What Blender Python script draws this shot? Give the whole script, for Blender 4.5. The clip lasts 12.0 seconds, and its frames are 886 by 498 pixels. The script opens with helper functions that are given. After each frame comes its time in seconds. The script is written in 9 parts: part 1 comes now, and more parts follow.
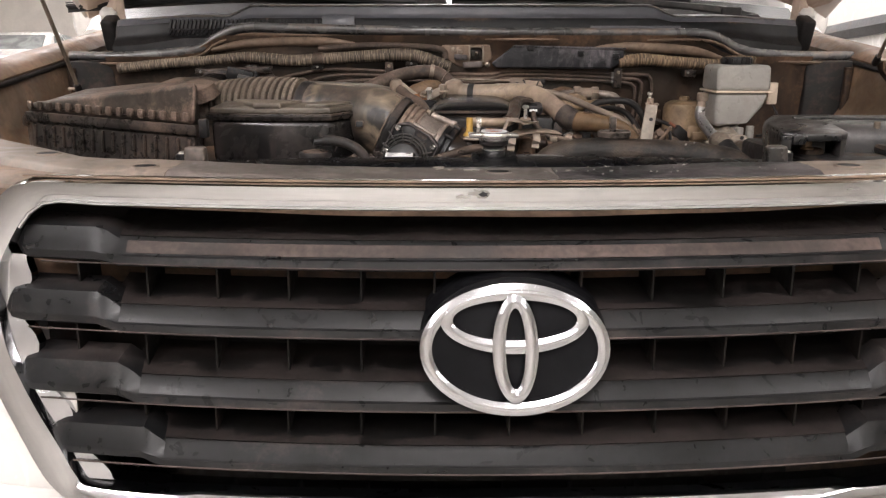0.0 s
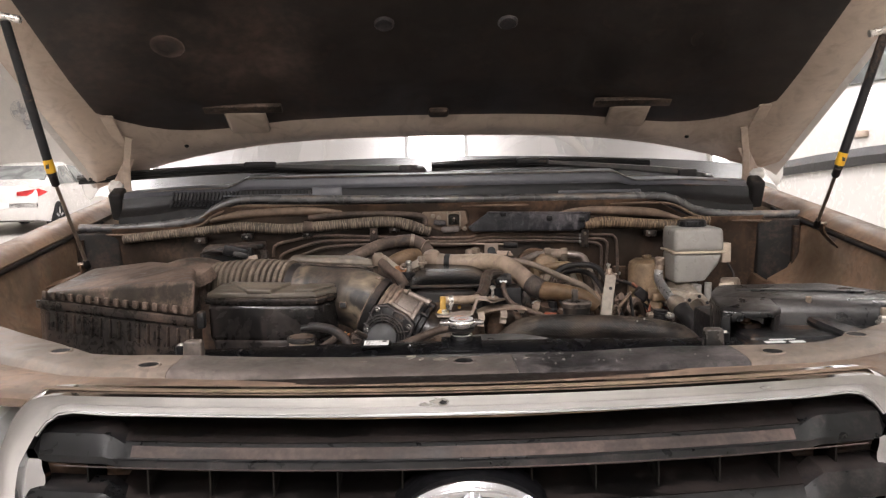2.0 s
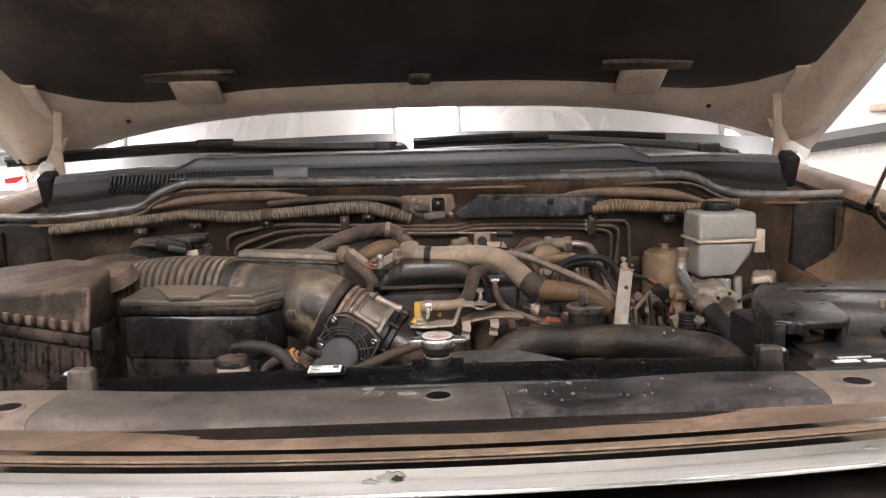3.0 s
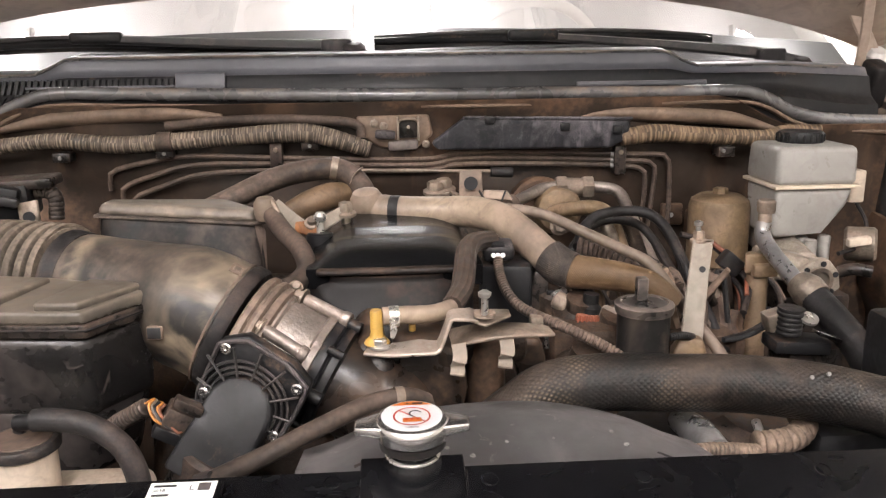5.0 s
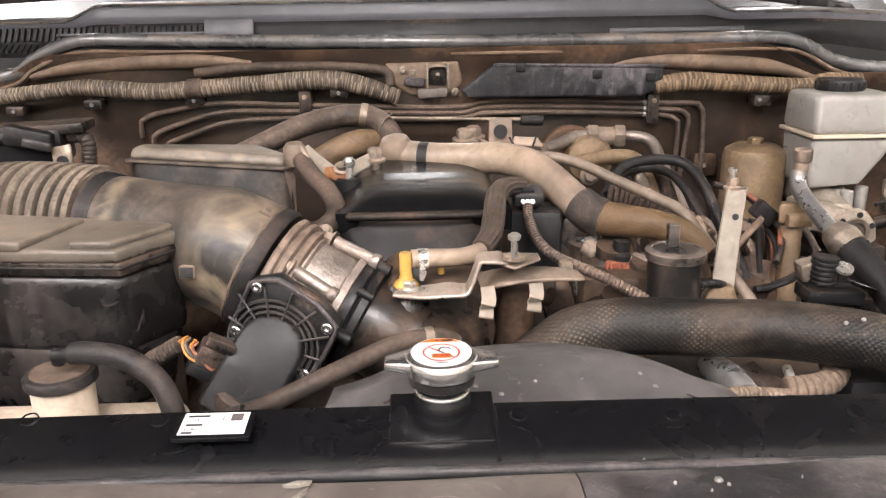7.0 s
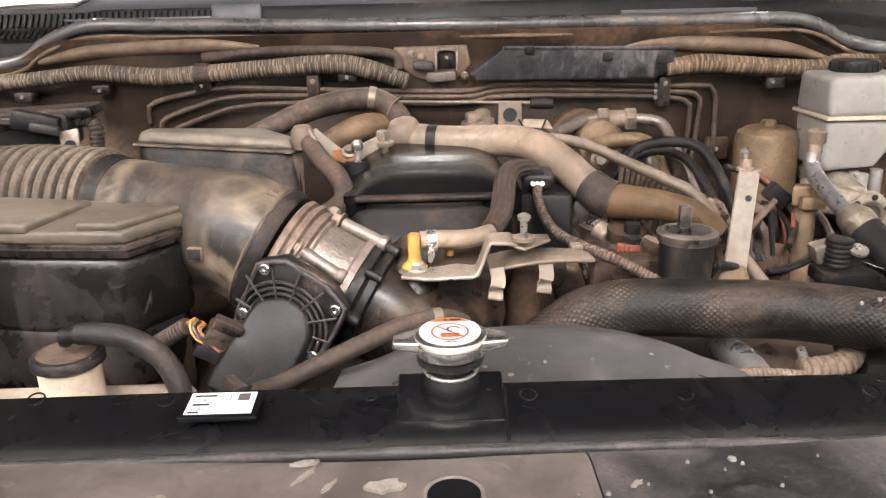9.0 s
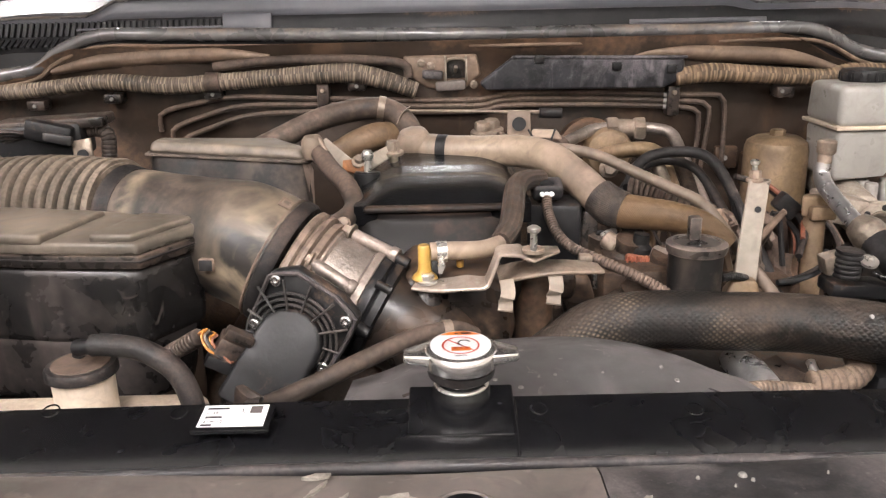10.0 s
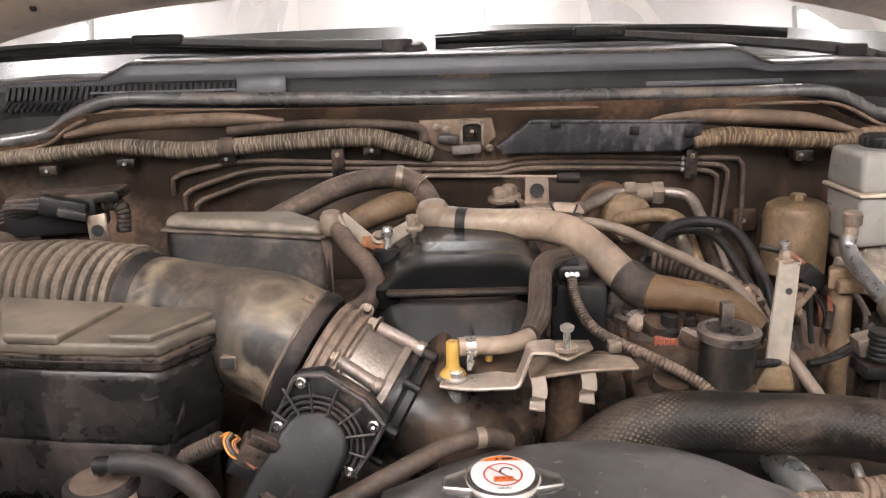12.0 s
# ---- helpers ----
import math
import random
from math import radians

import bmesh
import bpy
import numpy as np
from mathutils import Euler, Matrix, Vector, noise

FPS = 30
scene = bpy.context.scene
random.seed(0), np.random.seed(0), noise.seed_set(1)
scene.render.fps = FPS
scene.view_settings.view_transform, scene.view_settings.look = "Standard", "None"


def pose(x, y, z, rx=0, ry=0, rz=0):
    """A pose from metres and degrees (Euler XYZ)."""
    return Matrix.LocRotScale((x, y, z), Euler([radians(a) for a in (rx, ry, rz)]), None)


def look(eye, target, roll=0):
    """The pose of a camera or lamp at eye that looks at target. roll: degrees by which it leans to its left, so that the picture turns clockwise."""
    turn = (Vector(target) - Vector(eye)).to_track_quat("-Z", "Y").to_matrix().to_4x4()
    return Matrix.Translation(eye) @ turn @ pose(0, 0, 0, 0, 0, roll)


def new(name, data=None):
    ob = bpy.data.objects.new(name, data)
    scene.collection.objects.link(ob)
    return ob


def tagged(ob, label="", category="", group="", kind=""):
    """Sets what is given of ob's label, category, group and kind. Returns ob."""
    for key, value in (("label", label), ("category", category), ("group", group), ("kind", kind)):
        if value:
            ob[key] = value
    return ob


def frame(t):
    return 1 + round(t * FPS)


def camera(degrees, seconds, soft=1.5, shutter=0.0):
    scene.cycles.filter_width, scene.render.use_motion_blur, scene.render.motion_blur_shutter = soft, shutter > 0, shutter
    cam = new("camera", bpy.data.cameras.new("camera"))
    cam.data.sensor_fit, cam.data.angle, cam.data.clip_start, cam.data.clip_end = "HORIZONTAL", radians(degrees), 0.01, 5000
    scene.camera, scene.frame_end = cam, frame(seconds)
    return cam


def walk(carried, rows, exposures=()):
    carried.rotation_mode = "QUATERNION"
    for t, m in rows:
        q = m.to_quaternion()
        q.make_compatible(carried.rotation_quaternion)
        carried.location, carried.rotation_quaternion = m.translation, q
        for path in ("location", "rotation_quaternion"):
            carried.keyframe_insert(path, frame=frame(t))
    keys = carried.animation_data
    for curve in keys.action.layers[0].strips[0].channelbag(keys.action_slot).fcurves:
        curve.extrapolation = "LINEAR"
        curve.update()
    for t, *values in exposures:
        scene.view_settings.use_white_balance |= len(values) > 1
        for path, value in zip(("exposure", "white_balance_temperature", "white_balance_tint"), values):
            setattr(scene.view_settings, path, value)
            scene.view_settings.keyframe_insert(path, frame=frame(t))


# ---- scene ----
# the camera and its walk
cam = camera(58.0, 12.0, soft=1.3)
PATH = [
    (0, (-0.074, -0.975, 1.33), (-0.042, 0.959, 0.823), -0.0),
    (0.5, (-0.047, -1.088, 1.361), (-0.022, 0.853, 0.88), -0.1),
    (1, (-0.035, -1.104, 1.39), (-0.014, 0.857, 0.996), -0.3),
    (1.5, (-0.044, -1.089, 1.43), (-0.007, 0.89, 1.143), -0.5),
    (2, (-0.04, -1.075, 1.451), (0.004, 0.911, 1.221), -1.1),
    (2.5, (-0.019, -0.996, 1.443), (0.029, 0.989, 1.204), -1.6),
    (2.7, (0.001, -0.918, 1.434), (0.038, 1.066, 1.186), -1.7),
    (4.3, (-0.011, -0.393, 1.425), (0.127, 1.557, 1.004), -0.6),
    (4.5, (-0.008, -0.362, 1.422), (0.131, 1.583, 0.98), -0.7),
    (5, (0.003, -0.332, 1.413), (0.127, 1.604, 0.927), -0.8),
    (5.5, (0.007, -0.33, 1.407), (0.109, 1.597, 0.883), -0.9),
    (6, (0.007, -0.333, 1.404), (0.093, 1.587, 0.85), -0.9),
    (6.5, (0.003, -0.336, 1.4), (0.073, 1.579, 0.825), -1.0),
    (7, (0.001, -0.333, 1.402), (0.054, 1.578, 0.812), -0.9),
    (7.5, (0.001, -0.329, 1.39), (0.053, 1.576, 0.782), -0.7),
    (9.5, (0.002, -0.329, 1.397), (0.02, 1.574, 0.782), -1.4),
    (10, (0.0, -0.33, 1.4), (0.009, 1.577, 0.797), -1.3),
    (10.5, (0.003, -0.338, 1.402), (0.008, 1.573, 0.814), -1.4),
    (11, (-0.003, -0.332, 1.406), (0.003, 1.582, 0.828), -1.4),
    (11.5, (-0.017, -0.323, 1.421), (-0.015, 1.597, 0.861), -1.4),
    (12, (-0.02, -0.299, 1.443), (-0.012, 1.63, 0.914), -1.4),
]
walk(cam, [(t, look(eye, target, roll)) for t, eye, target, roll in PATH],
     exposures=[(0.0, -0.54), (0.5, -0.86), (1.0, -0.86), (1.5, -0.70), (2.0, -0.59), (2.5, -0.52), (4.5, -0.05), (6.0, 0.27), (7.5, 0.46), (9.5, 0.38), (10.5, 0.16), (12.0, 0.08)])

# ---- world and lamps ----
world = bpy.data.worlds.new("garage_air")
world.use_nodes = True
world.node_tree.nodes["Background"].inputs[0].default_value = (1.0, 0.95, 0.88, 1)
world.node_tree.nodes["Background"].inputs[1].default_value = 0.02
scene.world = world
scene.view_settings.exposure = 0.0
LAMP_Z = 4.55
LAMP_SPOTS = [(x, y) for x in (-3.2, 0.05, 3.3) for y in (-5.2, -2.6, 2.35, 7.0, 13.0)] + [(-8.5, 13.0), (-8.5, 20.0), (-3.2, 20.0)]
LAMP_POWER = 75.0
for lx, ly in LAMP_SPOTS:
    lamp_data = bpy.data.lights.new("tube_light", "AREA")
    lamp_data.shape, lamp_data.size, lamp_data.size_y = "RECTANGLE", 0.5, 1.3
    power = LAMP_POWER * (1.5 if lx < -1 else 1.0 if lx < 1 or ly > 5 else 0.35) * (2.2 if ly > 5 else 1.0)
    lamp_data.energy, lamp_data.color = power, (1.0, 0.94, 0.955)
    lamp_ob = new("tube_light", lamp_data)
    lamp_ob.matrix_basis = pose(lx, ly, LAMP_Z - 0.06)
    # unseen upward fill over each lamp, added to brighten the ceiling
    up_data = lamp_data.copy()
    up_data.energy = power * 0.9
    up_ob = new("ceiling_fill_light", up_data)
    up_ob.matrix_basis = pose(lx, ly, LAMP_Z + 0.14, 180)

# ---- materials ----
DUST = (0.27, 0.185, 0.115)


def mat(name, base, rough=0.5, metal=0.0, dust=0.0, spread=0.2, dust_col=DUST, scale=14.0, bump=0.15, var=0.35,
        spec=0.5, coat=0.0, second=None, rough_var=0.2, speck=0.0, edge=0.0, edge_r=0.0025, streak=0.0):
    """Surface with grain at two scales, blotches and settled dust (more on what faces up)."""
    if max(base) < 0.06 and coat == 0.0 and bump > 0.03:
        spec = min(spec, 0.22)
    m = bpy.data.materials.new(name)
    m.use_nodes = True
    nt = m.node_tree
    n, l = nt.nodes, nt.links
    b = n["Principled BSDF"]
    b.inputs["Metallic"].default_value = metal
    b.inputs["Specular IOR Level"].default_value = spec
    b.inputs["Coat Weight"].default_value = coat
    b.inputs["Coat Roughness"].default_value = 0.08
    tc = n.new("ShaderNodeTexCoord")

    def noise_node(sc, detail=5.0, dist=0.0):
        q = n.new("ShaderNodeTexNoise")
        q.inputs["Scale"].default_value, q.inputs["Detail"].default_value = sc, detail
        q.inputs["Distortion"].default_value = dist
        l.new(tc.outputs["Object"], q.inputs["Vector"])
        return q

    def ramp(src, lo, hi, a=0.0, z=1.0):
        q = n.new("ShaderNodeMapRange")
        q.inputs[1].default_value, q.inputs[2].default_value = lo, hi
        q.inputs[3].default_value, q.inputs[4].default_value = a, z
        l.new(src, q.inputs[0])
        return q.outputs[0]

    def mix(fac, a, z):
        q = n.new("ShaderNodeMix")
        q.data_type = "RGBA"
        for sock, v in ((q.inputs[0], fac), (q.inputs[6], a), (q.inputs[7], z)):
            if isinstance(v, (int, float)):
                sock.default_value = v
            elif isinstance(v, tuple):
                sock.default_value = (*v[:3], 1)
            else:
                l.new(v, sock)
        return q.outputs[2]

    def calc(op, a, z):
        q = n.new("ShaderNodeMath")
        q.operation, q.use_clamp = op, True
        for sock, v in ((q.inputs[0], a), (q.inputs[1], z)):
            if isinstance(v, (int, float)):
                sock.default_value = v
            else:
                l.new(v, sock)
        return q.outputs[0]

    big, small = noise_node(scale, 7.0, 0.8), noise_node(scale * 11, 5.0)
    blot = noise_node(scale * 2.7, 6.0, 1.6)
    dust_col = (dust_col[0] * 0.82, dust_col[1] * 0.752, dust_col[2] * 0.80)
    geo = n.new("ShaderNodeNewGeometry")
    dark = tuple(c * (1 - var) for c in base)
    light = second or tuple(min(1.0, c * (1 + var)) for c in base)
    col = mix(ramp(big.outputs["Fac"], 0.38, 0.62), dark, light)
    col = mix(ramp(small.outputs["Fac"], 0.35, 0.7, 0, min(0.4, 1.6 * var)), col, tuple(c * 0.5 for c in base))
    rg = ramp(blot.outputs["Fac"], 0.35, 0.65, max(0.03, rough - rough_var * rough), min(1.0, rough + rough_var * rough))
    if dust > 0:
        sep = n.new("ShaderNodeSeparateXYZ")
        l.new(geo.outputs["Normal"], sep.inputs[0])
        up = ramp(sep.outputs["Z"], -0.6, 0.8, 0.3, 1.0)
        patch = noise_node(scale * 0.6, 6.0, 0.5)
        fine = noise_node(scale * 26, 3.0)
        field = n.new("ShaderNodeVectorMath")
        field.operation = "DOT_PRODUCT"
        pack = n.new("ShaderNodeCombineXYZ")
        for sock, src in zip(pack.inputs, (patch, blot, fine)):
            l.new(src.outputs["Fac"], sock)
        l.new(pack.outputs[0], field.inputs[0])
        field.inputs[1].default_value = (0.58, 0.30, 0.12)
        lift = ramp(up, 0.3, 1.0, -0.065, 0.05)
        worn = ramp(geo.outputs["Pointiness"], 0.505, 0.57, 0.0, 0.11)
        level = calc("ADD", calc("ADD", field.outputs["Value"], worn), 0.1)
        q = n.new("ShaderNodeMath")
        q.operation = "ADD"
        l.new(level, q.inputs[0]); l.new(lift, q.inputs[1])
        mid_level, w = 0.665 + 0.28 * (0.6 - dust), 0.05 + 0.16 * spread
        f = ramp(q.outputs[0], mid_level - w, mid_level + w, 0.10 * dust, 1.0)
        f = calc("MULTIPLY", f, ramp(fine.outputs["Fac"], 0.3, 0.6, 0.7, 1.0))
        f = calc("MULTIPLY", f, min(1.0, 0.42 + 0.5 * dust))
        dc = mix(ramp(big.outputs["Fac"], 0.35, 0.65), tuple(c * 0.62 for c in dust_col), tuple(c * 1.3 for c in dust_col))
        col = mix(f, col, dc)
        stain = noise_node(scale * 3.6, 9.0, 2.2)
        col = mix(ramp(stain.outputs["Fac"], 0.5, 0.68, 0.0, min(0.55, 0.9 * dust)), col, tuple(0.45 * (c + d) / 2 for c, d in zip(base, dust_col)))
        if speck > 0:
            dots = noise_node(scale * 9, 3.0, 0.6)
            col = mix(ramp(dots.outputs["Fac"], 0.66, 0.72, 0.0, speck), col, tuple(min(0.7, 1.6 * d) for d in dust_col))
        q = n.new("ShaderNodeMix")
        l.new(f, q.inputs[0]); l.new(rg, q.inputs[2]); q.inputs[3].default_value = 0.85
        rg = q.outputs[0]
        if metal > 0:
            l.new(calc("SUBTRACT", metal, f), b.inputs["Metallic"])
    if streak > 0:
        # dust washed down in runs
        run = n.new("ShaderNodeTexNoise")
        run.inputs["Scale"].default_value, run.inputs["Detail"].default_value, run.inputs["Distortion"].default_value = scale * 2.4, 5.0, 1.1
        squeeze = n.new("ShaderNodeVectorMath")
        squeeze.operation = "MULTIPLY"
        squeeze.inputs[1].default_value = (1.0, 1.0, 0.3)
        l.new(tc.outputs["Object"], squeeze.inputs[0])
        l.new(squeeze.outputs[0], run.inputs["Vector"])
        col = mix(calc("MULTIPLY", ramp(run.outputs["Fac"], 0.54, 0.68, 0.0, streak), ramp(big.outputs["Fac"], 0.42, 0.6)), col, dust_col)
    if edge > 0:
        # dust and rubbing along edges
        bv = n.new("ShaderNodeBevel")
        bv.samples = 4
        bv.inputs["Radius"].default_value = edge_r
        bend = n.new("ShaderNodeVectorMath")
        bend.operation = "DOT_PRODUCT"
        l.new(bv.outputs[0], bend.inputs[0])
        l.new(geo.outputs["Normal"], bend.inputs[1])
        rim = calc("MULTIPLY", ramp(bend.outputs["Value"], 0.985, 0.9, 0.0, edge), ramp(blot.outputs["Fac"], 0.36, 0.56))
        col = mix(rim, col, tuple(min(0.8, 1.25 * c) for c in dust_col))
    l.new(col, b.inputs["Base Color"])
    l.new(rg, b.inputs["Roughness"])
    if bump > 0:
        bp = n.new("ShaderNodeBump")
        bp.inputs["Strength"].default_value, bp.inputs["Distance"].default_value = bump, 0.002
        l.new(small.outputs["Fac"], bp.inputs["Height"])
        l.new(bp.outputs[0], b.inputs["Normal"])
    return m


PAINT = mat("white_paint", (0.74, 0.72, 0.69), 0.25, scale=6, bump=0.0, var=0.015, coat=0.5)
PAINT_DUSTY = mat("dusty_white_paint", (0.55, 0.455, 0.37), 0.42, dust=0.32, spread=0.6, dust_col=(0.34, 0.24, 0.17), scale=4, bump=0.05, var=0.1)
PAINT_GRIMY = mat("grimy_body_paint", (0.030, 0.022, 0.017), 0.4, dust=0.56, spread=0.1, dust_col=(0.22, 0.14, 0.082), scale=5.5, bump=0.2, var=0.5, streak=0.35, edge=0.3)
LEDGE = mat("brown_dusted_paint", (0.13, 0.092, 0.064), 0.42, dust=0.66, spread=0.4, dust_col=(0.35, 0.26, 0.175), scale=8, bump=0.1, var=0.35, streak=0.2)
WINGDUST = mat("dusty_wing_paint", (0.19, 0.13, 0.085), 0.45, dust=0.52, spread=0.2, dust_col=(0.27, 0.17, 0.098), scale=8, bump=0.1, var=0.3, streak=0.3)
PLASTIC = mat("dusty_black_plastic", (0.015, 0.014, 0.013), 0.28, dust=0.32, spread=0.2, dust_col=(0.17, 0.125, 0.09), scale=20, bump=0.12, edge=0.3, spec=0.3, coat=0.02)
PLASTIC_TAN = mat("dust_coated_black_plastic", (0.028, 0.024, 0.02), 0.4, dust=0.58, spread=0.15, dust_col=(0.27, 0.21, 0.155), scale=13, bump=0.12, edge=0.4, streak=0.3)
LIDDUST = mat("dust_covered_lid", (0.055, 0.049, 0.04), 0.27, dust=0.54, spread=0.25, dust_col=(0.34, 0.295, 0.215), scale=4, bump=0.03, var=0.15, edge=0.9, edge_r=0.003, coat=0.05, streak=0.2)
PLASTIC_CLEAN = mat("black_moulded_plastic", (0.014, 0.014, 0.015), 0.42, dust=0.05, spread=0.0, scale=20, bump=0.08, var=0.25, spec=0.3, coat=0.02)
PLASTIC_GREY = mat("grey_weathered_plastic", (0.040, 0.039, 0.041), 0.38, dust=0.26, spread=0.3, dust_col=(0.24, 0.21, 0.185), scale=14, bump=0.06, var=0.3, speck=0.15, streak=0.25)
COWLING = mat("sun_greyed_plastic", (0.104, 0.107, 0.122), 0.33, spec=0.5, dust=0.14, spread=0.4, dust_col=(0.29, 0.27, 0.26), scale=4, bump=0.02, var=0.16, rough_var=0.08, streak=0.2, edge=0.35)
TRAY = mat("scuffed_black_plastic", (0.022, 0.023, 0.026), 0.4, dust=0.34, spread=0.2, dust_col=(0.24, 0.235, 0.235), scale=22, bump=0.1, var=0.5, streak=0.6, edge=0.5)
GLOSS = mat("gloss_black_plastic", (0.007, 0.007, 0.0075), 0.22, scale=14, bump=0.0, var=0.1, rough_var=0.03, spec=0.3)
RUBBER = mat("black_rubber", (0.020, 0.019, 0.019), 0.5, dust=0.2, dust_col=(0.15, 0.115, 0.09), scale=26, bump=0.2)
SEALING = mat("greyed_seal_rubber", (0.12, 0.12, 0.122), 0.26, dust=0.34, spread=0.1, dust_col=(0.4, 0.31, 0.21), scale=6, bump=0.03, var=0.35, coat=0.4)
RUBBER_DUST = mat("dust_coated_rubber", (0.036, 0.030, 0.026), 0.45, dust=0.54, spread=0.35, dust_col=(0.25, 0.19, 0.138), scale=9, bump=0.1, var=0.2, streak=0.25)
HARNESS = mat("dust_caked_conduit", (0.075, 0.06, 0.045), 0.6, dust=0.75, dust_col=(0.31, 0.235, 0.16), scale=26, bump=0.2, var=0.4)
TAN = mat("tan_dusty_pipe", (0.25, 0.192, 0.138), 0.45, dust=0.5, spread=0.2, dust_col=(0.42, 0.33, 0.245), scale=10, bump=0.1, var=0.35, streak=0.3)
ALU = mat("cast_aluminium", (0.29, 0.252, 0.225), 0.34, metal=0.7, dust=0.3, spread=0.35, dust_col=(0.25, 0.18, 0.125), scale=30, bump=0.3, var=0.25, speck=0.2, edge=0.5)
ALU_BRIGHT = mat("bright_drawn_aluminium", (0.40, 0.395, 0.39), 0.3, metal=0.8, dust=0.25, spread=0.3, dust_col=(0.34, 0.27, 0.2), scale=22, bump=0.04, var=0.08)
ALU_DARK = mat("dirty_cast_aluminium", (0.035, 0.027, 0.021), 0.5, metal=0.2, dust=0.42, dust_col=(0.14, 0.092, 0.058), scale=30, bump=0.4, var=0.5, edge=0.3)
STEEL = mat("zinc_plated_steel", (0.62, 0.59, 0.55), 0.3, metal=0.8, scale=30, bump=0.03, var=0.03)
CAST_PALE = mat("pale_dusty_casting", (0.38, 0.335, 0.275), 0.42, metal=0.4, dust=0.35, spread=0.3, dust_col=(0.34, 0.26, 0.18), scale=34, bump=0.3, var=0.25)
RUSTPIPE = mat("rusted_pipe", (0.15, 0.095, 0.052), 0.55, dust=0.5, spread=0.35, dust_col=(0.25, 0.17, 0.1), scale=22, bump=0.2, var=0.3)
STRAP = mat("dull_bright_strap", (0.42, 0.37, 0.32), 0.3, metal=0.75, dust=0.32, spread=0.3, dust_col=(0.3, 0.215, 0.15), scale=18, bump=0.08, var=0.12, edge=0.2)
STEEL_DUST = mat("dusty_plated_steel", (0.30, 0.255, 0.205), 0.36, metal=0.7, dust=0.42, dust_col=(0.3, 0.215, 0.145), scale=24, bump=0.15, var=0.3, edge=0.3)
OLIVE = mat("yellow_passivated_steel", (0.205, 0.142, 0.080), 0.38, metal=0.4, dust=0.45, spread=0.3, dust_col=(0.28, 0.20, 0.125), scale=18, bump=0.1, var=0.3)
CHROME = mat("chrome_plating", (0.58, 0.585, 0.60), 0.08, metal=1.0, scale=9, bump=0.0, var=0.05)
SILVER = mat("satin_silver_plating", (0.50, 0.505, 0.525), 0.15, metal=1.0, scale=18, bump=0.02, var=0.04)
GROUND = mat("dull_black_emblem_ground", (0.005, 0.005, 0.006), 0.55, scale=12, bump=0.02, var=0.2, spec=0.1)
SLAT = mat("grey_black_grille_plastic", (0.0095, 0.0098, 0.0105), 0.33, dust=0.1, dust_col=(0.09, 0.075, 0.064), scale=12, bump=0.03, spec=0.27)
CORE = mat("dirty_core_fins", (0.006, 0.005, 0.0045), 0.7, dust=0.25, dust_col=(0.045, 0.03, 0.022), scale=14, bump=0.3)
TANK = mat("black_tank_plastic", (0.005, 0.005, 0.006), 0.27, scale=10, bump=0.0, var=0.05, rough_var=0.02)
MILKY = mat("milky_plastic", (0.325, 0.312, 0.288), 0.33, dust=0.2, spread=0.35, dust_col=(0.29, 0.245, 0.19), scale=9, bump=0.04, var=0.08, streak=0.15)
CREAM = mat("cream_plastic", (0.64, 0.54, 0.43), 0.45, dust=0.2, dust_col=(0.4, 0.3, 0.21), scale=20, bump=0.05, var=0.08)
YELLOW = mat("yellow_plastic", (0.5, 0.3, 0.06), 0.45, dust=0.3, dust_col=(0.4, 0.28, 0.17), scale=30, bump=0.05, var=0.15)
LEMON = mat("yellow_band", (0.75, 0.42, 0.02), 0.45, scale=12, bump=0.0, var=0.1)
ORANGE = mat("orange_wire", (0.45, 0.18, 0.04), 0.5, scale=20, bump=0.0, var=0.3)
RUSTRED = mat("rust_red_plastic", (0.26, 0.07, 0.035), 0.55, dust=0.35, dust_col=(0.26, 0.16, 0.1), scale=26, bump=0.1)
LINER = mat("hood_liner_felt", (0.019, 0.016, 0.0145), 0.5, dust=0.62, spread=0.3, dust_col=(0.17, 0.13, 0.10), scale=2.0, bump=0.35, var=0.25, spec=0.4, coat=0.03)
WHITE = mat("white_label", (0.82, 0.82, 0.81), 0.5, scale=10, bump=0.0, var=0.02)
INK = mat("black_print", (0.015, 0.015, 0.016), 0.6, scale=10, bump=0.0)
INK_RED = mat("red_print", (0.6, 0.06, 0.03), 0.5, scale=10, bump=0.0)
INK_ORANGE = mat("orange_print", (0.75, 0.22, 0.03), 0.5, scale=10, bump=0.0)
TYRE = mat("tyre_rubber", (0.02, 0.02, 0.021), 0.8, scale=20)
WALL = mat("cream_wall_paint", (0.76, 0.73, 0.68), 0.7, scale=1.3, bump=0.02, var=0.05)
CEIL = mat("white_ceiling_sheet", (0.84, 0.83, 0.82), 0.6, scale=1.0, bump=0.05, var=0.05)
FLOOR = mat("pale_epoxy_floor", (0.50, 0.48, 0.45), 0.4, scale=1.2, bump=0.05, var=0.12)
BEAM = mat("grey_steel_beam", (0.5, 0.5, 0.5), 0.5, scale=5, bump=0.05)
BEIGE = mat("beige_trim", (0.55, 0.5, 0.43), 0.7, scale=8, bump=0.1, var=0.1)
DARKGLASS = mat("tinted_window", (0.2, 0.215, 0.21), 0.06, scale=3, bump=0.0, spec=0.8)
REDLENS = mat("red_lamp_lens", (0.55, 0.02, 0.02), 0.15, scale=6, bump=0.0, coat=0.5)

NICKEL = mat("nickel_plated_sheet", (0.74, 0.72, 0.71), 0.22, metal=0.95, scale=24, bump=0.0, var=0.02, rough_var=0.05)

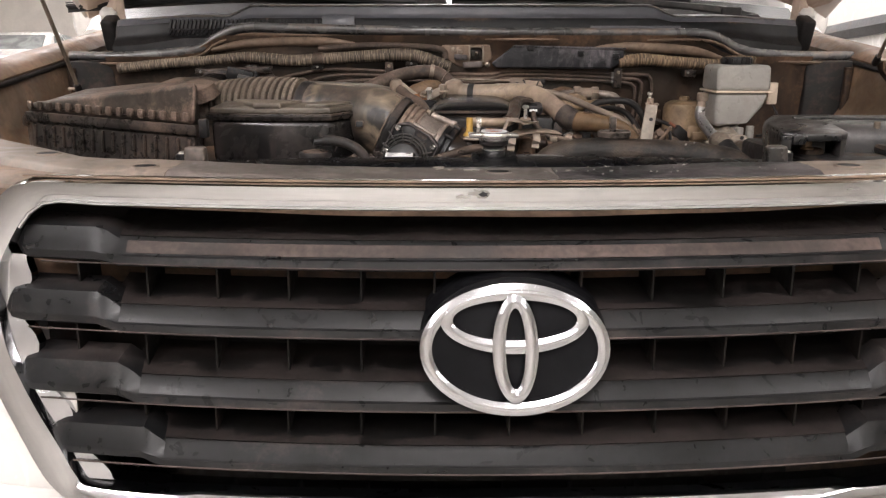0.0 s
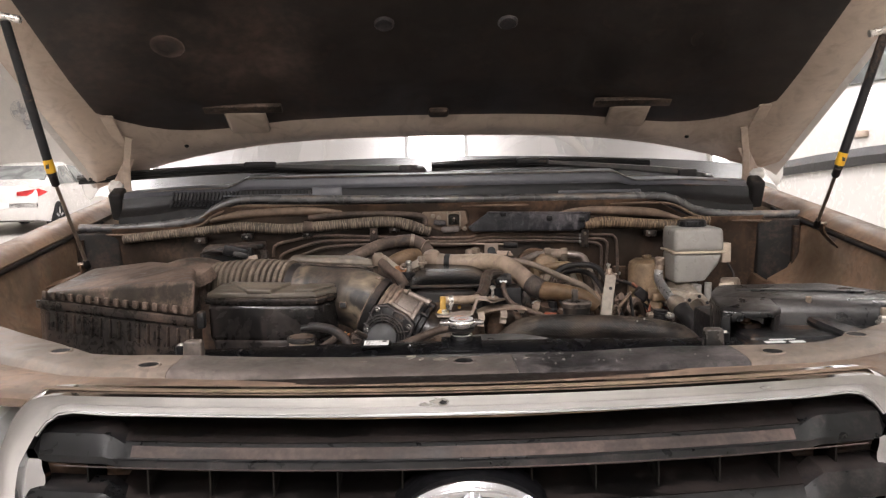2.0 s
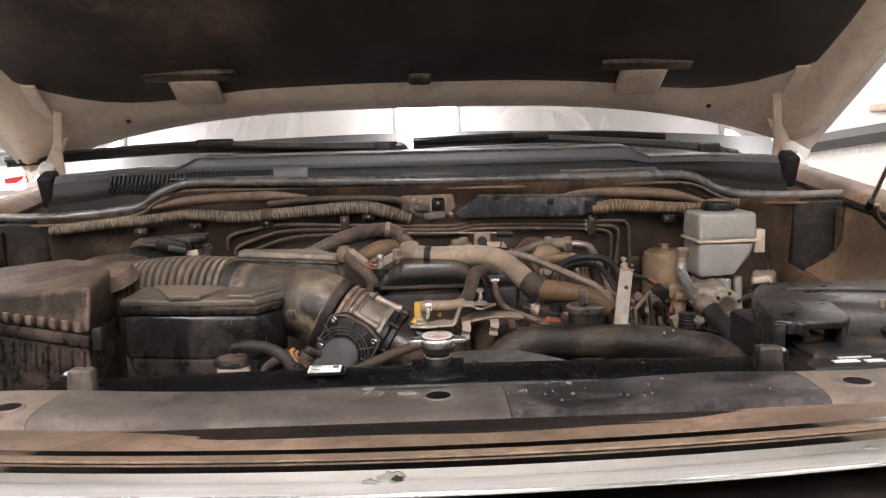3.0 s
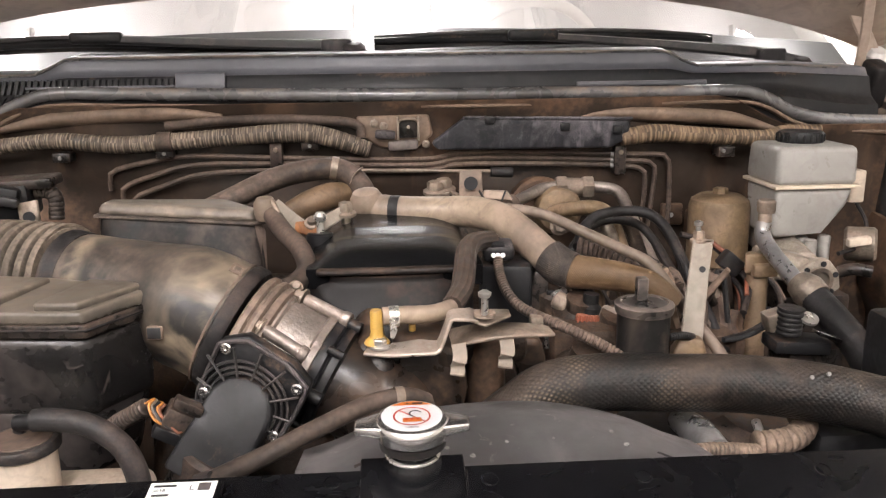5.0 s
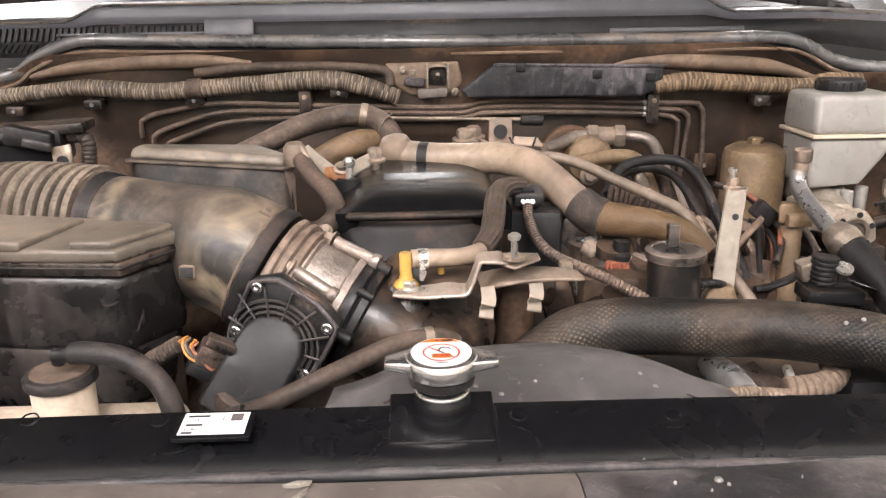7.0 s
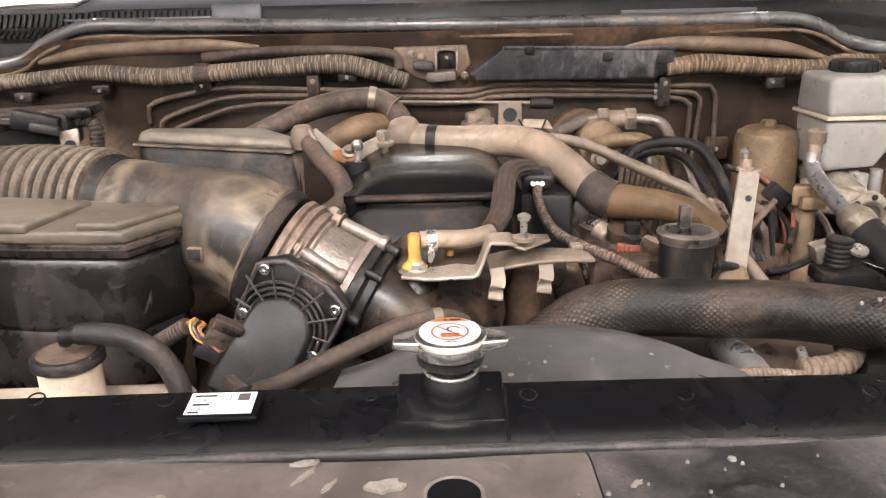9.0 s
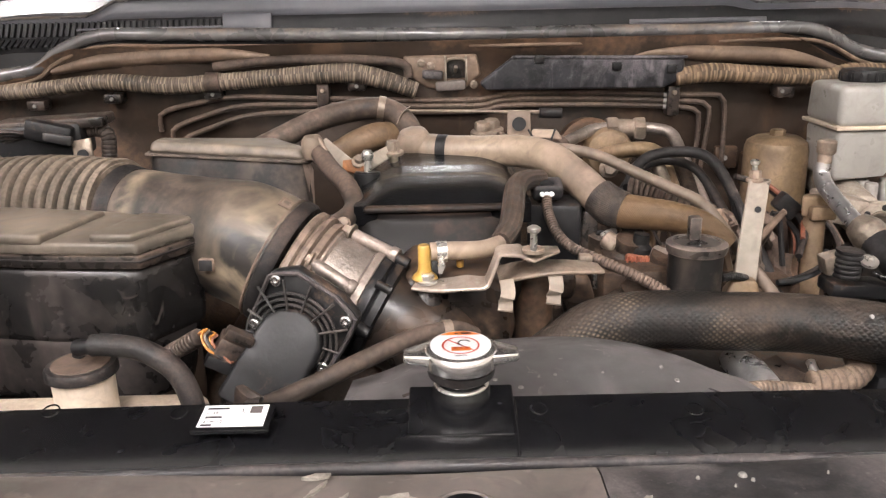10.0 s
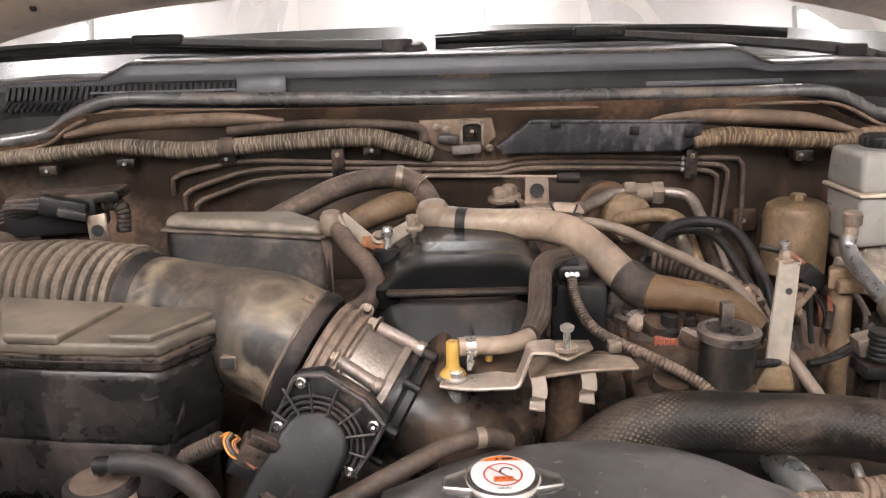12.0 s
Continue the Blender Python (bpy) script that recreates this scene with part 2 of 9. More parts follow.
CLAMP = mat("dust_caked_band", (0.17, 0.13, 0.10), 0.42, metal=0.3, dust=0.6, spread=0.3, dust_col=(0.25, 0.185, 0.13), scale=30, bump=0.15, var=0.25)

MATTE = mat("satin_black_moulding", (0.0145, 0.013, 0.0125), 0.4, spec=0.16, dust=0.13, spread=0.2, dust_col=(0.2, 0.135, 0.09), scale=6, bump=0.04, var=0.25, edge=0.15)

DUCTSKIN = mat("dust_streaked_duct", (0.0195, 0.0185, 0.0175), 0.4, dust=0.27, spread=0.22, dust_col=(0.31, 0.25, 0.18), scale=6.5, bump=0.05, var=0.25, spec=0.45, coat=0.02, streak=0.5, edge=0.9)

SCUFFED = mat("scuffed_moulding", (0.014, 0.0135, 0.0135), 0.24, dust=0.3, spread=0.25, dust_col=(0.2, 0.175, 0.15), scale=5, bump=0.05, var=0.3, speck=0.3, spec=0.4, coat=0.03, edge=0.5, streak=0.5)

PANEL = mat("grey_dusted_panel", (0.068, 0.062, 0.055), 0.4, dust=0.6, spread=0.3, dust_col=(0.225, 0.198, 0.168), scale=8, bump=0.12, var=0.35, speck=0.25, streak=0.25, edge=0.3)

PANEL_TAN = mat("tan_dusted_panel", (0.10, 0.084, 0.066), 0.4, dust=0.6, spread=0.4, dust_col=(0.30, 0.255, 0.195), scale=6, bump=0.06, var=0.2, edge=0.4)
PANEL_DARK = mat("wiped_dark_panel", (0.02, 0.02, 0.021), 0.38, dust=0.42, spread=0.2, dust_col=(0.2, 0.19, 0.175), scale=22, bump=0.1, var=0.4, speck=0.2)

# brown dust of the top slat; also colours the slats' painted highlight lines
SLAT_BROWN = mat("dusted_and_highlight_plastic", (0.026, 0.022, 0.02), 0.36, dust=0.5, spread=0.5, dust_col=(0.15, 0.118, 0.098), scale=7, bump=0.05, var=0.15)

# shelf dust, with the shade between slats put into the near-black
SHELF = mat("dust_streaked_shaded_shelf", (0.004, 0.0038, 0.0037), 0.45, dust=0.5, spread=-0.1, dust_col=(0.038, 0.031, 0.027), scale=9, bump=0.1, var=0.3)

DROPS = mat("dried_pale_drops", (0.2, 0.19, 0.176), 0.5, scale=60, bump=0.1, var=0.2)


SCUFF = mat("pale_scuff", (0.27, 0.245, 0.215), 0.5, dust=0.3, dust_col=(0.2, 0.165, 0.13), scale=70, bump=0.1, var=0.3)

ENGINE_TAN = mat("oily_dust_casting", (0.016, 0.0135, 0.012), 0.3, dust=0.36, spread=0.15, dust_col=(0.25, 0.165, 0.098), scale=7, bump=0.1, var=0.3, edge=0.95, edge_r=0.004, streak=0.35, spec=0.3, coat=0.02)

BELLOWS = mat("khaki_dust_on_rubber", (0.05, 0.044, 0.036), 0.5, dust=0.72, spread=0.4, dust_col=(0.3, 0.255, 0.185), scale=12, bump=0.15, var=0.3)

BATCOVER = mat("satin_black_cover", (0.016, 0.0165, 0.0175), 0.3, dust=0.14, spread=0.4, dust_col=(0.16, 0.14, 0.12), scale=9, bump=0.03, var=0.2, coat=0.15)

SHROUD = mat("greyed_shroud", (0.083, 0.080, 0.079), 0.4, dust=0.3, spread=0.3, dust_col=(0.3, 0.28, 0.26), scale=9, bump=0.05, var=0.25, speck=0.35, streak=0.3)
RUSTED = mat("orange_rust", (0.30, 0.115, 0.035), 0.7, dust=0.3, dust_col=(0.34, 0.2, 0.1), scale=40, bump=0.2, var=0.45)
PLENUM = mat("satin_black_box", (0.0145, 0.014, 0.0135), 0.46, dust=0.24, spread=0.2, dust_col=(0.23, 0.19, 0.145), scale=6, bump=0.04, var=0.3, spec=0.2, coat=0.0, edge=0.95, edge_r=0.004, streak=0.4)

GREYED = mat("greyed_moulding", (0.019, 0.0185, 0.018), 0.27, dust=0.3, spread=0.25, dust_col=(0.28, 0.24, 0.19), scale=6, bump=0.05, var=0.3, spec=0.45, coat=0.02, edge=0.7, streak=0.4)

FUELSKIN = mat("brown_dusted_line", (0.14, 0.108, 0.08), 0.42, dust=0.5, spread=0.3, dust_col=(0.3, 0.235, 0.175), scale=10, bump=0.08, var=0.25)

MARK = mat("grey_paint_mark", (0.22, 0.21, 0.2), 0.5, scale=20, bump=0.0, var=0.1)

SLEEK = mat("ridge_worn_plastic", (0.032, 0.031, 0.031), 0.36, dust=0.15, dust_col=(0.2, 0.17, 0.14), scale=20, bump=0.03, var=0.2)

PALE_STEEL = mat("pale_dusty_steel", (0.28, 0.25, 0.205), 0.42, metal=0.25, dust=0.4, spread=0.4, dust_col=(0.40, 0.335, 0.25), scale=12, bump=0.08, var=0.2, edge=0.3, streak=0.2)


def glass(name, tint, gloss, rough=0.02):
    m = bpy.data.materials.new(name)
    m.use_nodes = True
    n, l = m.node_tree.nodes, m.node_tree.links
    n.remove(n["Principled BSDF"])
    t, g, x, f = (n.new(k) for k in ("ShaderNodeBsdfTransparent", "ShaderNodeBsdfGlossy", "ShaderNodeMixShader", "ShaderNodeFresnel"))
    f.inputs[0].default_value = gloss
    t.inputs[0].default_value, g.inputs["Roughness"].default_value = (*tint, 1), rough
    l.new(f.outputs[0], x.inputs[0]); l.new(t.outputs[0], x.inputs[1]); l.new(g.outputs[0], x.inputs[2])
    l.new(x.outputs[0], n["Material Output"].inputs[0])
    return m


GLASS = glass("windscreen_glass", (0.42, 0.44, 0.43), 7.0)
FILM = glass("clear_sticker_film", (1.0, 1.0, 1.0), 1.9, 0.2)


def glow(name, col, strength):
    m = bpy.data.materials.new(name)
    m.use_nodes = True
    b = m.node_tree.nodes["Principled BSDF"]
    b.inputs["Base Color"].default_value = (0.8, 0.8, 0.8, 1)
    b.inputs["Emission Color"].default_value, b.inputs["Emission Strength"].default_value = (*col, 1), strength
    return m


TUBE_GLOW = glow("lit_diffuser", (1.0, 0.96, 0.93), 22.0)


def weave(name, base, dust_col, across, along, depth):
    """Rubber hose skin with a woven diamond relief; u runs along and v round the hose."""
    m = mat(name, base, 0.42, dust=0.34, spread=0.4, dust_col=dust_col, scale=14, bump=0.0, spec=0.25)
    n, l = m.node_tree.nodes, m.node_tree.links
    uv = n.new("ShaderNodeTexCoord")
    sep = n.new("ShaderNodeSeparateXYZ")
    l.new(uv.outputs["UV"], sep.inputs[0])

    def op(kind, a, z):
        q = n.new("ShaderNodeMath")
        q.operation = kind
        for sock, v in ((q.inputs[0], a), (q.inputs[1], z)):
            if isinstance(v, (int, float)):
                sock.default_value = v
            else:
                l.new(v, sock)
        return q.outputs[0]

    u, v = op("MULTIPLY", sep.outputs[0], along), op("MULTIPLY", sep.outputs[1], across)
    h = op("MULTIPLY", op("ABSOLUTE", op("SINE", op("ADD", u, v), 0), 0), op("ABSOLUTE", op("SINE", op("SUBTRACT", u, v), 0), 0))
    spots = n.new("ShaderNodeTexNoise")
    spots.inputs["Scale"].default_value, spots.inputs["Detail"].default_value = 17.0, 4.0
    l.new(uv.outputs["Object"], spots.inputs["Vector"])
    rubbed = n.new("ShaderNodeTexNoise")
    rubbed.inputs["Scale"].default_value, rubbed.inputs["Detail"].default_value = 11.0, 2.0
    l.new(uv.outputs["Object"], rubbed.inputs["Vector"])
    h = op("MULTIPLY", h, op("MINIMUM", op("MAXIMUM", op("MULTIPLY", op("SUBTRACT", rubbed.outputs["Fac"], 0.28), 5.0), 0.35), 1.0))
    zone = op("MULTIPLY", op("MAXIMUM", op("SUBTRACT", spots.outputs["Fac"], 0.5), 0.0), 5.0)
    caught = op("MINIMUM", op("MULTIPLY", op("MULTIPLY", h, h), zone), 0.75)
    src = n["Principled BSDF"].inputs["Base Color"].links[0].from_socket
    tint = n.new("ShaderNodeMix")
    tint.data_type = "RGBA"
    l.new(caught, tint.inputs[0]); l.new(src, tint.inputs[6])
    tint.inputs[7].default_value = (*(c * 1.25 for c in dust_col), 1)
    l.new(tint.outputs[2], n["Principled BSDF"].inputs["Base Color"])
    bp = n.new("ShaderNodeBump")
    bp.inputs["Strength"].default_value, bp.inputs["Distance"].default_value = 0.8, depth
    l.new(h, bp.inputs["Height"])
    l.new(bp.outputs[0], n["Principled BSDF"].inputs["Normal"])
    return m


def rim_dust(m, spans, col, scale):
    """Broken belts of settled dust across a pipe; u runs along it and spans are (middle, half width, strength)."""
    n, l = m.node_tree.nodes, m.node_tree.links
    tc = n.new("ShaderNodeTexCoord")
    sep = n.new("ShaderNodeSeparateXYZ")
    l.new(tc.outputs["UV"], sep.inputs[0])
    cloud = n.new("ShaderNodeTexNoise")
    cloud.inputs["Scale"].default_value, cloud.inputs["Detail"].default_value, cloud.inputs["Distortion"].default_value = scale, 6.0, 1.0
    l.new(tc.outputs["Object"], cloud.inputs["Vector"])
    patchy = n.new("ShaderNodeMapRange")
    patchy.inputs[1].default_value, patchy.inputs[2].default_value = 0.36, 0.6
    l.new(cloud.outputs["Fac"], patchy.inputs[0])
    for mid, half, strength in spans:
        off = n.new("ShaderNodeMath")
        off.operation = "SUBTRACT"
        l.new(sep.outputs[0], off.inputs[0])
        off.inputs[1].default_value = mid
        dist = n.new("ShaderNodeMath")
        dist.operation = "ABSOLUTE"
        l.new(off.outputs[0], dist.inputs[0])
        belt = n.new("ShaderNodeMapRange")
        belt.interpolation_type = "SMOOTHSTEP"
        belt.inputs[1].default_value, belt.inputs[2].default_value, belt.inputs[3].default_value, belt.inputs[4].default_value = 0.0, half, strength, 0.0
        l.new(dist.outputs[0], belt.inputs[0])
        fac = n.new("ShaderNodeMath")
        fac.operation = "MULTIPLY"
        l.new(belt.outputs[0], fac.inputs[0]); l.new(patchy.outputs[0], fac.inputs[1])
        q = n.new("ShaderNodeMix")
        q.data_type = "RGBA"
        src = n["Principled BSDF"].inputs["Base Color"].links[0].from_socket
        l.new(fac.outputs[0], q.inputs[0]); l.new(src, q.inputs[6])
        q.inputs[7].default_value = (*col, 1)
        l.new(q.outputs[2], n["Principled BSDF"].inputs["Base Color"])


rim_dust(DUCTSKIN, ((0.028, 0.016, 0.8), (0.150, 0.034, 0.8)), (0.30, 0.235, 0.165), 22.0)


def wound(name, base, dust_col, pitch):
    """Loom wound with cloth tape: each turn takes dust in its own way; u runs along the loom."""
    m = mat(name, base, 0.6, dust=0.66, spread=0.4, dust_col=dust_col, scale=16, bump=0.0, var=0.4)
    n, l = m.node_tree.nodes, m.node_tree.links
    uv = n.new("ShaderNodeTexCoord")
    turn = n.new("ShaderNodeVectorMath")
    turn.operation = "MULTIPLY"
    turn.inputs[1].default_value = (1.0 / pitch, 0.9, 0.0)
    l.new(uv.outputs["UV"], turn.inputs[0])
    bands = n.new("ShaderNodeTexNoise")
    bands.noise_dimensions = "2D"
    bands.inputs["Scale"].default_value, bands.inputs["Detail"].default_value, bands.inputs["Roughness"].default_value = 1.0, 2.0, 0.45
    l.new(turn.outputs[0], bands.inputs["Vector"])
    for lo, hi, tint in ((0.52, 0.62, tuple(c * 1.35 for c in dust_col)), (0.47, 0.37, tuple(c * 0.55 for c in base))):
        r = n.new("ShaderNodeMapRange")
        r.inputs[1].default_value, r.inputs[2].default_value, r.inputs[3].default_value, r.inputs[4].default_value = lo, hi, 0.0, 0.5
        l.new(bands.outputs["Fac"], r.inputs[0])
        q = n.new("ShaderNodeMix")
        q.data_type = "RGBA"
        src = n["Principled BSDF"].inputs["Base Color"].links[0].from_socket
        l.new(r.outputs[0], q.inputs[0]); l.new(src, q.inputs[6])
        q.inputs[7].default_value = (*tint, 1)
        l.new(q.outputs[2], n["Principled BSDF"].inputs["Base Color"])
    bp = n.new("ShaderNodeBump")
    bp.inputs["Strength"].default_value, bp.inputs["Distance"].default_value = 0.7, 0.0012
    l.new(bands.outputs["Fac"], bp.inputs["Height"])
    l.new(bp.outputs[0], n["Principled BSDF"].inputs["Normal"])
    return m


TAPED = wound("tape_wound_loom", (0.055, 0.045, 0.035), (0.30, 0.24, 0.17), 0.0026)
TAPED_OCHRE = wound("ochre_tape_wound_loom", (0.075, 0.053, 0.032), (0.27, 0.19, 0.112), 0.004)
HOSE_WEAVE = weave("woven_rubber_hose", (0.011, 0.0105, 0.010), (0.2, 0.155, 0.11), math.pi * 32, math.pi * 205, 0.00045)
SLEEVE_WEAVE = weave("braided_heat_sleeve", (0.135, 0.084, 0.045), (0.34, 0.225, 0.12), math.pi * 44, math.pi * 560, 0.0005)
CUFF_WEAVE = weave("dark_braided_cuff", (0.022, 0.021, 0.021), (0.2, 0.16, 0.12), math.pi * 44, math.pi * 560, 0.0005)

# ---- mesh helpers ----
V = Vector


def part(name, bm, material, parent=None, label="", kind="", smooth=True, angle=38):
    """Links a bmesh, built in world places, as one mesh object, under a thing or a part."""
    bmesh.ops.recalc_face_normals(bm, faces=bm.faces)
    lim = radians(angle)
    for f in bm.faces:
        f.smooth = smooth
    for e in bm.edges:
        e.smooth = len(e.link_faces) == 2 and e.calc_face_angle(0.0) < lim
    me = bpy.data.meshes.new(name)
    bm.to_mesh(me)
    bm.free()
    me.materials.append(material)
    ob = new(name, me)
    if parent is not None:
        ob.parent = parent
        base = parent if parent.parent is None else parent.parent
        if parent.parent is None:
            ob.matrix_parent_inverse = Matrix.Translation(-base.location)
    return tagged(ob, label=label, kind=kind)


def thing(name, at, label, category, group="", kind=""):
    ob = new(name)
    ob.empty_display_size = 0.02
    ob.location = at
    return tagged(ob, label, category, group, kind)


def B():
    return bmesh.new()


def spline(pts, seg):
    """Catmull-Rom through the points."""
    p = [V(q) for q in pts]
    p = [2 * p[0] - p[1], *p, 2 * p[-1] - p[-2]]
    out = []
    for i in range(1, len(p) - 2):
        for k in range(seg):
            t = k / seg
            a, b, c, d = p[i - 1], p[i], p[i + 1], p[i + 2]
            out.append(0.5 * (2 * b + (c - a) * t + (2 * a - 5 * b + 4 * c - d) * t * t + (3 * b - a - 3 * c + d) * t ** 3))
    out.append(p[-2])
    return out


def resample(path, step):
    lens = [0.0]
    for a, b in zip(path, path[1:]):
        lens.append(lens[-1] + (b - a).length)
    count = max(2, int(lens[-1] / step) + 1)
    out, j = [], 0
    for k in range(count):
        s = lens[-1] * k / (count - 1)
        while j < len(lens) - 2 and lens[j + 1] < s:
            j += 1
        w = (s - lens[j]) / max(1e-9, lens[j + 1] - lens[j])
        out.append(path[j].lerp(path[j + 1], w))
    return out, lens[-1]


def tube(bm, pts, r, n=14, seg=8, rib=None, squash=1.0, step=None, smooth=True, lobes=None):
    """A hose or pipe through the points; r: one radius, or one for each point; rib: (pitch, depth)."""
    path = spline(pts, seg) if smooth and len(pts) > 2 else [V(q) for q in pts]
    if rib:
        step = rib[0] / 8
    total = sum((b - a).length for a, b in zip(path, path[1:]))
    path, total = resample(path, step or max(0.002, total / max(6, seg * (len(pts) - 1))))
    uv = bm.loops.layers.uv.verify()
    rings, m = [], len(path)
    up = V((0.123, 0.31, 1)).normalized()
    for i, c in enumerate(path):
        d = (path[min(i + 1, m - 1)] - path[max(i - 1, 0)]).normalized()
        side = d.cross(up)
        if side.length < 1e-3:
            side = d.cross(V((1, 0, 0)))
        side.normalize()
        up = side.cross(d).normalized()
        s = i / (m - 1)
        if isinstance(r, (list, tuple)):
            q = s * (len(r) - 1)
            j = min(int(q), len(r) - 2)
            rad = r[j] + (r[j + 1] - r[j]) * (q - j)
        else:
            rad = r
        if rib:
            rad += rib[1] * (1 - 2 * (1 - abs(math.sin(math.pi * s * total / rib[0]))) ** 2.5)
        rings.append([bm.verts.new(c + rad * (1 + (lobes[1] * math.cos(lobes[0] * a) if lobes else 0)) * (math.cos(a) * side + squash * math.sin(a) * up)) for a in [2 * math.pi * k / n for k in range(n)]])
    for i in range(m - 1):
        for k in range(n):
            f = bm.faces.new((rings[i][k], rings[i][(k + 1) % n], rings[i + 1][(k + 1) % n], rings[i + 1][k]))
            for loop, (a, b) in zip(f.loops, ((i, k), (i, k + 1), (i + 1, k + 1), (i + 1, k))):
                loop[uv].uv = (a / (m - 1) * total, b / n)
    bm.faces.new(rings[0][::-1])
    bm.faces.new(rings[-1])
    return bm


def lathe(bm, base, axis, profile, n=24, close=True):
    """A body of revolution: profile of (radius, height along the axis from base)."""
    d = V(axis).normalized()
    a = d.orthogonal().normalized()
    b = d.cross(a)
    rings = []
    for r, h in profile:
        c = V(base) + d * h
        rings.append([bm.verts.new(c + max(r, 1e-4) * (math.cos(t) * a + math.sin(t) * b)) for t in [2 * math.pi * k / n for k in range(n)]])
    for p, q in zip(rings, rings[1:]):
        for k in range(n):
            bm.faces.new((p[k], p[(k + 1) % n], q[(k + 1) % n], q[k]))
    if close:
        bm.faces.new(rings[0][::-1])
        bm.faces.new(rings[-1])
    return bm


def rod(bm, a, b, r, r2=None, n=14, ch=0.15):
    d = V(b) - V(a)
    r2 = r if r2 is None else r2
    c = min(ch * r, d.length * 0.2)
    return lathe(bm, a, d, [(r - c, 0), (r, c), (r2, d.length - c), (r2 - c, d.length)], n)


def bevel_all(bm, geom_faces, w, seg=2, angle=25):
    es = {e for f in geom_faces for e in f.edges if len(e.link_faces) == 2 and e.calc_face_angle(0) > radians(angle)}
    if w > 0 and es:
        bmesh.ops.bevel(bm, geom=list(es), offset=w, segments=seg, affect="EDGES", profile=0.5)
    return bm


def box(bm, c, s, rot=(0, 0, 0), bev=0.002, seg=2):
    m = pose(*c, *rot) @ Matrix.Diagonal((*s, 1))
    t = bmesh.new()
    bmesh.ops.create_cube(t, size=1.0, matrix=m)
    bevel_all(t, t.faces[:], bev, seg)
    return join(bm, t)


def join(bm, other):
    vs = {v: bm.verts.new(v.co) for v in other.verts}
    for f in other.faces:
        bm.faces.new([vs[v] for v in f.verts])
    other.free()
    return bm


def hexa(bm, lower, upper, bev=0.004, seg=3):
    """A solid between two rings of the same number of corners."""
    t = bmesh.new()
    a, b = [t.verts.new(p) for p in lower], [t.verts.new(p) for p in upper]
    k = len(a)
    t.faces.new(a[::-1])
    t.faces.new(b)
    for i in range(k):
        t.faces.new((a[i], a[(i + 1) % k], b[(i + 1) % k], b[i]))
    bmesh.ops.recalc_face_normals(t, faces=t.faces)
    bevel_all(t, t.faces[:], bev, seg)
    return join(bm, t)


def plate(bm, outline, m, thick, bev=0.001):
    """A flat outline (x, y) laid by the matrix m, with thickness along its z."""
    lo = [m @ V((x, y, 0)) for x, y in outline]
    hi = [m @ V((x, y, thick)) for x, y in outline]
    return hexa(bm, lo, hi, bev, 2)


def strip(bm, pts, width_dir, width, thick, round_off=True):
    """A bent flat bar: centre points, its width direction, width and thickness."""
    w = V(width_dir).normalized()
    path = [V(p) for p in pts]
    if len(path) > 2 and round_off:
        path = spline(path, 4)
        if isinstance(width, (list, tuple)):
            width = [width[min(int(k / 4), len(width) - 1)] * (1 - k % 4 / 4) + width[min(int(k / 4) + 1, len(width) - 1)] * (k % 4 / 4) for k in range(len(path))]
    rings = []
    for i, c in enumerate(path):
        d = (path[min(i + 1, len(path) - 1)] - path[max(i - 1, 0)]).normalized()
        ww = (w - d * w.dot(d)).normalized()
        nn = d.cross(ww)
        wid = width[i] if isinstance(width, (list, tuple)) else width
        c0 = min(0.32 * thick, 0.3 * wid)
        h, g = wid / 2, thick / 2
        rings.append([bm.verts.new(c + ww * a + nn * b) for a, b in ((c0 - h, -g), (h - c0, -g), (h, c0 - g), (h, g - c0), (h - c0, g), (c0 - h, g), (-h, g - c0), (-h, c0 - g))])
    for p, q in zip(rings, rings[1:]):
        for k in range(8):
            bm.faces.new((p[k], p[(k + 1) % 8], q[(k + 1) % 8], q[k]))
    bm.faces.new(rings[0][::-1])
    bm.faces.new(rings[-1])
    return bm


def sheet(bm, fn, nu, nv, thick=None):
    """A surface from fn(u, v) in 0..1; thick: a vector by which its second side lies off."""
    g = [[bm.verts.new(fn(i / nu, j / nv)) for j in range(nv + 1)] for i in range(nu + 1)]
    for i in range(nu):
        for j in range(nv):
            bm.faces.new((g[i][j], g[i + 1][j], g[i + 1][j + 1], g[i][j + 1]))
    if thick is not None:
        t = V(thick)
        h = [[bm.verts.new(v.co + t) for v in row] for row in g]
        for i in range(nu):
            for j in range(nv):
                bm.faces.new((h[i][j], h[i][j + 1], h[i + 1][j + 1], h[i + 1][j]))
        ring = [(i, 0) for i in range(nu)] + [(nu, j) for j in range(nv)] + [(i, nv) for i in range(nu, 0, -1)] + [(0, j) for j in range(nv, 0, -1)]
        for a, b in zip(ring, ring[1:] + ring[:1]):
            bm.faces.new((g[a[0]][a[1]], h[a[0]][a[1]], h[b[0]][b[1]], g[b[0]][b[1]]))
    return bm


def loft(bm, rings, caps=True):
    r = [[bm.verts.new(p) for p in ring] for ring in rings]
    k = len(r[0])
    for a, b in zip(r, r[1:]):
        for i in range(k):
            bm.faces.new((a[i], a[(i + 1) % k], b[(i + 1) % k], b[i]))
    if caps:
        bm.faces.new(r[0][::-1])
        bm.faces.new(r[-1])
    return bm


def ease(w):
    w = min(1.0, max(0.0, w))
    return w * w * (3 - 2 * w)


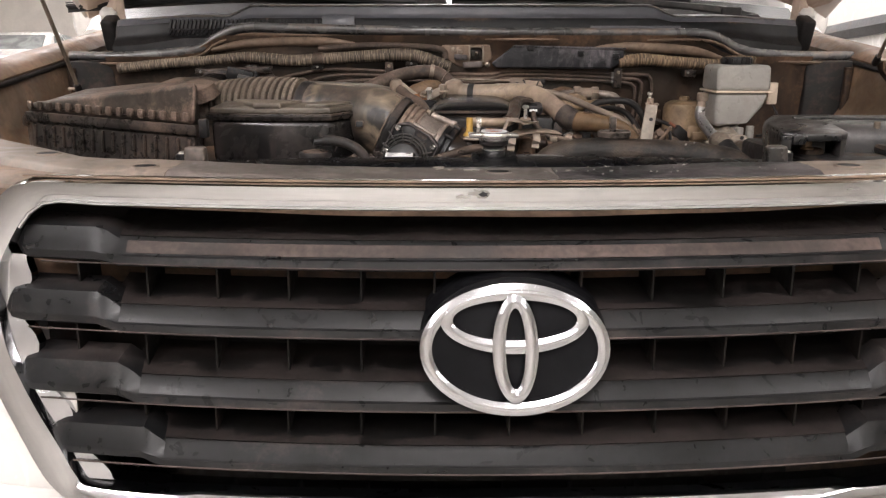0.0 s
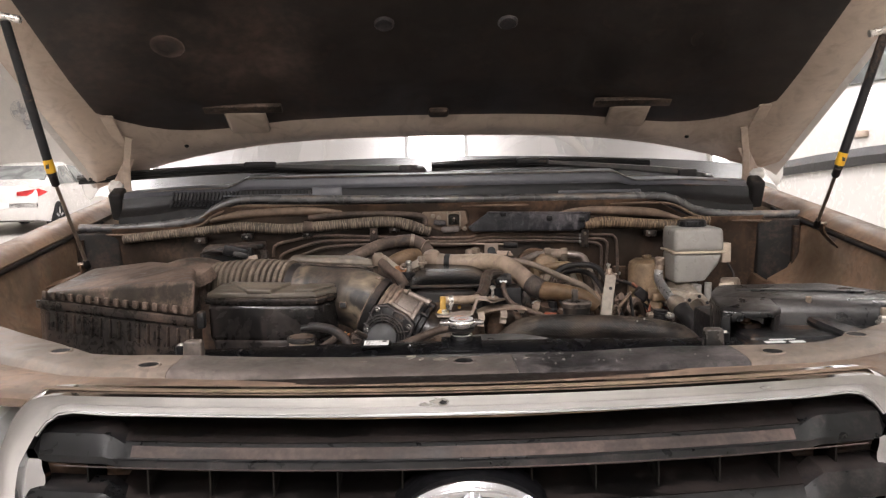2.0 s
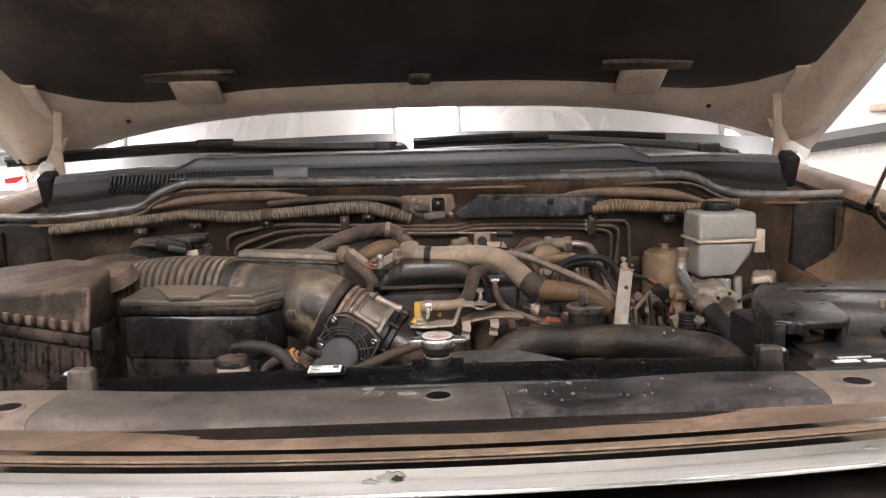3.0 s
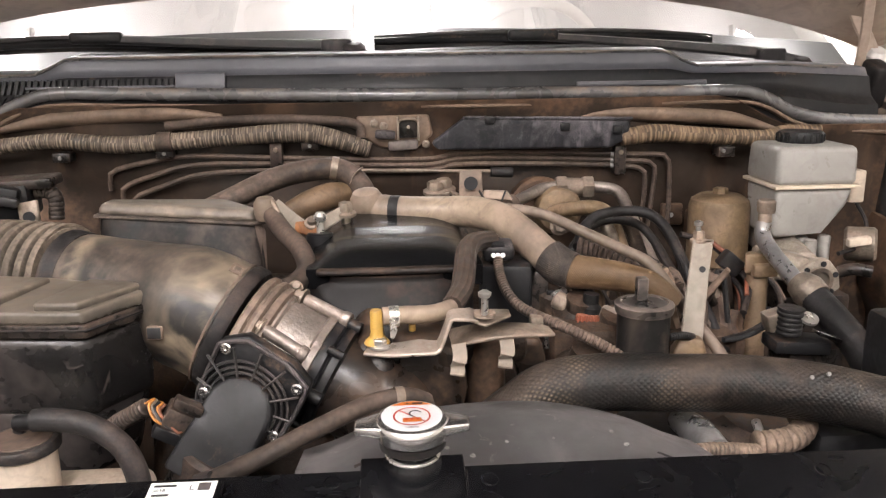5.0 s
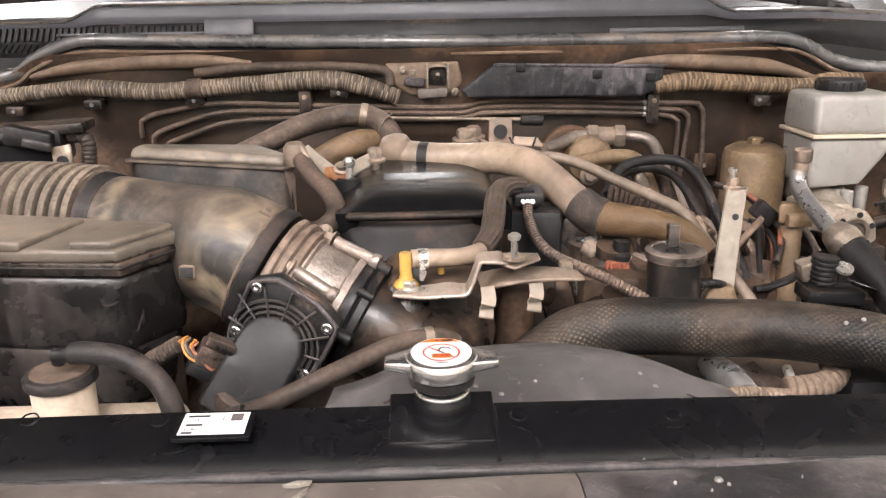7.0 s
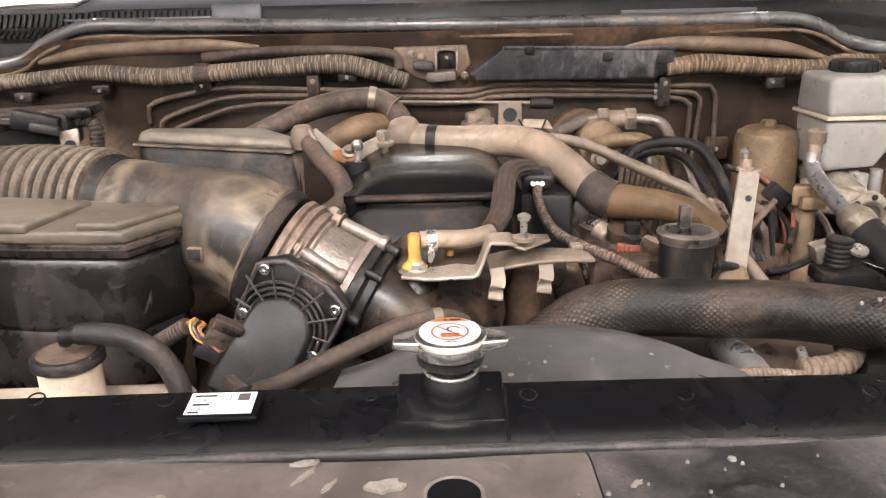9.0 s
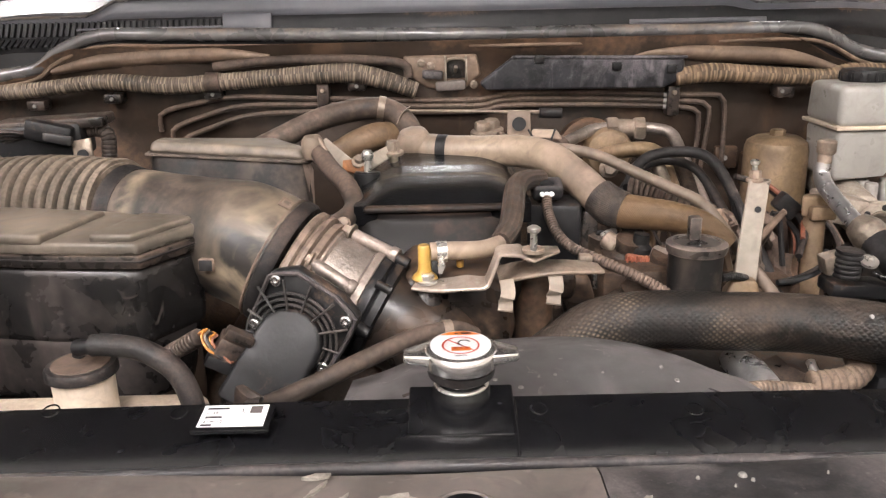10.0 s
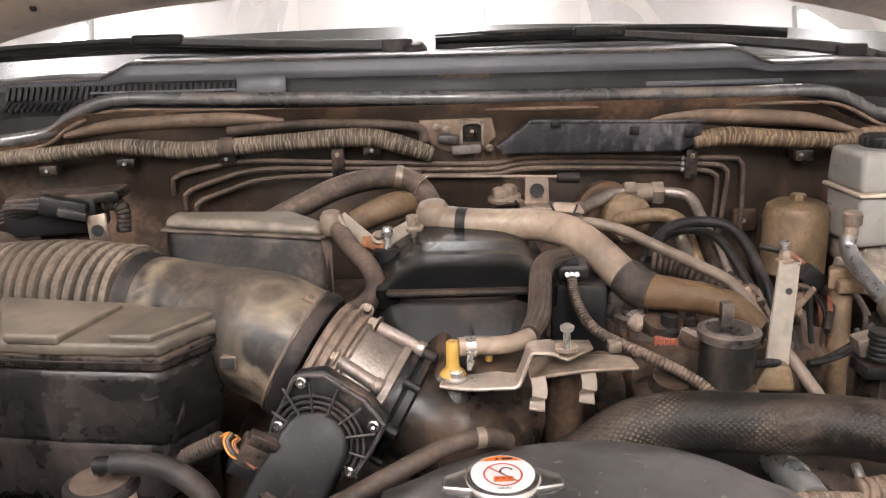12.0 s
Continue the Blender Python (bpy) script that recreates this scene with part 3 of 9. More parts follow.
def bolt_head(bm, at, axis, r=0.006, h=0.005):
    """A flanged hexagon bolt head."""
    d = V(axis).normalized()
    lathe(bm, V(at) - d * 0.001, d, [(r * 1.5, 0), (r * 1.5, h * 0.3), (r * 1.1, h * 0.45)], 18)
    lathe(bm, V(at) + d * h * 0.3, d, [(r * 1.02, 0), (r * 1.02, h * 0.8), (r * 0.85, h)], 6)
    return bm


def words(name, body, size, m, material, parent):
    """Flat print in the built-in font."""
    cu = bpy.data.curves.new(name, "FONT")
    cu.body, cu.size, cu.extrude = body, size, 0.00004
    tmp = bpy.data.objects.new(name, cu)
    scene.collection.objects.link(tmp)
    tmp.matrix_basis = m
    bpy.context.view_layer.update()
    me = bpy.data.meshes.new_from_object(tmp.evaluated_get(bpy.context.evaluated_depsgraph_get()))
    me.transform(m)
    bpy.data.objects.remove(tmp)
    t = bmesh.new()
    t.from_mesh(me)
    return part(name, t, material, parent)

# ---- the garage ----
X0, X1, Y0, Y1, ZC = -15.0, 8.0, -8.0, 26.0, 5.2


def slab(name, lo, hi, material, label, category):
    c = [(a + b) / 2 for a, b in zip(lo, hi)]
    s = [b - a for a, b in zip(lo, hi)]
    ob = part(name, box(B(), c, s, bev=0), material, None, label, "structure")
    return tagged(ob, category=category)


slab("floor", (X0 - 0.2, Y0 - 0.2, -0.15), (X1 + 0.2, Y1 + 0.2, 0), FLOOR, "pale grey epoxy workshop floor", "floor")
slab("wall_north", (X0 - 0.2, Y1, 0), (X1 + 0.2, Y1 + 0.2, ZC), WALL, "plain cream painted workshop wall", "wall")
slab("wall_south", (X0 - 0.2, Y0 - 0.2, 0), (X1 + 0.2, Y0, ZC), WALL, "plain cream painted workshop wall", "wall")
slab("wall_west", (X0 - 0.2, Y0, 0), (X0, Y1, ZC), WALL, "plain cream painted workshop wall", "wall")
slab("wall_east", (X1, Y0, 0), (X1 + 0.2, Y1, ZC), WALL, "plain cream painted workshop wall", "wall")
slab("ceiling", (X0 - 0.2, Y0 - 0.2, ZC), (X1 + 0.2, Y1 + 0.2, ZC + 0.2), CEIL, "white sheet ceiling of the workshop", "ceiling")


def ceiling_lamp(x, y):
    ob = thing("ceiling_lamp", (x, y, LAMP_Z), "lit white rectangular panel lamp hanging from the ceiling", "lamp", "lamps under the ceiling")
    part("housing", box(B(), (x, y, LAMP_Z + 0.05), (0.6, 1.4, 0.07), bev=0.01), WHITE, ob)
    part("diffuser", box(B(), (x, y, LAMP_Z + 0.002), (0.52, 1.32, 0.025), bev=0.004), TUBE_GLOW, ob, "glowing white diffuser")
    for s in (-0.5, 0.5):
        part("hanger_rod", rod(B(), (x, y + s, LAMP_Z + 0.08), (x, y + s, ZC + 0.01), 0.008), BEAM, ob)
    return ob


for lx, ly in LAMP_SPOTS:
    ceiling_lamp(lx, ly)


def pilaster(x, y):
    slab("wall_pier", (x - 0.25, y - 0.25, 0), (x + 0.25, y, ZC), WALL, "cream painted pier on the far wall", "wall")


pilaster(-10.5, Y1)
pilaster(-3.5, Y1)


def wall_fan(at):
    """Oscillating fan on a wall arm."""
    x, y, z = at
    ob = thing("wall_fan", (x, y + 0.5, z), "grey wall fan with a round wire guard, at rest", "fan")
    part("wall_arm", tube(B(), [(x, y + 0.5, z - 0.45), (x, y + 0.25, z - 0.4), (x, y + 0.16, z - 0.1), (x, y + 0.13, z)], 0.035), BEAM, ob)
    part("mount_plate", box(B(), (x, y + 0.49, z - 0.45), (0.18, 0.03, 0.3), bev=0.01), BEAM, ob)
    part("motor", lathe(B(), (x, y + 0.22, z), (0, -1, 0), [(0.05, 0), (0.1, 0.03), (0.1, 0.13), (0.06, 0.18)], 20), BEAM, ob)
    g = B()
    for r in (0.08, 0.15, 0.22, 0.29, 0.35):
        pts = [(x + r * math.cos(a), y - 0.05 + 0.12 * (r / 0.35) ** 2, z + r * math.sin(a)) for a in [k * math.pi / 12 for k in range(25)]]
        tube(g, pts, 0.006, n=5, seg=2)
    for k in range(18):
        a = k * math.pi / 9
        tube(g, [(x, y - 0.05, z), (x + 0.2 * math.cos(a), y - 0.02, z + 0.2 * math.sin(a)), (x + 0.35 * math.cos(a), y + 0.07, z + 0.35 * math.sin(a))], 0.004, n=4, seg=3)
    part("guard", g, BEAM, ob, "round wire guard")
    for k in range(4):
        a = k * math.pi / 2 + 0.3
        b = strip(B(), [(x + r * math.cos(a), y + 0.02 + 0.02 * math.sin(r * 9), z + r * math.sin(a)) for r in (0.04, 0.12, 0.2, 0.28)],
                  (-math.sin(a), 0.5, math.cos(a)), [0.06, 0.12, 0.16, 0.13], 0.004)
        part("blade", b, BEAM, ob)
    return ob


wall_fan((-13.07, Y1 - 0.5, 3.2))


# ---- neighbouring vehicles ----
def body_ring(y, half, z0, z1, shoulder, roof_half, k=5):
    """One crosswise section of a car body, from sill to roof."""
    pts = [(-half * 0.93, y, z0), (-half, y, z0 + 0.22), (-half, y, shoulder - 0.12), (-half * 0.965, y, shoulder)]
    pts += [(-roof_half, y, z1 - 0.06), (-roof_half * 0.8, y, z1)]
    return pts + [(-a, b, c) for a, b, c in pts[::-1]]


def wheel(parent, m, r=0.33):
    hub = lathe(B(), (0, 0, 0), (1, 0, 0), [(r * 0.62, -0.09), (r * 0.95, -0.1), (r, -0.07), (r, 0.07), (r * 0.95, 0.1), (r * 0.62, 0.09)], 32)
    hub.transform(m)
    t = part("tyre", hub, TYRE, parent)
    d = lathe(B(), (0, 0, 0), (1, 0, 0), [(r * 0.64, -0.085), (r * 0.6, 0.085), (r * 0.2, 0.075), (0.001, 0.09)], 28)
    for k in range(5):
        a = 2 * math.pi * k / 5
        rot = Matrix.Rotation(a, 4, "X")
        s = box(B(), (0.085, 0, r * 0.4), (0.03, 0.06, r * 0.45), bev=0.01)
        s.transform(rot)
        join(d, s)
    d.transform(m)
    part("rim", d, SILVER, t)


def sedan(at, turn):
    """White saloon, seen from behind and its flank."""
    m = Matrix.Translation(at) @ pose(0, 0, 0, 0, 0, turn)
    ob = thing("sedan", at, "white saloon car parked on the workshop floor", "car")
    prof = [(-2.3, 0.45, 0.78, 0.7, 0.7), (-2.25, 0.32, 1.02, 0.98, 0.72), (-1.75, 0.25, 1.08, 1.0, 0.7), (-1.35, 0.25, 1.15, 1.0, 0.66), (-0.55, 0.25, 1.46, 1.0, 0.58),
            (0.3, 0.25, 1.5, 0.98, 0.58), (0.75, 0.25, 1.42, 0.97, 0.58), (1.35, 0.25, 1.05, 0.94, 0.68), (2.1, 0.3, 0.86, 0.8, 0.7), (2.35, 0.4, 0.66, 0.6, 0.66)]
    b = loft(B(), [body_ring(y, 0.9 if abs(y) < 2.1 else 0.8, z0, z1, sh, rh) for y, z0, z1, sh, rh in prof])
    b.transform(m)
    part("body", b, PAINT, ob)
    for s in (-1, 1):
        w = hexa(B(), [(s * 0.865, -1.15, 1.02), (s * 0.865, -0.1, 1.02), (s * 0.66, -0.1, 1.42), (s * 0.66, -0.55, 1.4)],
                 [(s * 0.88, -1.15, 1.02), (s * 0.88, -0.1, 1.02), (s * 0.675, -0.1, 1.42), (s * 0.675, -0.55, 1.4)], 0.003)
        w.transform(m)
        part("side_window", w, DARKGLASS, ob, "dark rear side window")
        w = hexa(B(), [(s * 0.865, 0.0, 1.02), (s * 0.86, 1.05, 1.0), (s * 0.66, 0.55, 1.4), (s * 0.66, 0.0, 1.43)],
                 [(s * 0.88, 0.0, 1.02), (s * 0.875, 1.05, 1.0), (s * 0.675, 0.55, 1.4), (s * 0.675, 0.0, 1.43)], 0.003)
        w.transform(m)
        part("side_window", w, DARKGLASS, ob, "dark front side window")
        t = hexa(B(), [(s * 0.42, -2.29, 0.82), (s * 0.8, -2.2, 0.8), (s * 0.86, -1.95, 0.88), (s * 0.8, -2.2, 0.96), (s * 0.42, -2.29, 0.9)],
                 [(s * 0.42, -2.33, 0.82), (s * 0.83, -2.25, 0.8), (s * 0.905, -1.95, 0.88), (s * 0.83, -2.25, 0.96), (s * 0.42, -2.33, 0.9)], 0.008)
        t.transform(m)
        part("tail_lamp", t, REDLENS, ob, "red wraparound tail lamp")
        for y in (-1.4, 1.35):
            wheel(ob, m @ Matrix.Translation((s * 0.83, y, 0.33)) @ (Matrix.Identity(4) if s > 0 else Matrix.Rotation(math.pi, 4, "Z")))
        h = box(B(), (s * 0.91, -0.25, 0.86), (0.03, 0.2, 0.03), bev=0.01)
        h.transform(m)
        part("door_handle", h, PAINT, ob)
        k = box(B(), (s * 0.98, 0.85, 1.03), (0.2, 0.1, 0.14), bev=0.04, seg=3)
        k.transform(m)
        part("door_mirror", k, PAINT, ob)
    w = hexa(B(), [(-0.66, -1.4, 1.11), (0.66, -1.4, 1.11), (0.56, -0.7, 1.4), (-0.56, -0.7, 1.4)],
             [(-0.66, -1.43, 1.13), (0.66, -1.43, 1.13), (0.56, -0.73, 1.425), (-0.56, -0.73, 1.425)], 0.003)
    w.transform(m)
    part("rear_window", w, DARKGLASS, ob)
    p = box(B(), (0, -2.3, 0.62), (0.5, 0.04, 0.12), bev=0.01)
    p.transform(m)
    part("number_plate", p, WHITE, ob, "plain pale plate")
    return ob


sedan((-8.95, 17.6, 0), 6)


def tall_wagon(at, turn):
    """Tall white vehicle beside the car: flank with doors, dark sloping moulding and a recessed handle."""
    m = Matrix.Translation(at) @ pose(0, 0, 0, 0, 0, turn)
    ob = thing("parked_wagon", at, "tall white wagon with a black flank moulding", "car")
    b = loft(B(), [body_ring(y, 0.95, 0.35, z1, sh, 0.84) for y, z1, sh in
                   ((-2.6, 1.0, 0.95), (-2.5, 1.3, 1.25), (-2.0, 1.45, 1.4), (-1.4, 2.2, 1.7), (-0.6, 2.35, 1.72), (2.3, 2.35, 1.72), (2.6, 2.1, 1.6))])
    b.transform(m)
    part("body", b, PAINT, ob)
    f = loft(B(), [[(-0.945 - d, y, z) for d, z in ((0, zc - h), (0.03, zc - h), (0.045, zc), (0.03, zc + h), (0, zc + h))]
                   for y, zc, h in ((0.85, 1.325, 0.015), (0.55, 1.34, 0.04), (0.1, 1.38, 0.042), (-0.4, 1.42, 0.04), (-1.4, 1.47, 0.04))])
    f.transform(m)
    part("flank_moulding", f, PLASTIC_CLEAN, ob, "black plastic moulding")
    h = box(B(), (-0.955, -0.25, 1.52), (0.03, 0.18, 0.035), bev=0.012)
    h.transform(m)
    part("door_handle", h, PAINT_DUSTY, ob, "pale door handle")
    w = box(B(), (-0.888, 0.3, 1.97), (0.03, 2.2, 0.42), rot=(0, 10, 0), bev=0.01)
    w.transform(m)
    part("side_window", w, DARKGLASS, ob, "dark side window")
    for s in (-1, 1):
        for y in (-1.5, 1.5):
            wheel(ob, m @ Matrix.Translation((s * 0.87, y, 0.38)) @ (Matrix.Identity(4) if s > 0 else Matrix.Rotation(math.pi, 4, "Z")), 0.38)
    return ob


tall_wagon((3.0, 3.0, 0), 0)

# ---- the car with its raised hood ----
car = thing("car", (0, 1.0, 0), "white off-road wagon with its hood raised, dusty inside", "car")


def fender_top(y):
    return 1.215 + 0.115 * y


def fender(s):
    rings = []
    for y in (-0.16, -0.05, 0.15, 0.4, 0.65, 0.9, 1.12, 1.3):
        zt = fender_top(y)
        o = 0.06 if y < -0.1 else 0.0
        pts = [(0.985 - o, 0.55), (1.0 - o, 0.95), (0.99 - o, zt - 0.08), (0.965 - o, zt - 0.018), (0.93 - o, zt), (0.90 - o, zt - 0.002), (0.884 - o, zt - 0.010),
               (0.872 - o, zt - 0.022), (0.876 - o, zt - 0.036), (0.868 - o, zt - 0.052), (0.862 - o, zt - 0.10), (0.84 - o, zt - 0.145), (0.80 - o, zt - 0.175), (0.79 - o, 0.55)]
        rings.append([(s * x, y, z) for x, z in pts])
    inner = []
    for r in rings:
        crown = V(r[4])
        inner.append([crown + V((s * 0.019, 0, -0.0088)), crown + V((0, 0, 0.0008)), V(r[5]) + V((0, 0, 0.0006))] + r[6:])
    inner = [r + [(r[-1][0] + s * 0.07, r[-1][1], 0.56), (r[0][0] + s * 0.004, r[0][1], r[0][2] - 0.02)] for r in inner]
    outer = [r[:5] + [(r[4][0] + s * 0.004, r[4][1], 0.55)] for r in rings]
    part("fender_inner", loft(B(), inner), WINGDUST, car, "brown dusty inner edge of the fender")
    return part("fender", loft(B(), outer), PAINT, car, "white painted fender")


def apron(s):
    """Inner wing panel with pressed beads, grimy."""
    def f(u, v):
        y, z = 0.05 + 1.0 * u, 0.6 + (fender_top(0.05 + u) - 0.165 - 0.6) * v
        x = 0.782 - 0.035 * max(0, math.sin(v * 9)) * (0.4 + 0.6 * math.sin(u * 14) ** 2) - 0.03 * (1 - v)
        return (s * x, y, z)
    return part("inner_wing", sheet(B(), f, 40, 24, (s * 0.008, 0, 0)), PAINT_GRIMY, car, "brown dust-covered inner wing")


def wing_line(s):
    """Dark line under the fender's inner lip."""
    return part("wing_line", tube(B(), [(s * 0.8725, y, fender_top(y) - 0.031) for y in (0.02, 0.2, 0.4, 0.6, 0.8, 1.0)], 0.0055, n=10, seg=6), RUBBER, car, "dark line under the fender lip")


for side in (-1, 1):
    fender(side)
    apron(side)
    wing_line(side)
    # grimy corner block; its near-black also holds the corner's shade
    part("wing_corner", hexa(B(), [(side * 0.775, 0.862, 0.70), (side * 0.868, 0.835, 0.70), (side * 0.872, 0.90, 0.70), (side * 0.775, 0.905, 0.70)], [(side * 0.775, 0.862, 1.283), (side * 0.866, 0.825, 1.285), (side * 0.872, 0.90, 1.285), (side * 0.775, 0.905, 1.283)], 0.006, 2), MATTE, car, "grimy corner between firewall and wing, shade put into its near-black")
    part("corner_bead", tube(B(), [(side * 0.852, 0.827, 1.02), (side * 0.854, 0.826, 1.15), (side * 0.856, 0.825, 1.27)], 0.009, n=10), PAINT_GRIMY, car)


def headlight(s):
    shell = B()
    rings = []
    for x, y, z0, z1 in ((0.538, -0.182, 0.97, 1.16), (0.62, -0.185, 0.955, 1.185), (0.72, -0.2, 0.965, 1.195), (0.84, -0.13, 1.0, 1.19), (0.92, -0.04, 1.06, 1.175)):
        zm = (z0 + z1) / 2
        rings.append([(s * x, y + 0.02, z0), (s * x, y - 0.02, z0 + 0.03), (s * x, y - 0.035, zm), (s * x, y - 0.015, z1 - 0.03), (s * x, y + 0.03, z1), (s * x * 0.98, y + 0.12, z1), (s * x * 0.98, y + 0.12, z0)])
    smooth_rings = list(zip(*[spline(line, 5) for line in zip(*rings)]))
    smooth_rings = [spline(list(r) + [r[0]], 4)[:-1] for r in smooth_rings]
    h = part("headlight", loft(shell, smooth_rings), WHITE, car, "bright pale headlight")
    for x, y in ((0.66, -0.235), (0.78, -0.19)):
        c = lathe(B(), (s * x, y + 0.012, 1.075), (0, -1, 0), [(0.062, 0), (0.06, 0.01), (0.05, 0.02), (0.045, 0.012), (0.001, 0.03)], 28)
        part("lamp_bowl", c, CHROME, h, "chrome lamp bowl")
    return h


for side in (-1, 1):
    headlight(side)


def bumper_at(u, v):
    x = -0.98 + 1.96 * u
    z = 0.9 - 0.5 * v
    y = -0.335 + 0.02 * math.sin(v * math.pi) * -1 + 0.2 * x * x + 0.1 * max(0, abs(x) - 0.75) ** 1.2 * 4
    return (x, y, z)


part("bumper", sheet(B(), bumper_at, 60, 16, (0, 0.03, 0)), PAINT, car, "white front bumper under the grille")


for side in (-1, 1):
    def fascia_at(u, v, s=side):
        x = 0.42 + 0.53 * u
        z = 1.0 - 0.12 * v
        return (s * x, -0.285 + 0.2 * x * x + 0.4 * max(0, x - 0.75) ** 1.2 - 0.02 * v, z)
    part("fascia", sheet(B(), fascia_at, 20, 6, (0, 0.03, 0)), PAINT, car, "white fascia panel beside the grille")

# firewall and cowl
def seal_height(x):
    w = min(1.0, max(0.0, (abs(x + 0.01) - 0.51) / 0.12))
    return 1.346 - 0.046 * w * w * (3 - 2 * w)


def firewall_at(u, v):
    x = -0.79 + 1.58 * u
    z = 0.62 + (seal_height(x) - 0.007 - 0.62) * v
    y = 0.872 + 0.010 * math.sin(x * 17 + z * 9) * math.sin(z * 21) - 0.02 * (1 - v)
    if 0.95 < v <= 1:
        y -= 0.012 * (v - 0.95) / 0.05
    return (x, y, z)


part("firewall", sheet(B(), firewall_at, 60, 40, (0, 0.01, 0)), PAINT_GRIMY, car, "brown dusty firewall")
# pressed ledges along the top of the firewall
b = tube(B(), [(-0.5590, 0.8680, 1.3070), (-0.4844, 0.8680, 1.3200), (-0.3786, 0.8680, 1.3251), (-0.2973, 0.8680, 1.3251), (-0.2406, 0.8680, 1.3200)], [0.006, 0.014, 0.015, 0.014, 0.006], squash=0.8)
part("pressed_ledge", b, LEDGE, car)
b = tube(B(), [(0.2904, 0.8680, 1.3095), (0.3258, 0.8680, 1.3146), (0.4367, 0.8680, 1.3100), (0.5230, 0.8680, 1.3033), (0.5940, 0.8680, 1.2852)], [0.006, 0.014, 0.015, 0.014, 0.006], squash=0.8)
part("pressed_ledge", b, LEDGE, car)

SEAL = [(-0.872, 0.865, 1.2960), (-0.80, 0.868, 1.2940), (-0.7261, 0.8700, 1.2952), (-0.5937, 0.8750, 1.3089), (-0.5541, 0.8780, 1.3321), (-0.5125, 0.8800, 1.3503), (-0.4671, 0.8800, 1.3575), (-0.3459, 0.8800, 1.3544), (0.0527, 0.8800, 1.3463), (0.2341, 0.8800, 1.3462), (0.4039, 0.8800, 1.3447), (0.5280, 0.8800, 1.3449), (0.5764, 0.8800, 1.3358), (0.6224, 0.8800, 1.3126), (0.6647, 0.8750, 1.3020), (0.7219, 0.8700, 1.2971), (0.80, 0.868, 1.2950), (0.880, 0.865, 1.2950)]
part("bulkhead_seal", tube(B(), SEAL, 0.0095, n=14, seg=10), SEALING, car, "rubber seal along the bulkhead, worn edge")
SEAL_LOW = [(x, y - 0.012, z - 0.016) for x, y, z in SEAL]
part("seal_flange", tube(B(), SEAL_LOW, 0.0055, n=8, seg=10, squash=0.6), LEDGE, car, "dusty metal flange under the seal")

COWL = [(0.899, 1.28, 0), (0.904, 1.332, 0), (0.917, 1.340, 0), (0.93, 1.349, 0), (0.936, 1.3745, 0.2), (0.945, 1.3825, 0.5), (0.95, 1.4035, 1), (0.956, 1.409, 1), (1.05, 1.414, 1), (1.14, 1.40, 1), (1.2, 1.36, 1)]


def cowl_at(u, v):
    x = -0.80 + 1.59 * u
    k = v * (len(COWL) - 1)
    j = min(int(k), len(COWL) - 2)
    w = k - j
    y, z, e = (COWL[j][i] + (COWL[j + 1][i] - COWL[j][i]) * w for i in range(3))
    drop = min(1.0, max(0.0, (abs(x + 0.02) - 0.46) / 0.055))
    drop = drop * drop * (3 - 2 * drop)
    z -= e * 0.024 * drop
    side = max(0.0, abs(x) - 0.63)
    return (x, y + 0.12 * side, z - 0.06 * side - (0.08 * min(side, 0.1) if j < 4 else 0.0))


part("cowl_trough", sheet(B(), lambda u, v: cowl_at(u, 0.44 * v), 120, 8, (0, 0.006, -0.004)), PLASTIC_CLEAN, car, "black trough below the cowl")
cowl = part("cowl_panel", sheet(B(), lambda u, v: cowl_at(u, 0.44 + 0.56 * v), 120, 12, (0, 0.006, -0.006)), COWLING, car, "black plastic cowl panel, greyed by the sun")
b = tube(B(), [(V(cowl_at(k / 60, 6.2 / 10)) + V((0, -0.001, 0.001))) for k in range(2, 59)], 0.0022, n=6, seg=1)
part("cowl_edge", b, SEALING, car, "pale front edge of the cowl")
# two rows of vent slots in the cowl face
slot = box(B(), (0, 0, 0), (0.0056, 0.006, 0.021), bev=0.0006, seg=1)
slot_mesh = bpy.data.meshes.new("vent_slot")
slot.to_mesh(slot_mesh)
slot.free()
slot_mesh.materials.append(INK)
for k in range(38):
    for row, (y, z, lean) in enumerate(((0.9325, 1.3643, -14), (0.922, 1.3445, -60))):
        x = -0.665 + k * 0.0092
        if row and x > -0.55:
            continue
        ob = new("vent_slot", slot_mesh)
        ob.parent = cowl
        ob.matrix_basis = pose(x, y, z, lean, 12 if x < -0.5 else 4, 0)
part("vent_bar", box(B(), (-0.43, 0.9285, 1.3633), (0.22, 0.004, 0.0035), rot=(-14, 0, 1), bev=0.0008), COWLING, cowl)
part("cowl_vent_lid", box(B(), (-0.2820, 0.9290, 1.3685), (0.075, 0.006, 0.030), rot=(-14, 0, 0), bev=0.003), COWLING, car)
part("cowl_rib", box(B(), (0.4018, 0.9300, 1.3563), (0.21, 0.006, 0.008), rot=(-10, 0, 1), bev=0.002), COWLING, car)


def windscreen_at(u, v):
    x = (-0.93 + 1.86 * u) * (1 - 0.10 * v)
    bow = 0.12 * (x / 0.9) ** 2
    s = 1.1 * v
    return (x, 1.13 + bow + s * math.cos(radians(33)) - 0.02 * s * s, 1.398 - 0.035 * (x / 0.9) ** 2 + s * math.sin(radians(33)) + 0.02 * math.sin(math.pi * v))


ws = part("windscreen", sheet(B(), windscreen_at, 40, 30), GLASS, car, "curved windscreen reflecting the bright ceiling")
ws.visible_shadow = False
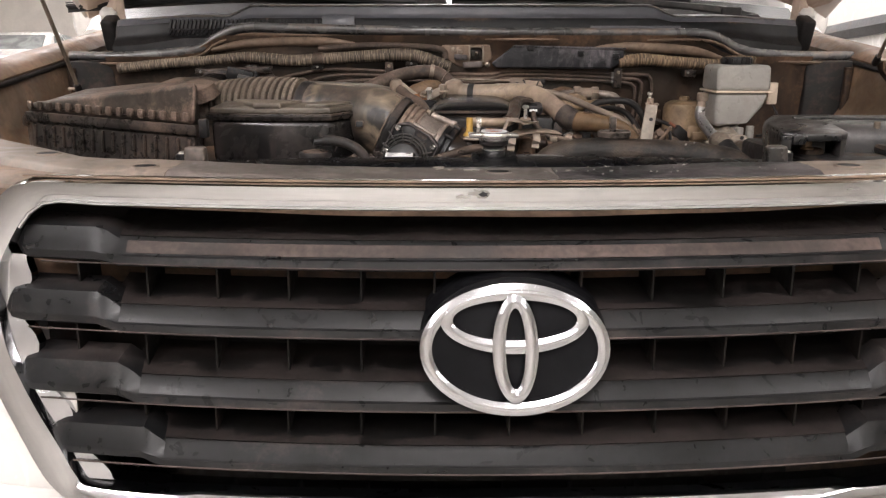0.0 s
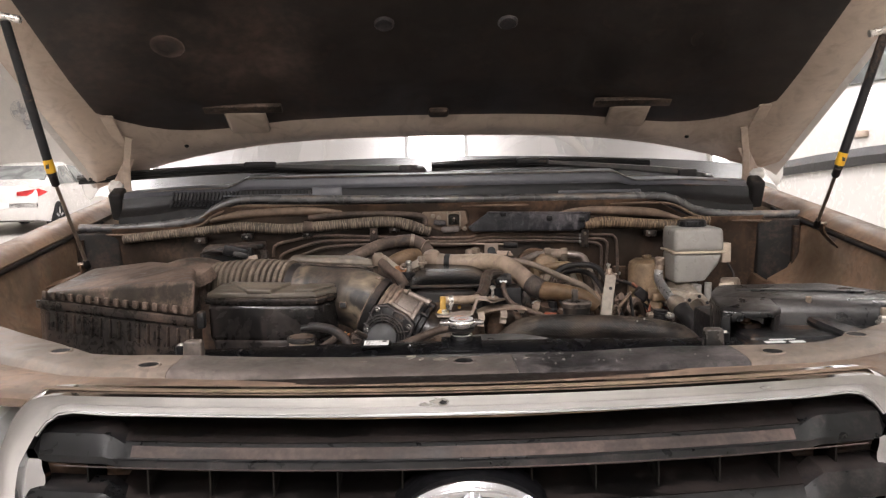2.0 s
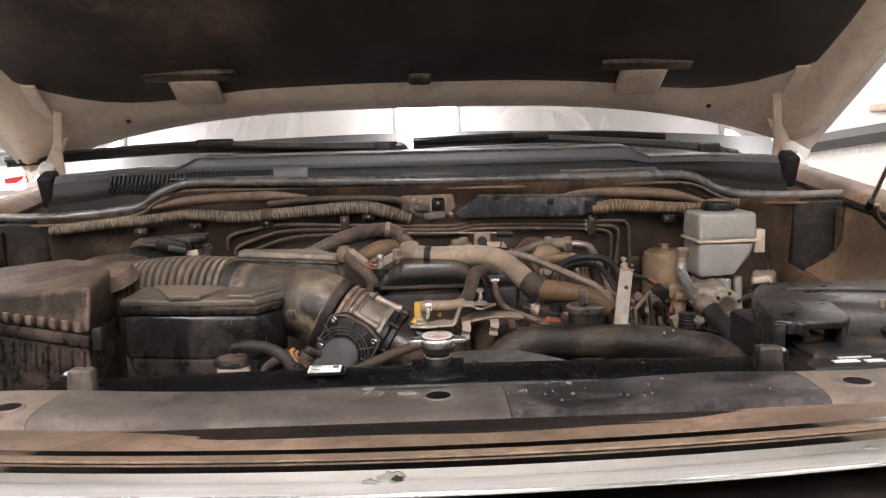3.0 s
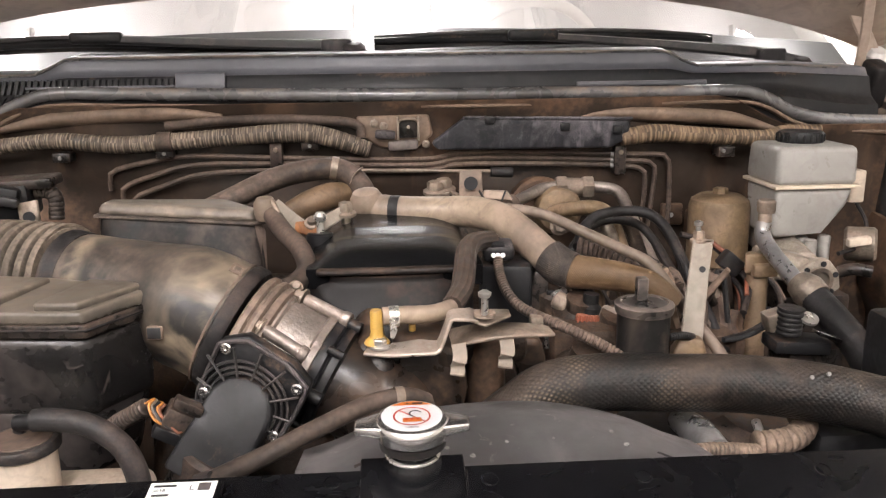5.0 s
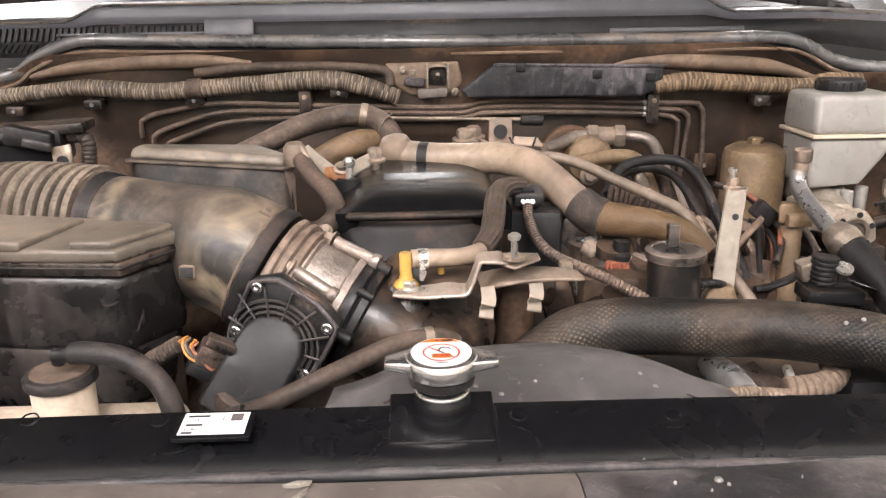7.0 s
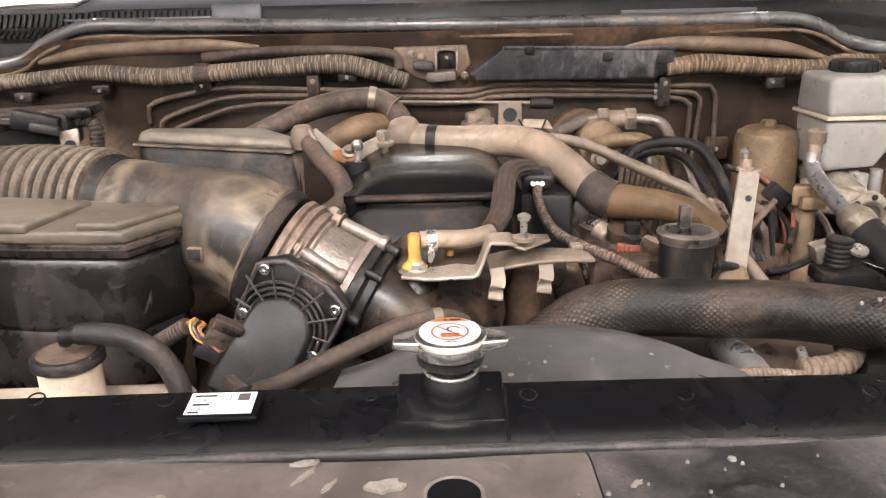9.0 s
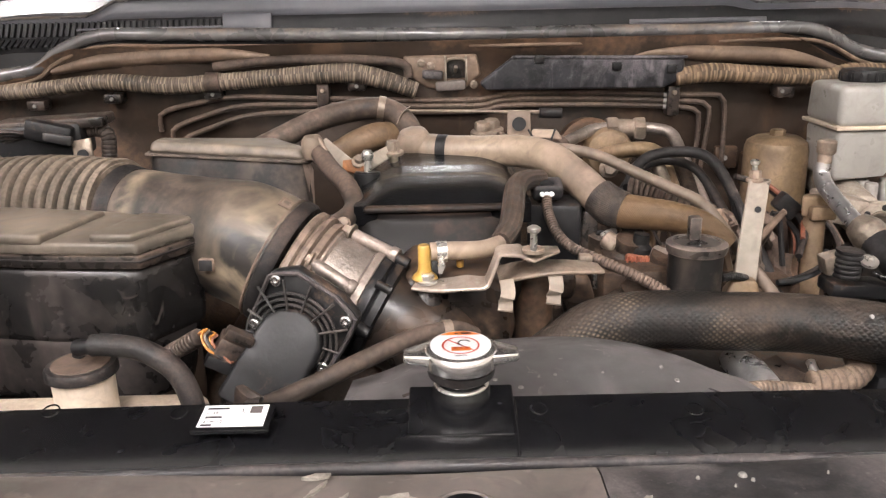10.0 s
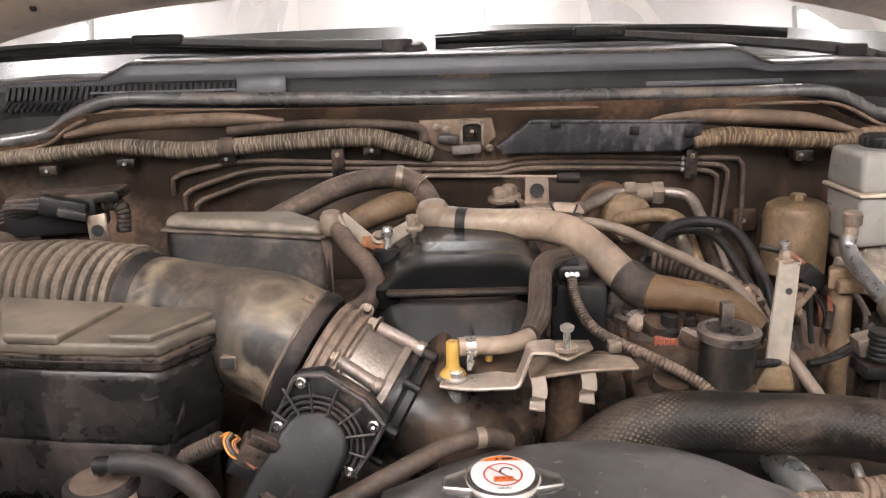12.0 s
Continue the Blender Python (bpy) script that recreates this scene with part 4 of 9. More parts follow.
part("windscreen_frit", sheet(B(), lambda u, v: V(windscreen_at(u, 0.075 * v)) + V((0, -0.002, 0.003)), 40, 4), GLOSS, car, "black baked border of the windscreen")
# body shell behind the engine bay
def roof_at(u, v):
    a = math.pi * u
    hw = 0.80
    x = -hw * math.cos(a)
    y = 2.02 + 2.6 * v
    return (x, y, 1.84 + 0.12 * math.sin(a) ** 0.5 - 0.05 * (2 * v - 1) ** 2)


part("roof", sheet(B(), roof_at, 24, 20, (0, 0, -0.03)), PAINT, car, "white roof")
for s in (-1, 1):
    b = tube(B(), [(s * 0.965, 1.27, 1.33), (s * 0.93, 1.66, 1.58), (s * 0.86, 2.08, 1.86)], 0.045, squash=0.7)
    part("windscreen_pillar", b, PAINT, car)
    def door_at(u, v, s=s):
        y = 1.3 + 3.3 * u
        z = 0.5 + 0.85 * v
        return (s * (1.0 - 0.05 * v * v), y, z)
    part("door_panel", sheet(B(), door_at, 16, 10, (-s * 0.04, 0, 0)), PAINT, car, "white door flank")
    def win_at(u, v, s=s):
        return (s * (0.95 - 0.15 * v), 1.35 + 3.2 * u + 0.6 * v * (1 - u), 1.35 + 0.5 * v)
    part("side_window", sheet(B(), win_at, 8, 6, (-s * 0.01, 0, 0)), DARKGLASS, car)
    for y in (0.35, 3.7):
        wheel(car, Matrix.Translation((s * 0.84, y, 0.39)) @ (Matrix.Identity(4) if s > 0 else Matrix.Rotation(math.pi, 4, "Z")), 0.39)
    k = box(B(), (s * 1.07, 1.62, 1.42), (0.2, 0.12, 0.2), bev=0.05, seg=3)
    mirror = part("door_mirror", k, PAINT, car)
    part("mirror_stalk", box(B(), (s * 0.98, 1.64, 1.345), (0.12, 0.06, 0.05), bev=0.015), PLASTIC_CLEAN, mirror)
part("tailgate", box(B(), (0, 4.62, 1.2), (1.9, 0.06, 1.35), bev=0.02), PAINT, car)
part("cabin_floor", box(B(), (0, 2.95, 0.5), (1.9, 3.4, 0.06), bev=0.01), BEIGE, car)
# dashboard, steering wheel, seats behind the glass
def dash_at(u, v):
    x = -0.76 + 1.52 * u
    hump = 0.07 * math.exp(-((x - 0.38) / 0.2) ** 2)
    z = [1.33, 1.375, 1.385, 1.36, 1.2, 0.9][min(5, int(round(v * 5)))]
    y = [1.3, 1.4, 1.6, 1.72, 1.74, 1.7][min(5, int(round(v * 5)))]
    return (x, y, z + (hump if 0.15 < v < 0.7 else 0))


part("dashboard", sheet(B(), dash_at, 40, 5), BEIGE, car, "beige dashboard")
b = tube(B(), [(0.38 + 0.19 * math.cos(a), 1.86 - 0.07 * math.sin(a), 1.36 + 0.17 * math.sin(a)) for a in [k * math.pi / 8 for k in range(17)]], 0.016, n=10, seg=3)
rod(b, (0.2, 1.87, 1.35), (0.56, 1.87, 1.35), 0.02)
part("steering_wheel", b, BEIGE, car, "beige steering wheel")
for sx in (-0.38, 0.38):
    b = hexa(B(), [(sx - 0.25, 2.45, 0.55), (sx + 0.25, 2.45, 0.55), (sx + 0.25, 2.65, 0.55), (sx - 0.25, 2.65, 0.55)],
             [(sx - 0.2, 2.62, 1.4), (sx + 0.2, 2.62, 1.4), (sx + 0.2, 2.76, 1.4), (sx - 0.2, 2.76, 1.4)], 0.05, 4)
    seat = part("seat_back", b, BEIGE, car, "beige front seat back")
    part("headrest", box(B(), (sx, 2.72, 1.5), (0.26, 0.1, 0.17), bev=0.045, seg=4), BEIGE, seat)


# wipers
def wiper(blade, arm, pivot):
    """Flat-section arm with a hub and hinge; the blade has a spine, a rubber lip and a sleeve over its middle."""
    w = part("wiper_arm", strip(B(), arm, (0, 0.35, 1), [0.024, 0.021, 0.017, 0.014], 0.010), SLEEK, car, "black wiper arm")
    part("wiper_blade", strip(B(), blade, (0, 0.5, 1), [0.008, 0.014, 0.018, 0.018, 0.014, 0.008], 0.014), PLASTIC_CLEAN, w, "black wiper blade")
    part("blade_spine", tube(B(), [V(p) + V((0, -0.006, 0.008)) for p in blade], [0.002, 0.0035, 0.004, 0.0035, 0.002], n=8), SLEEK, w)
    part("blade_rubber", strip(B(), [V(p) + V((0, 0.004, -0.010)) for p in blade], (0, 0.3, 1), 0.010, 0.004), RUBBER, w)
    part("wiper_pivot", lathe(B(), pivot, (0, -0.3, 1), [(0.018, -0.03), (0.020, -0.004), (0.019, 0.006), (0.012, 0.013), (0.001, 0.014)], 20), PLASTIC_GREY, w, "greyed pivot cap")
    mid = V(arm[-1])
    part("blade_sleeve", box(B(), mid + V((0, 0, 0.002)), (0.085, 0.018, 0.019), bev=0.006, seg=3), PLASTIC_CLEAN, w)
    part("arm_hinge", box(B(), V(arm[1]).lerp(V(arm[0]), 0.3), (0.05, 0.022, 0.026), bev=0.005, seg=3), PLASTIC_GREY, w)


part("wiper_hub", hexa(B(), [(-0.094, 1.018, 1.400), (-0.026, 1.018, 1.398), (-0.026, 1.045, 1.398), (-0.094, 1.045, 1.400)], [(-0.092, 1.022, 1.430), (-0.072, 1.022, 1.431), (-0.030, 1.042, 1.410), (-0.090, 1.042, 1.428)], 0.005, 3), PLASTIC_GREY, car, "greyed wiper hub on the cowl")
wiper([(-0.9672, 1.1000, 1.4092), (-0.7442, 1.0800, 1.4220), (-0.5473, 1.0600, 1.4304), (-0.4363, 1.0600, 1.4296), (-0.1392, 1.0500, 1.4191)],
      [(-0.0510, 1.0200, 1.4125), (-0.0919, 1.0300, 1.4202), (-0.2471, 1.0350, 1.4257), (-0.4678, 1.0450, 1.4351)], (-0.0511, 1.0200, 1.4118))
wiper([(-0.0189, 1.0600, 1.4261), (0.1020, 1.0600, 1.4300), (0.2507, 1.0600, 1.4324), (0.4310, 1.0700, 1.4308), (0.5717, 1.0900, 1.4220)],
      [(0.7067, 1.0300, 1.3810), (0.6359, 1.0400, 1.3985), (0.4700, 1.0450, 1.4149), (0.2478, 1.0450, 1.4318)], (0.7090, 1.0300, 1.3773))

# hood
HD = V((0, -0.862, 0.507))
HN = V((0, -0.507, -0.862))


def hood_at(x, s, n):
    q = abs(x) / 0.9
    base = V((x, 1.01 + 0.06 * q * q, 1.530 - 0.115 * q ** 3))
    crown = 0.03 * (1 - q * q) * min(1, s / 0.3)
    return base + HD * s + HN * (n - crown * 0.4)


def hood_skin(u, v):
    x = -0.94 + 1.88 * u
    return hood_at(x, -0.060 + 1.185 * v - 0.1 * max(0, abs(x) - 0.6) * v, -0.045 + 0.03 * (abs(x) / 0.94) ** 8)


hood = part("hood", sheet(B(), hood_skin, 40, 30, (0, 0.0025, 0.004)), PAINT, car, "raised white hood")


def frame_band(f0, f1, nu, nv):
    def f(u, v):
        a, b = f0(u), f1(u)
        return a.lerp(b, v) + HN * 0.012 * math.sin(math.pi * v)
    return sheet(B(), f, nu, nv, tuple(-HN * 0.012))


def hood_inner(u):
    """Inner edge of the pressed frame, once round: left side, rear, right side."""
    if u < 0.35:
        w = u / 0.35
        return hood_at(-0.82 + 0.01 * w, 1.0 - 0.76 * w, 0)
    if u < 0.65:
        w = (u - 0.35) / 0.3
        x = -0.81 + 1.62 * w
        corner = max(0, (abs(x) - 0.45) / 0.36)
        return hood_at(x, 0.05 + 0.19 * corner ** 3, 0)
    w = (u - 0.65) / 0.35
    return hood_at(0.81 + 0.01 * w, 0.24 + 0.76 * w, 0)


def hood_outer(u):
    if u < 0.35:
        w = u / 0.35
        return hood_at(-0.93, 1.0 - 1.0 * w, -0.02)
    if u < 0.65:
        w = (u - 0.35) / 0.3
        return hood_at(-0.93 + 1.86 * w, -0.062, -0.010)
    w = (u - 0.65) / 0.35
    return hood_at(0.93, 1.0 * w, -0.02)


part("hood_frame", frame_band(hood_outer, hood_inner, 120, 8), PAINT_DUSTY, hood, "dusty pressed inner frame of the hood")


def liner_at(u, v):
    x = -0.835 + 1.67 * u
    corner = max(0, (abs(x) - 0.44) / 0.395)
    s0 = 0.045 + 0.22 * corner ** 3
    s = s0 + (1.0 - s0) * v
    ed = min(1, 8 * u * (1 - u)) * min(1, 6 * v)
    return hood_at(x, s, 0.0 + 0.016 * ed - 0.012 * math.exp(-((abs(x) - 0.36) / 0.05) ** 2) * ed + 0.004 * math.sin(x * 23) * math.sin(s * 19) * ed)


part("hood_liner", sheet(B(), liner_at, 70, 40, tuple(-HN * 0.006)), LINER, hood, "dark felt liner under the hood")
for bx in (-0.117, 0.145):
    part("liner_button", lathe(B(), hood_at(bx, 0.405, 0.017), HN, [(0.021, -0.03), (0.022, 0.0), (0.018, 0.004), (0.009, 0.001), (0.001, 0.001)], 24), PLASTIC_GREY, hood, "round grey liner button")
for s in (-1, 1):
    b = box(B(), tuple(hood_at(s * 0.475, 0.085, 0.012)), (0.10, 0.10, 0.018), rot=(-30.5, 0, 0), bev=0.012, seg=3)
    part("tab_plate", box(B(), tuple(hood_at(s * 0.475, 0.14, 0.014)), (0.19, 0.03, 0.012), rot=(-30.5, 0, 0), bev=0.004), PLASTIC_TAN, hood, "dusty dark cover over the bracket")
    part("liner_tab", b, PAINT_DUSTY, hood, "pressed bracket at the liner's edge")
    part("bump_stop", lathe(B(), hood_at(s * 0.65, 0.02, 0.0), HN, [(0.007, -0.01), (0.006, 0.008), (0.004, 0.011)], 14), RUBBER, hood)
for s in (-1, 1):
    part("liner_cup", lathe(B(), hood_at(s * 0.585, 0.40, 0.010), HN, [(0.045, -0.006), (0.036, 0.0045), (0.024, 0.0062), (0.016, 0.0035), (0.001, 0.0025)], 30), LINER, hood, "pressed cup in the liner")
part("liner_tab", box(B(), tuple(hood_at(0.0, 0.075, 0.012)), (0.05, 0.035, 0.014), rot=(-30.5, 0, 0), bev=0.008, seg=3), PLASTIC_TAN, hood)
for s in (-1, 1):
    for sv in (0.12, 0.32, 0.5, 0.72):
        part("frame_plug", lathe(B(), hood_at(s * 0.875, sv, -0.004), HN, [(0.007, 0.0), (0.007, 0.0045), (0.004, 0.005)], 14), INK, hood, "black plug in the hood frame")


def hinge(s):
    foot, top = V((s * 0.845, 1.06, 1.30)), hood_at(s * 0.80, 0.06, 0.004)
    b = strip(B(), [foot, foot + V((0, -0.02, 0.06)), V((s * 0.84, 1.03, 1.385)), V(top) + V((0, 0.03, -0.01)), top, hood_at(s * 0.79, 0.22, 0.006)], (1, 0, 0), [0.03, 0.028, 0.024, 0.026, 0.03, 0.03], 0.006)
    h = part("hood_hinge", b, PAINT_DUSTY, car, "pale steel hood hinge")
    part("hinge_cap", lathe(B(), (s * 0.842, 1.045, 1.372), (0, -0.6, 0.8), [(0.014, -0.01), (0.02, 0.0), (0.02, 0.028), (0.012, 0.036)], 18), PAINT, h, "bright white cap")
    part("hinge_boot", box(B(), (s * 0.826, 1.005, 1.345), (0.034, 0.05, 0.075), rot=(20, 0, 0), bev=0.008, seg=3), RUBBER, h, "black rubber boot round the hinge")
    part("hinge_link", strip(B(), [(s * 0.81, 1.04, 1.31), (s * 0.80, 1.0, 1.42), V(hood_at(s * 0.77, 0.12, 0.01))], (1, 0, 0), 0.018, 0.005), PAINT_DUSTY, h)


def strut(s):
    ends = ((-0.7695, 0.6500, 1.2349), (-0.7648, 0.5100, 1.4274), (-0.7983, 0.4400, 1.7132)) if s < 0 else ((0.8187, 0.6500, 1.2893), (0.7874, 0.5100, 1.4126), (0.8303, 0.4400, 1.6639))
    foot, mid, end = (V(p) for p in ends)
    d = (mid - foot).normalized()
    d2 = (end - mid).normalized()
    t = part("gas_strut", rod(B(), mid, end, 0.0088), PLASTIC_CLEAN, car, "black gas strut holding the hood")
    part("strut_rod", rod(B(), foot, mid + d * 0.01, 0.0038), STEEL_DUST, t)
    part("strut_band", rod(B(), mid + d2 * 0.006, mid + d2 * 0.034, 0.0093), LEMON, t, "yellow printed band")
    part("band_mark", box(B(), tuple(mid + d2 * 0.02 + V((0, -0.009, 0.0))), (0.006, 0.002, 0.01), bev=0.0005), INK, t)
    part("strut_collar", rod(B(), mid - d * 0.022, mid + d * 0.004, 0.008), RUBBER, t)
    part("strut_socket", lathe(B(), foot - d * 0.012, d, [(0.005, 0), (0.0075, 0.006), (0.006, 0.025)], 14), RUBBER, t)
    part("strut_bracket", strip(B(), [foot + V((s * 0.012, 0, 0)), foot + V((s * 0.016, 0.004, -0.02)), V((s * 0.866, 0.665, foot.z - 0.05))], (0, 1, 0.2), [0.02, 0.026, 0.032], 0.004), PAINT_GRIMY, t, "grimy bracket on the wing")
    part("ball_pin", rod(B(), foot + V((s * 0.02, 0, 0)), foot - V((s * 0.004, 0, 0)), 0.004), STEEL_DUST, t)
    part("strut_stud", rod(B(), end - V((s * 0.03, 0, 0)), end + V((s * 0.06, 0, 0.02)), 0.007), STEEL, t)


for side in (-1, 1):
    # solid black block in place of the shaded hinge cavity
    part("corner_shade_block", hexa(B(), [(side * 0.80, 0.90, 1.15), (side * 0.905, 0.90, 1.15), (side * 0.905, 1.25, 1.15), (side * 0.80, 1.25, 1.15)], [(side * 0.80, 0.90, 1.265), (side * 0.895, 0.90, 1.262), (side * 0.895, 1.25, 1.30), (side * 0.80, 1.25, 1.32)], 0.006), PLASTIC_CLEAN, car, "black block beside the cowl, holding the hinge cavity's shade")
    hinge(side)
    strut(side)

# ---- grille ----
def on_grille(x, z, off=0.0):
    return V((x, -0.265 - (1.114 - z) * 0.3 + 0.2 * x * x + off, z))


grille = thing("grille", (0, -0.27, 0.9), "chrome-framed grille with dark slats and an oval emblem", "grille")
OUTER = [(0.0, 1.199), (-0.2, 1.199), (-0.40, 1.199), (-0.470, 1.197), (-0.497, 1.182), (-0.513, 1.15), (-0.523, 1.115), (-0.525, 1.083), (-0.520, 1.055), (-0.502, 1.015), (-0.467, 0.960), (-0.437, 0.921), (-0.405, 0.907), (-0.33, 0.906), (-0.15, 0.908), (0.0, 0.909)]
INNER = [(0.0, 1.176), (-0.2, 1.176), (-0.38, 1.176), (-0.452, 1.173), (-0.470, 1.156), (-0.486, 1.127), (-0.492, 1.103), (-0.490, 1.070), (-0.480, 1.036), (-0.464, 1.008), (-0.446, 0.982), (-0.425, 0.955), (-0.409, 0.932), (-0.395, 0.922), (-0.33, 0.920), (-0.15, 0.921), (0.0, 0.922)]
INNER = INNER[:4] + INNER[5:]


def smooth2(poly, k=4):
    return [(p.x, p.y) for p in spline([(x, z, 0) for x, z in poly], k)]


def frame_rings():
    o, i = smooth2(OUTER), smooth2(INNER)
    o, i = o + [(-x, z) for x, z in o[-2:0:-1]], i + [(-x, z) for x, z in i[-2:0:-1]]
    rings = []
    for (ox, oz), (ix, iz) in zip(o, i):
        mx, mz = (ox + ix) / 2, (oz + iz) / 2
        rings.append([on_grille(ox, oz, 0.03), on_grille(ox, oz, 0.004), on_grille(ox * 0.93 + ix * 0.07, oz * 0.93 + iz * 0.07, -0.0080), on_grille(mx, mz, -0.0078),
                      on_grille(ox * 0.1 + ix * 0.9, oz * 0.1 + iz * 0.9, -0.0040), on_grille(ix, iz, 0.006), on_grille(ix, iz, 0.03)])
    return rings


rr = frame_rings()
b = loft(B(), rr + rr[:1], caps=False)
bmesh.ops.remove_doubles(b, verts=b.verts, dist=1e-5)
surround = part("chrome_surround", b, CHROME, grille, "chrome frame, scratched at the top")
def flange_at(s):
    """Satin inner flange of the frame, seen between the ends of the slats."""
    line = [(x, z) for x, z in smooth2(INNER) if x < -0.40 and 0.918 < z < 1.135]
    rings = []
    for x, z in line:
        wave = 0.019 + 0.007 * math.cos((z - 1.104) * 2 * math.pi / 0.058)
        rings.append([on_grille(-s * (x - 0.006), z, 0.0052), on_grille(-s * (x + wave), z - 0.002, 0.010), on_grille(-s * (x + wave), z - 0.002, 0.024), on_grille(-s * (x - 0.006), z, 0.024)])
    return loft(B(), rings)


for s in (-1, 1):
    part("frame_flange", flange_at(s), SILVER, surround, "satin inner flange of the frame")
bead = [(x, z) for x, z in smooth2(INNER) if z > 1.15]
bead = [(-x, z) for x, z in bead[:0:-1]] + bead if bead[0][0] >= 0 else bead
part("chrome_bead", tube(B(), [on_grille(x, z + 0.002, -0.0035) for x, z in sorted(bead)], 0.0021, n=8, seg=2), CHROME, surround, "bright rolled lower edge of the frame")
# dent and scrapes in the chrome bar
rnd = random.Random(9)
for x, z, w, h, m_ in ((-0.028, 1.193, 0.020, 0.009, MILKY), (-0.024, 1.192, 0.008, 0.006, INK), (-0.044, 1.190, 0.012, 0.003, MILKY), (0.33, 1.192, 0.010, 0.003, MILKY)):
    o = [(w * (0.5 + 0.25 * rnd.uniform(-1, 1)) * math.cos(q), h * (0.5 + 0.25 * rnd.uniform(-1, 1)) * math.sin(q)) for q in [k * math.pi / 6 for k in range(12)]]
    c = on_grille(x, z, -0.0083 if m_ is MILKY else -0.0088)
    part("chrome_chip", plate(B(), o, pose(*c, 90 + 8, 0, 0), 0.0016, 0.0003), m_, surround, "scraped spot in the chrome")

SLATS = [(1.146, 1.119, 0.482, 0.396), (1.083, 1.057, 0.494, 0.396), (1.019, 0.993, 0.480, 0.374), (0.962, 0.938, 0.446, 0.350)]
for z1, z0, xe, xc in SLATS:
    rings = []
    n = 90
    lift = 0.0 if z1 > 1.1 else 0.003
    for k in range(n + 1):
        x = -xe + 2 * xe * k / n
        a = abs(x)
        # the ends are taller, flow into the bar, and round off at the frame
        wide = ease((a - xc + 0.024) / 0.022)
        tip = max(0.0, (a - xe + 0.022) / 0.022)
        round_off = 1 - math.sqrt(max(0.0, 1 - tip * tip))
        zb = z0 + 0.004 * wide + lift * wide + 0.010 * round_off
        zt = z1 + (0.012 + lift) * wide - 0.014 * round_off
        zm = zb + (0.42 - 0.12 * wide) * (zt - zb)
        back = 0.010 * round_off
        rings.append([on_grille(x, zb, 0.035), on_grille(x, zb, 0.007 + back), on_grille(x, zb + 0.003, 0.001 + back), on_grille(x, zm - 0.001, 0.0015 - 0.002 * wide + back), on_grille(x, zm + 0.0005, 0.004 * (1 - wide) - 0.0005 * wide + back),
                      on_grille(x, zt - 0.003, 0.010 - 0.006 * wide + back), on_grille(x, zt, 0.014 - 0.004 * wide + back), on_grille(x, zt + 0.002, 0.04)])
    slat = part("slat", loft(B(), rings), SLAT, grille, "dark plastic slat with widened ends", angle=22)
    zf = z0 + 0.42 * (z1 - z0)
    if z1 > 1.1:
        face = sheet(B(), lambda u, v: on_grille(-xc + 0.03 + (2 * xc - 0.06) * u, zf + 0.0022 + (z1 - zf - 0.006) * v, 0.0030 + 0.0058 * v), 24, 2, (0, 0.0015, 0))
        part("slat_face", face, SLAT_BROWN, slat, "brown-dusted upper facet")
    # thin paler line that paints a highlight along the slat's lower edge
    part("slat_highlight", tube(B(), [on_grille(-xe + 0.03 + (2 * xe - 0.06) * k / 20, z0 + 0.0036, 0.0006) for k in range(21)], 0.0009, n=6, seg=1), SLAT_BROWN, slat)
    # dusty shelf running back from the slat, near-black for the shade between slats
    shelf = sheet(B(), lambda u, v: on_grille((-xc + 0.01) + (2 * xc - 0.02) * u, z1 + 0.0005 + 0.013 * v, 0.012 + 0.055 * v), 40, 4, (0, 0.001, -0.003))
    part("slat_shelf", shelf, SHELF, slat, "dust-streaked shelf behind the slat, shade put into its near-black colour")
for k in range(13):
    x = -0.42 + k * 0.07
    for (z1, z0, *_), (z1b, *_) in zip(SLATS, SLATS[1:]):
        part("grille_web", box(B(), tuple(on_grille(x, (z0 + z1b) / 2, 0.045)), (0.0022, 0.05, z0 - z1b + 0.012), bev=0.0004, seg=1), CORE, grille)
# the cooling core behind
part("core", box(B(), (0, -0.115, 1.02), (1.0, 0.03, 0.32), bev=0.003), CORE, grille, "dirty cooling core behind the slats")

# emblem: three interlaced oval rings on an oval dark ground, set into the slats
EC = (0.003, 1.0575)


def oval(cx, cz, a, c, w, d, off, n=56):
    """An oval ring of half axes a, c and rounded section; off: its height above the grille."""
    rings = []
    for k in range(n):
        t = 2 * math.pi * k / n
        q = [(-1, 0.0), (-0.8, 0.75), (-0.2, 1.0), (0.2, 1.0), (0.8, 0.75), (1, 0.0)]
        rings.append([on_grille(EC[0] + cx + (a + w * e) * math.cos(t), EC[1] + cz + (c + w * e) * math.sin(t), -(off + d * h)) for e, h in q])
    b = loft(B(), rings + rings[:1], caps=False)
    bmesh.ops.remove_doubles(b, verts=b.verts, dist=1e-6)
    return b


b = B()
lo, hi = [], []
for k in range(48):
    t = 2 * math.pi * k / 48
    lo.append(on_grille(EC[0] + 0.091 * math.cos(t), EC[1] + 0.064 * math.sin(t) + 0.002, 0.03))
    hi.append(on_grille(EC[0] + 0.086 * math.cos(t), EC[1] + 0.060 * math.sin(t) + 0.002, -0.010))
emblem = part("emblem_base", hexa(b, lo, hi, 0.0), GROUND, grille, "oval dark emblem ground")
part("emblem_ring", oval(0, 0, 0.0815, 0.0520, 0.0070, 0.009, 0.008), SILVER, emblem, "silver oval ring")
part("emblem_ring", oval(0, 0.0255, 0.0625, 0.0235, 0.0072, 0.0075, 0.010), SILVER, emblem, "silver flat oval ring")
part("emblem_ring", oval(0, 0.0015, 0.0150, 0.0410, 0.0074, 0.009, 0.011), SILVER, emblem, "silver upright oval ring")

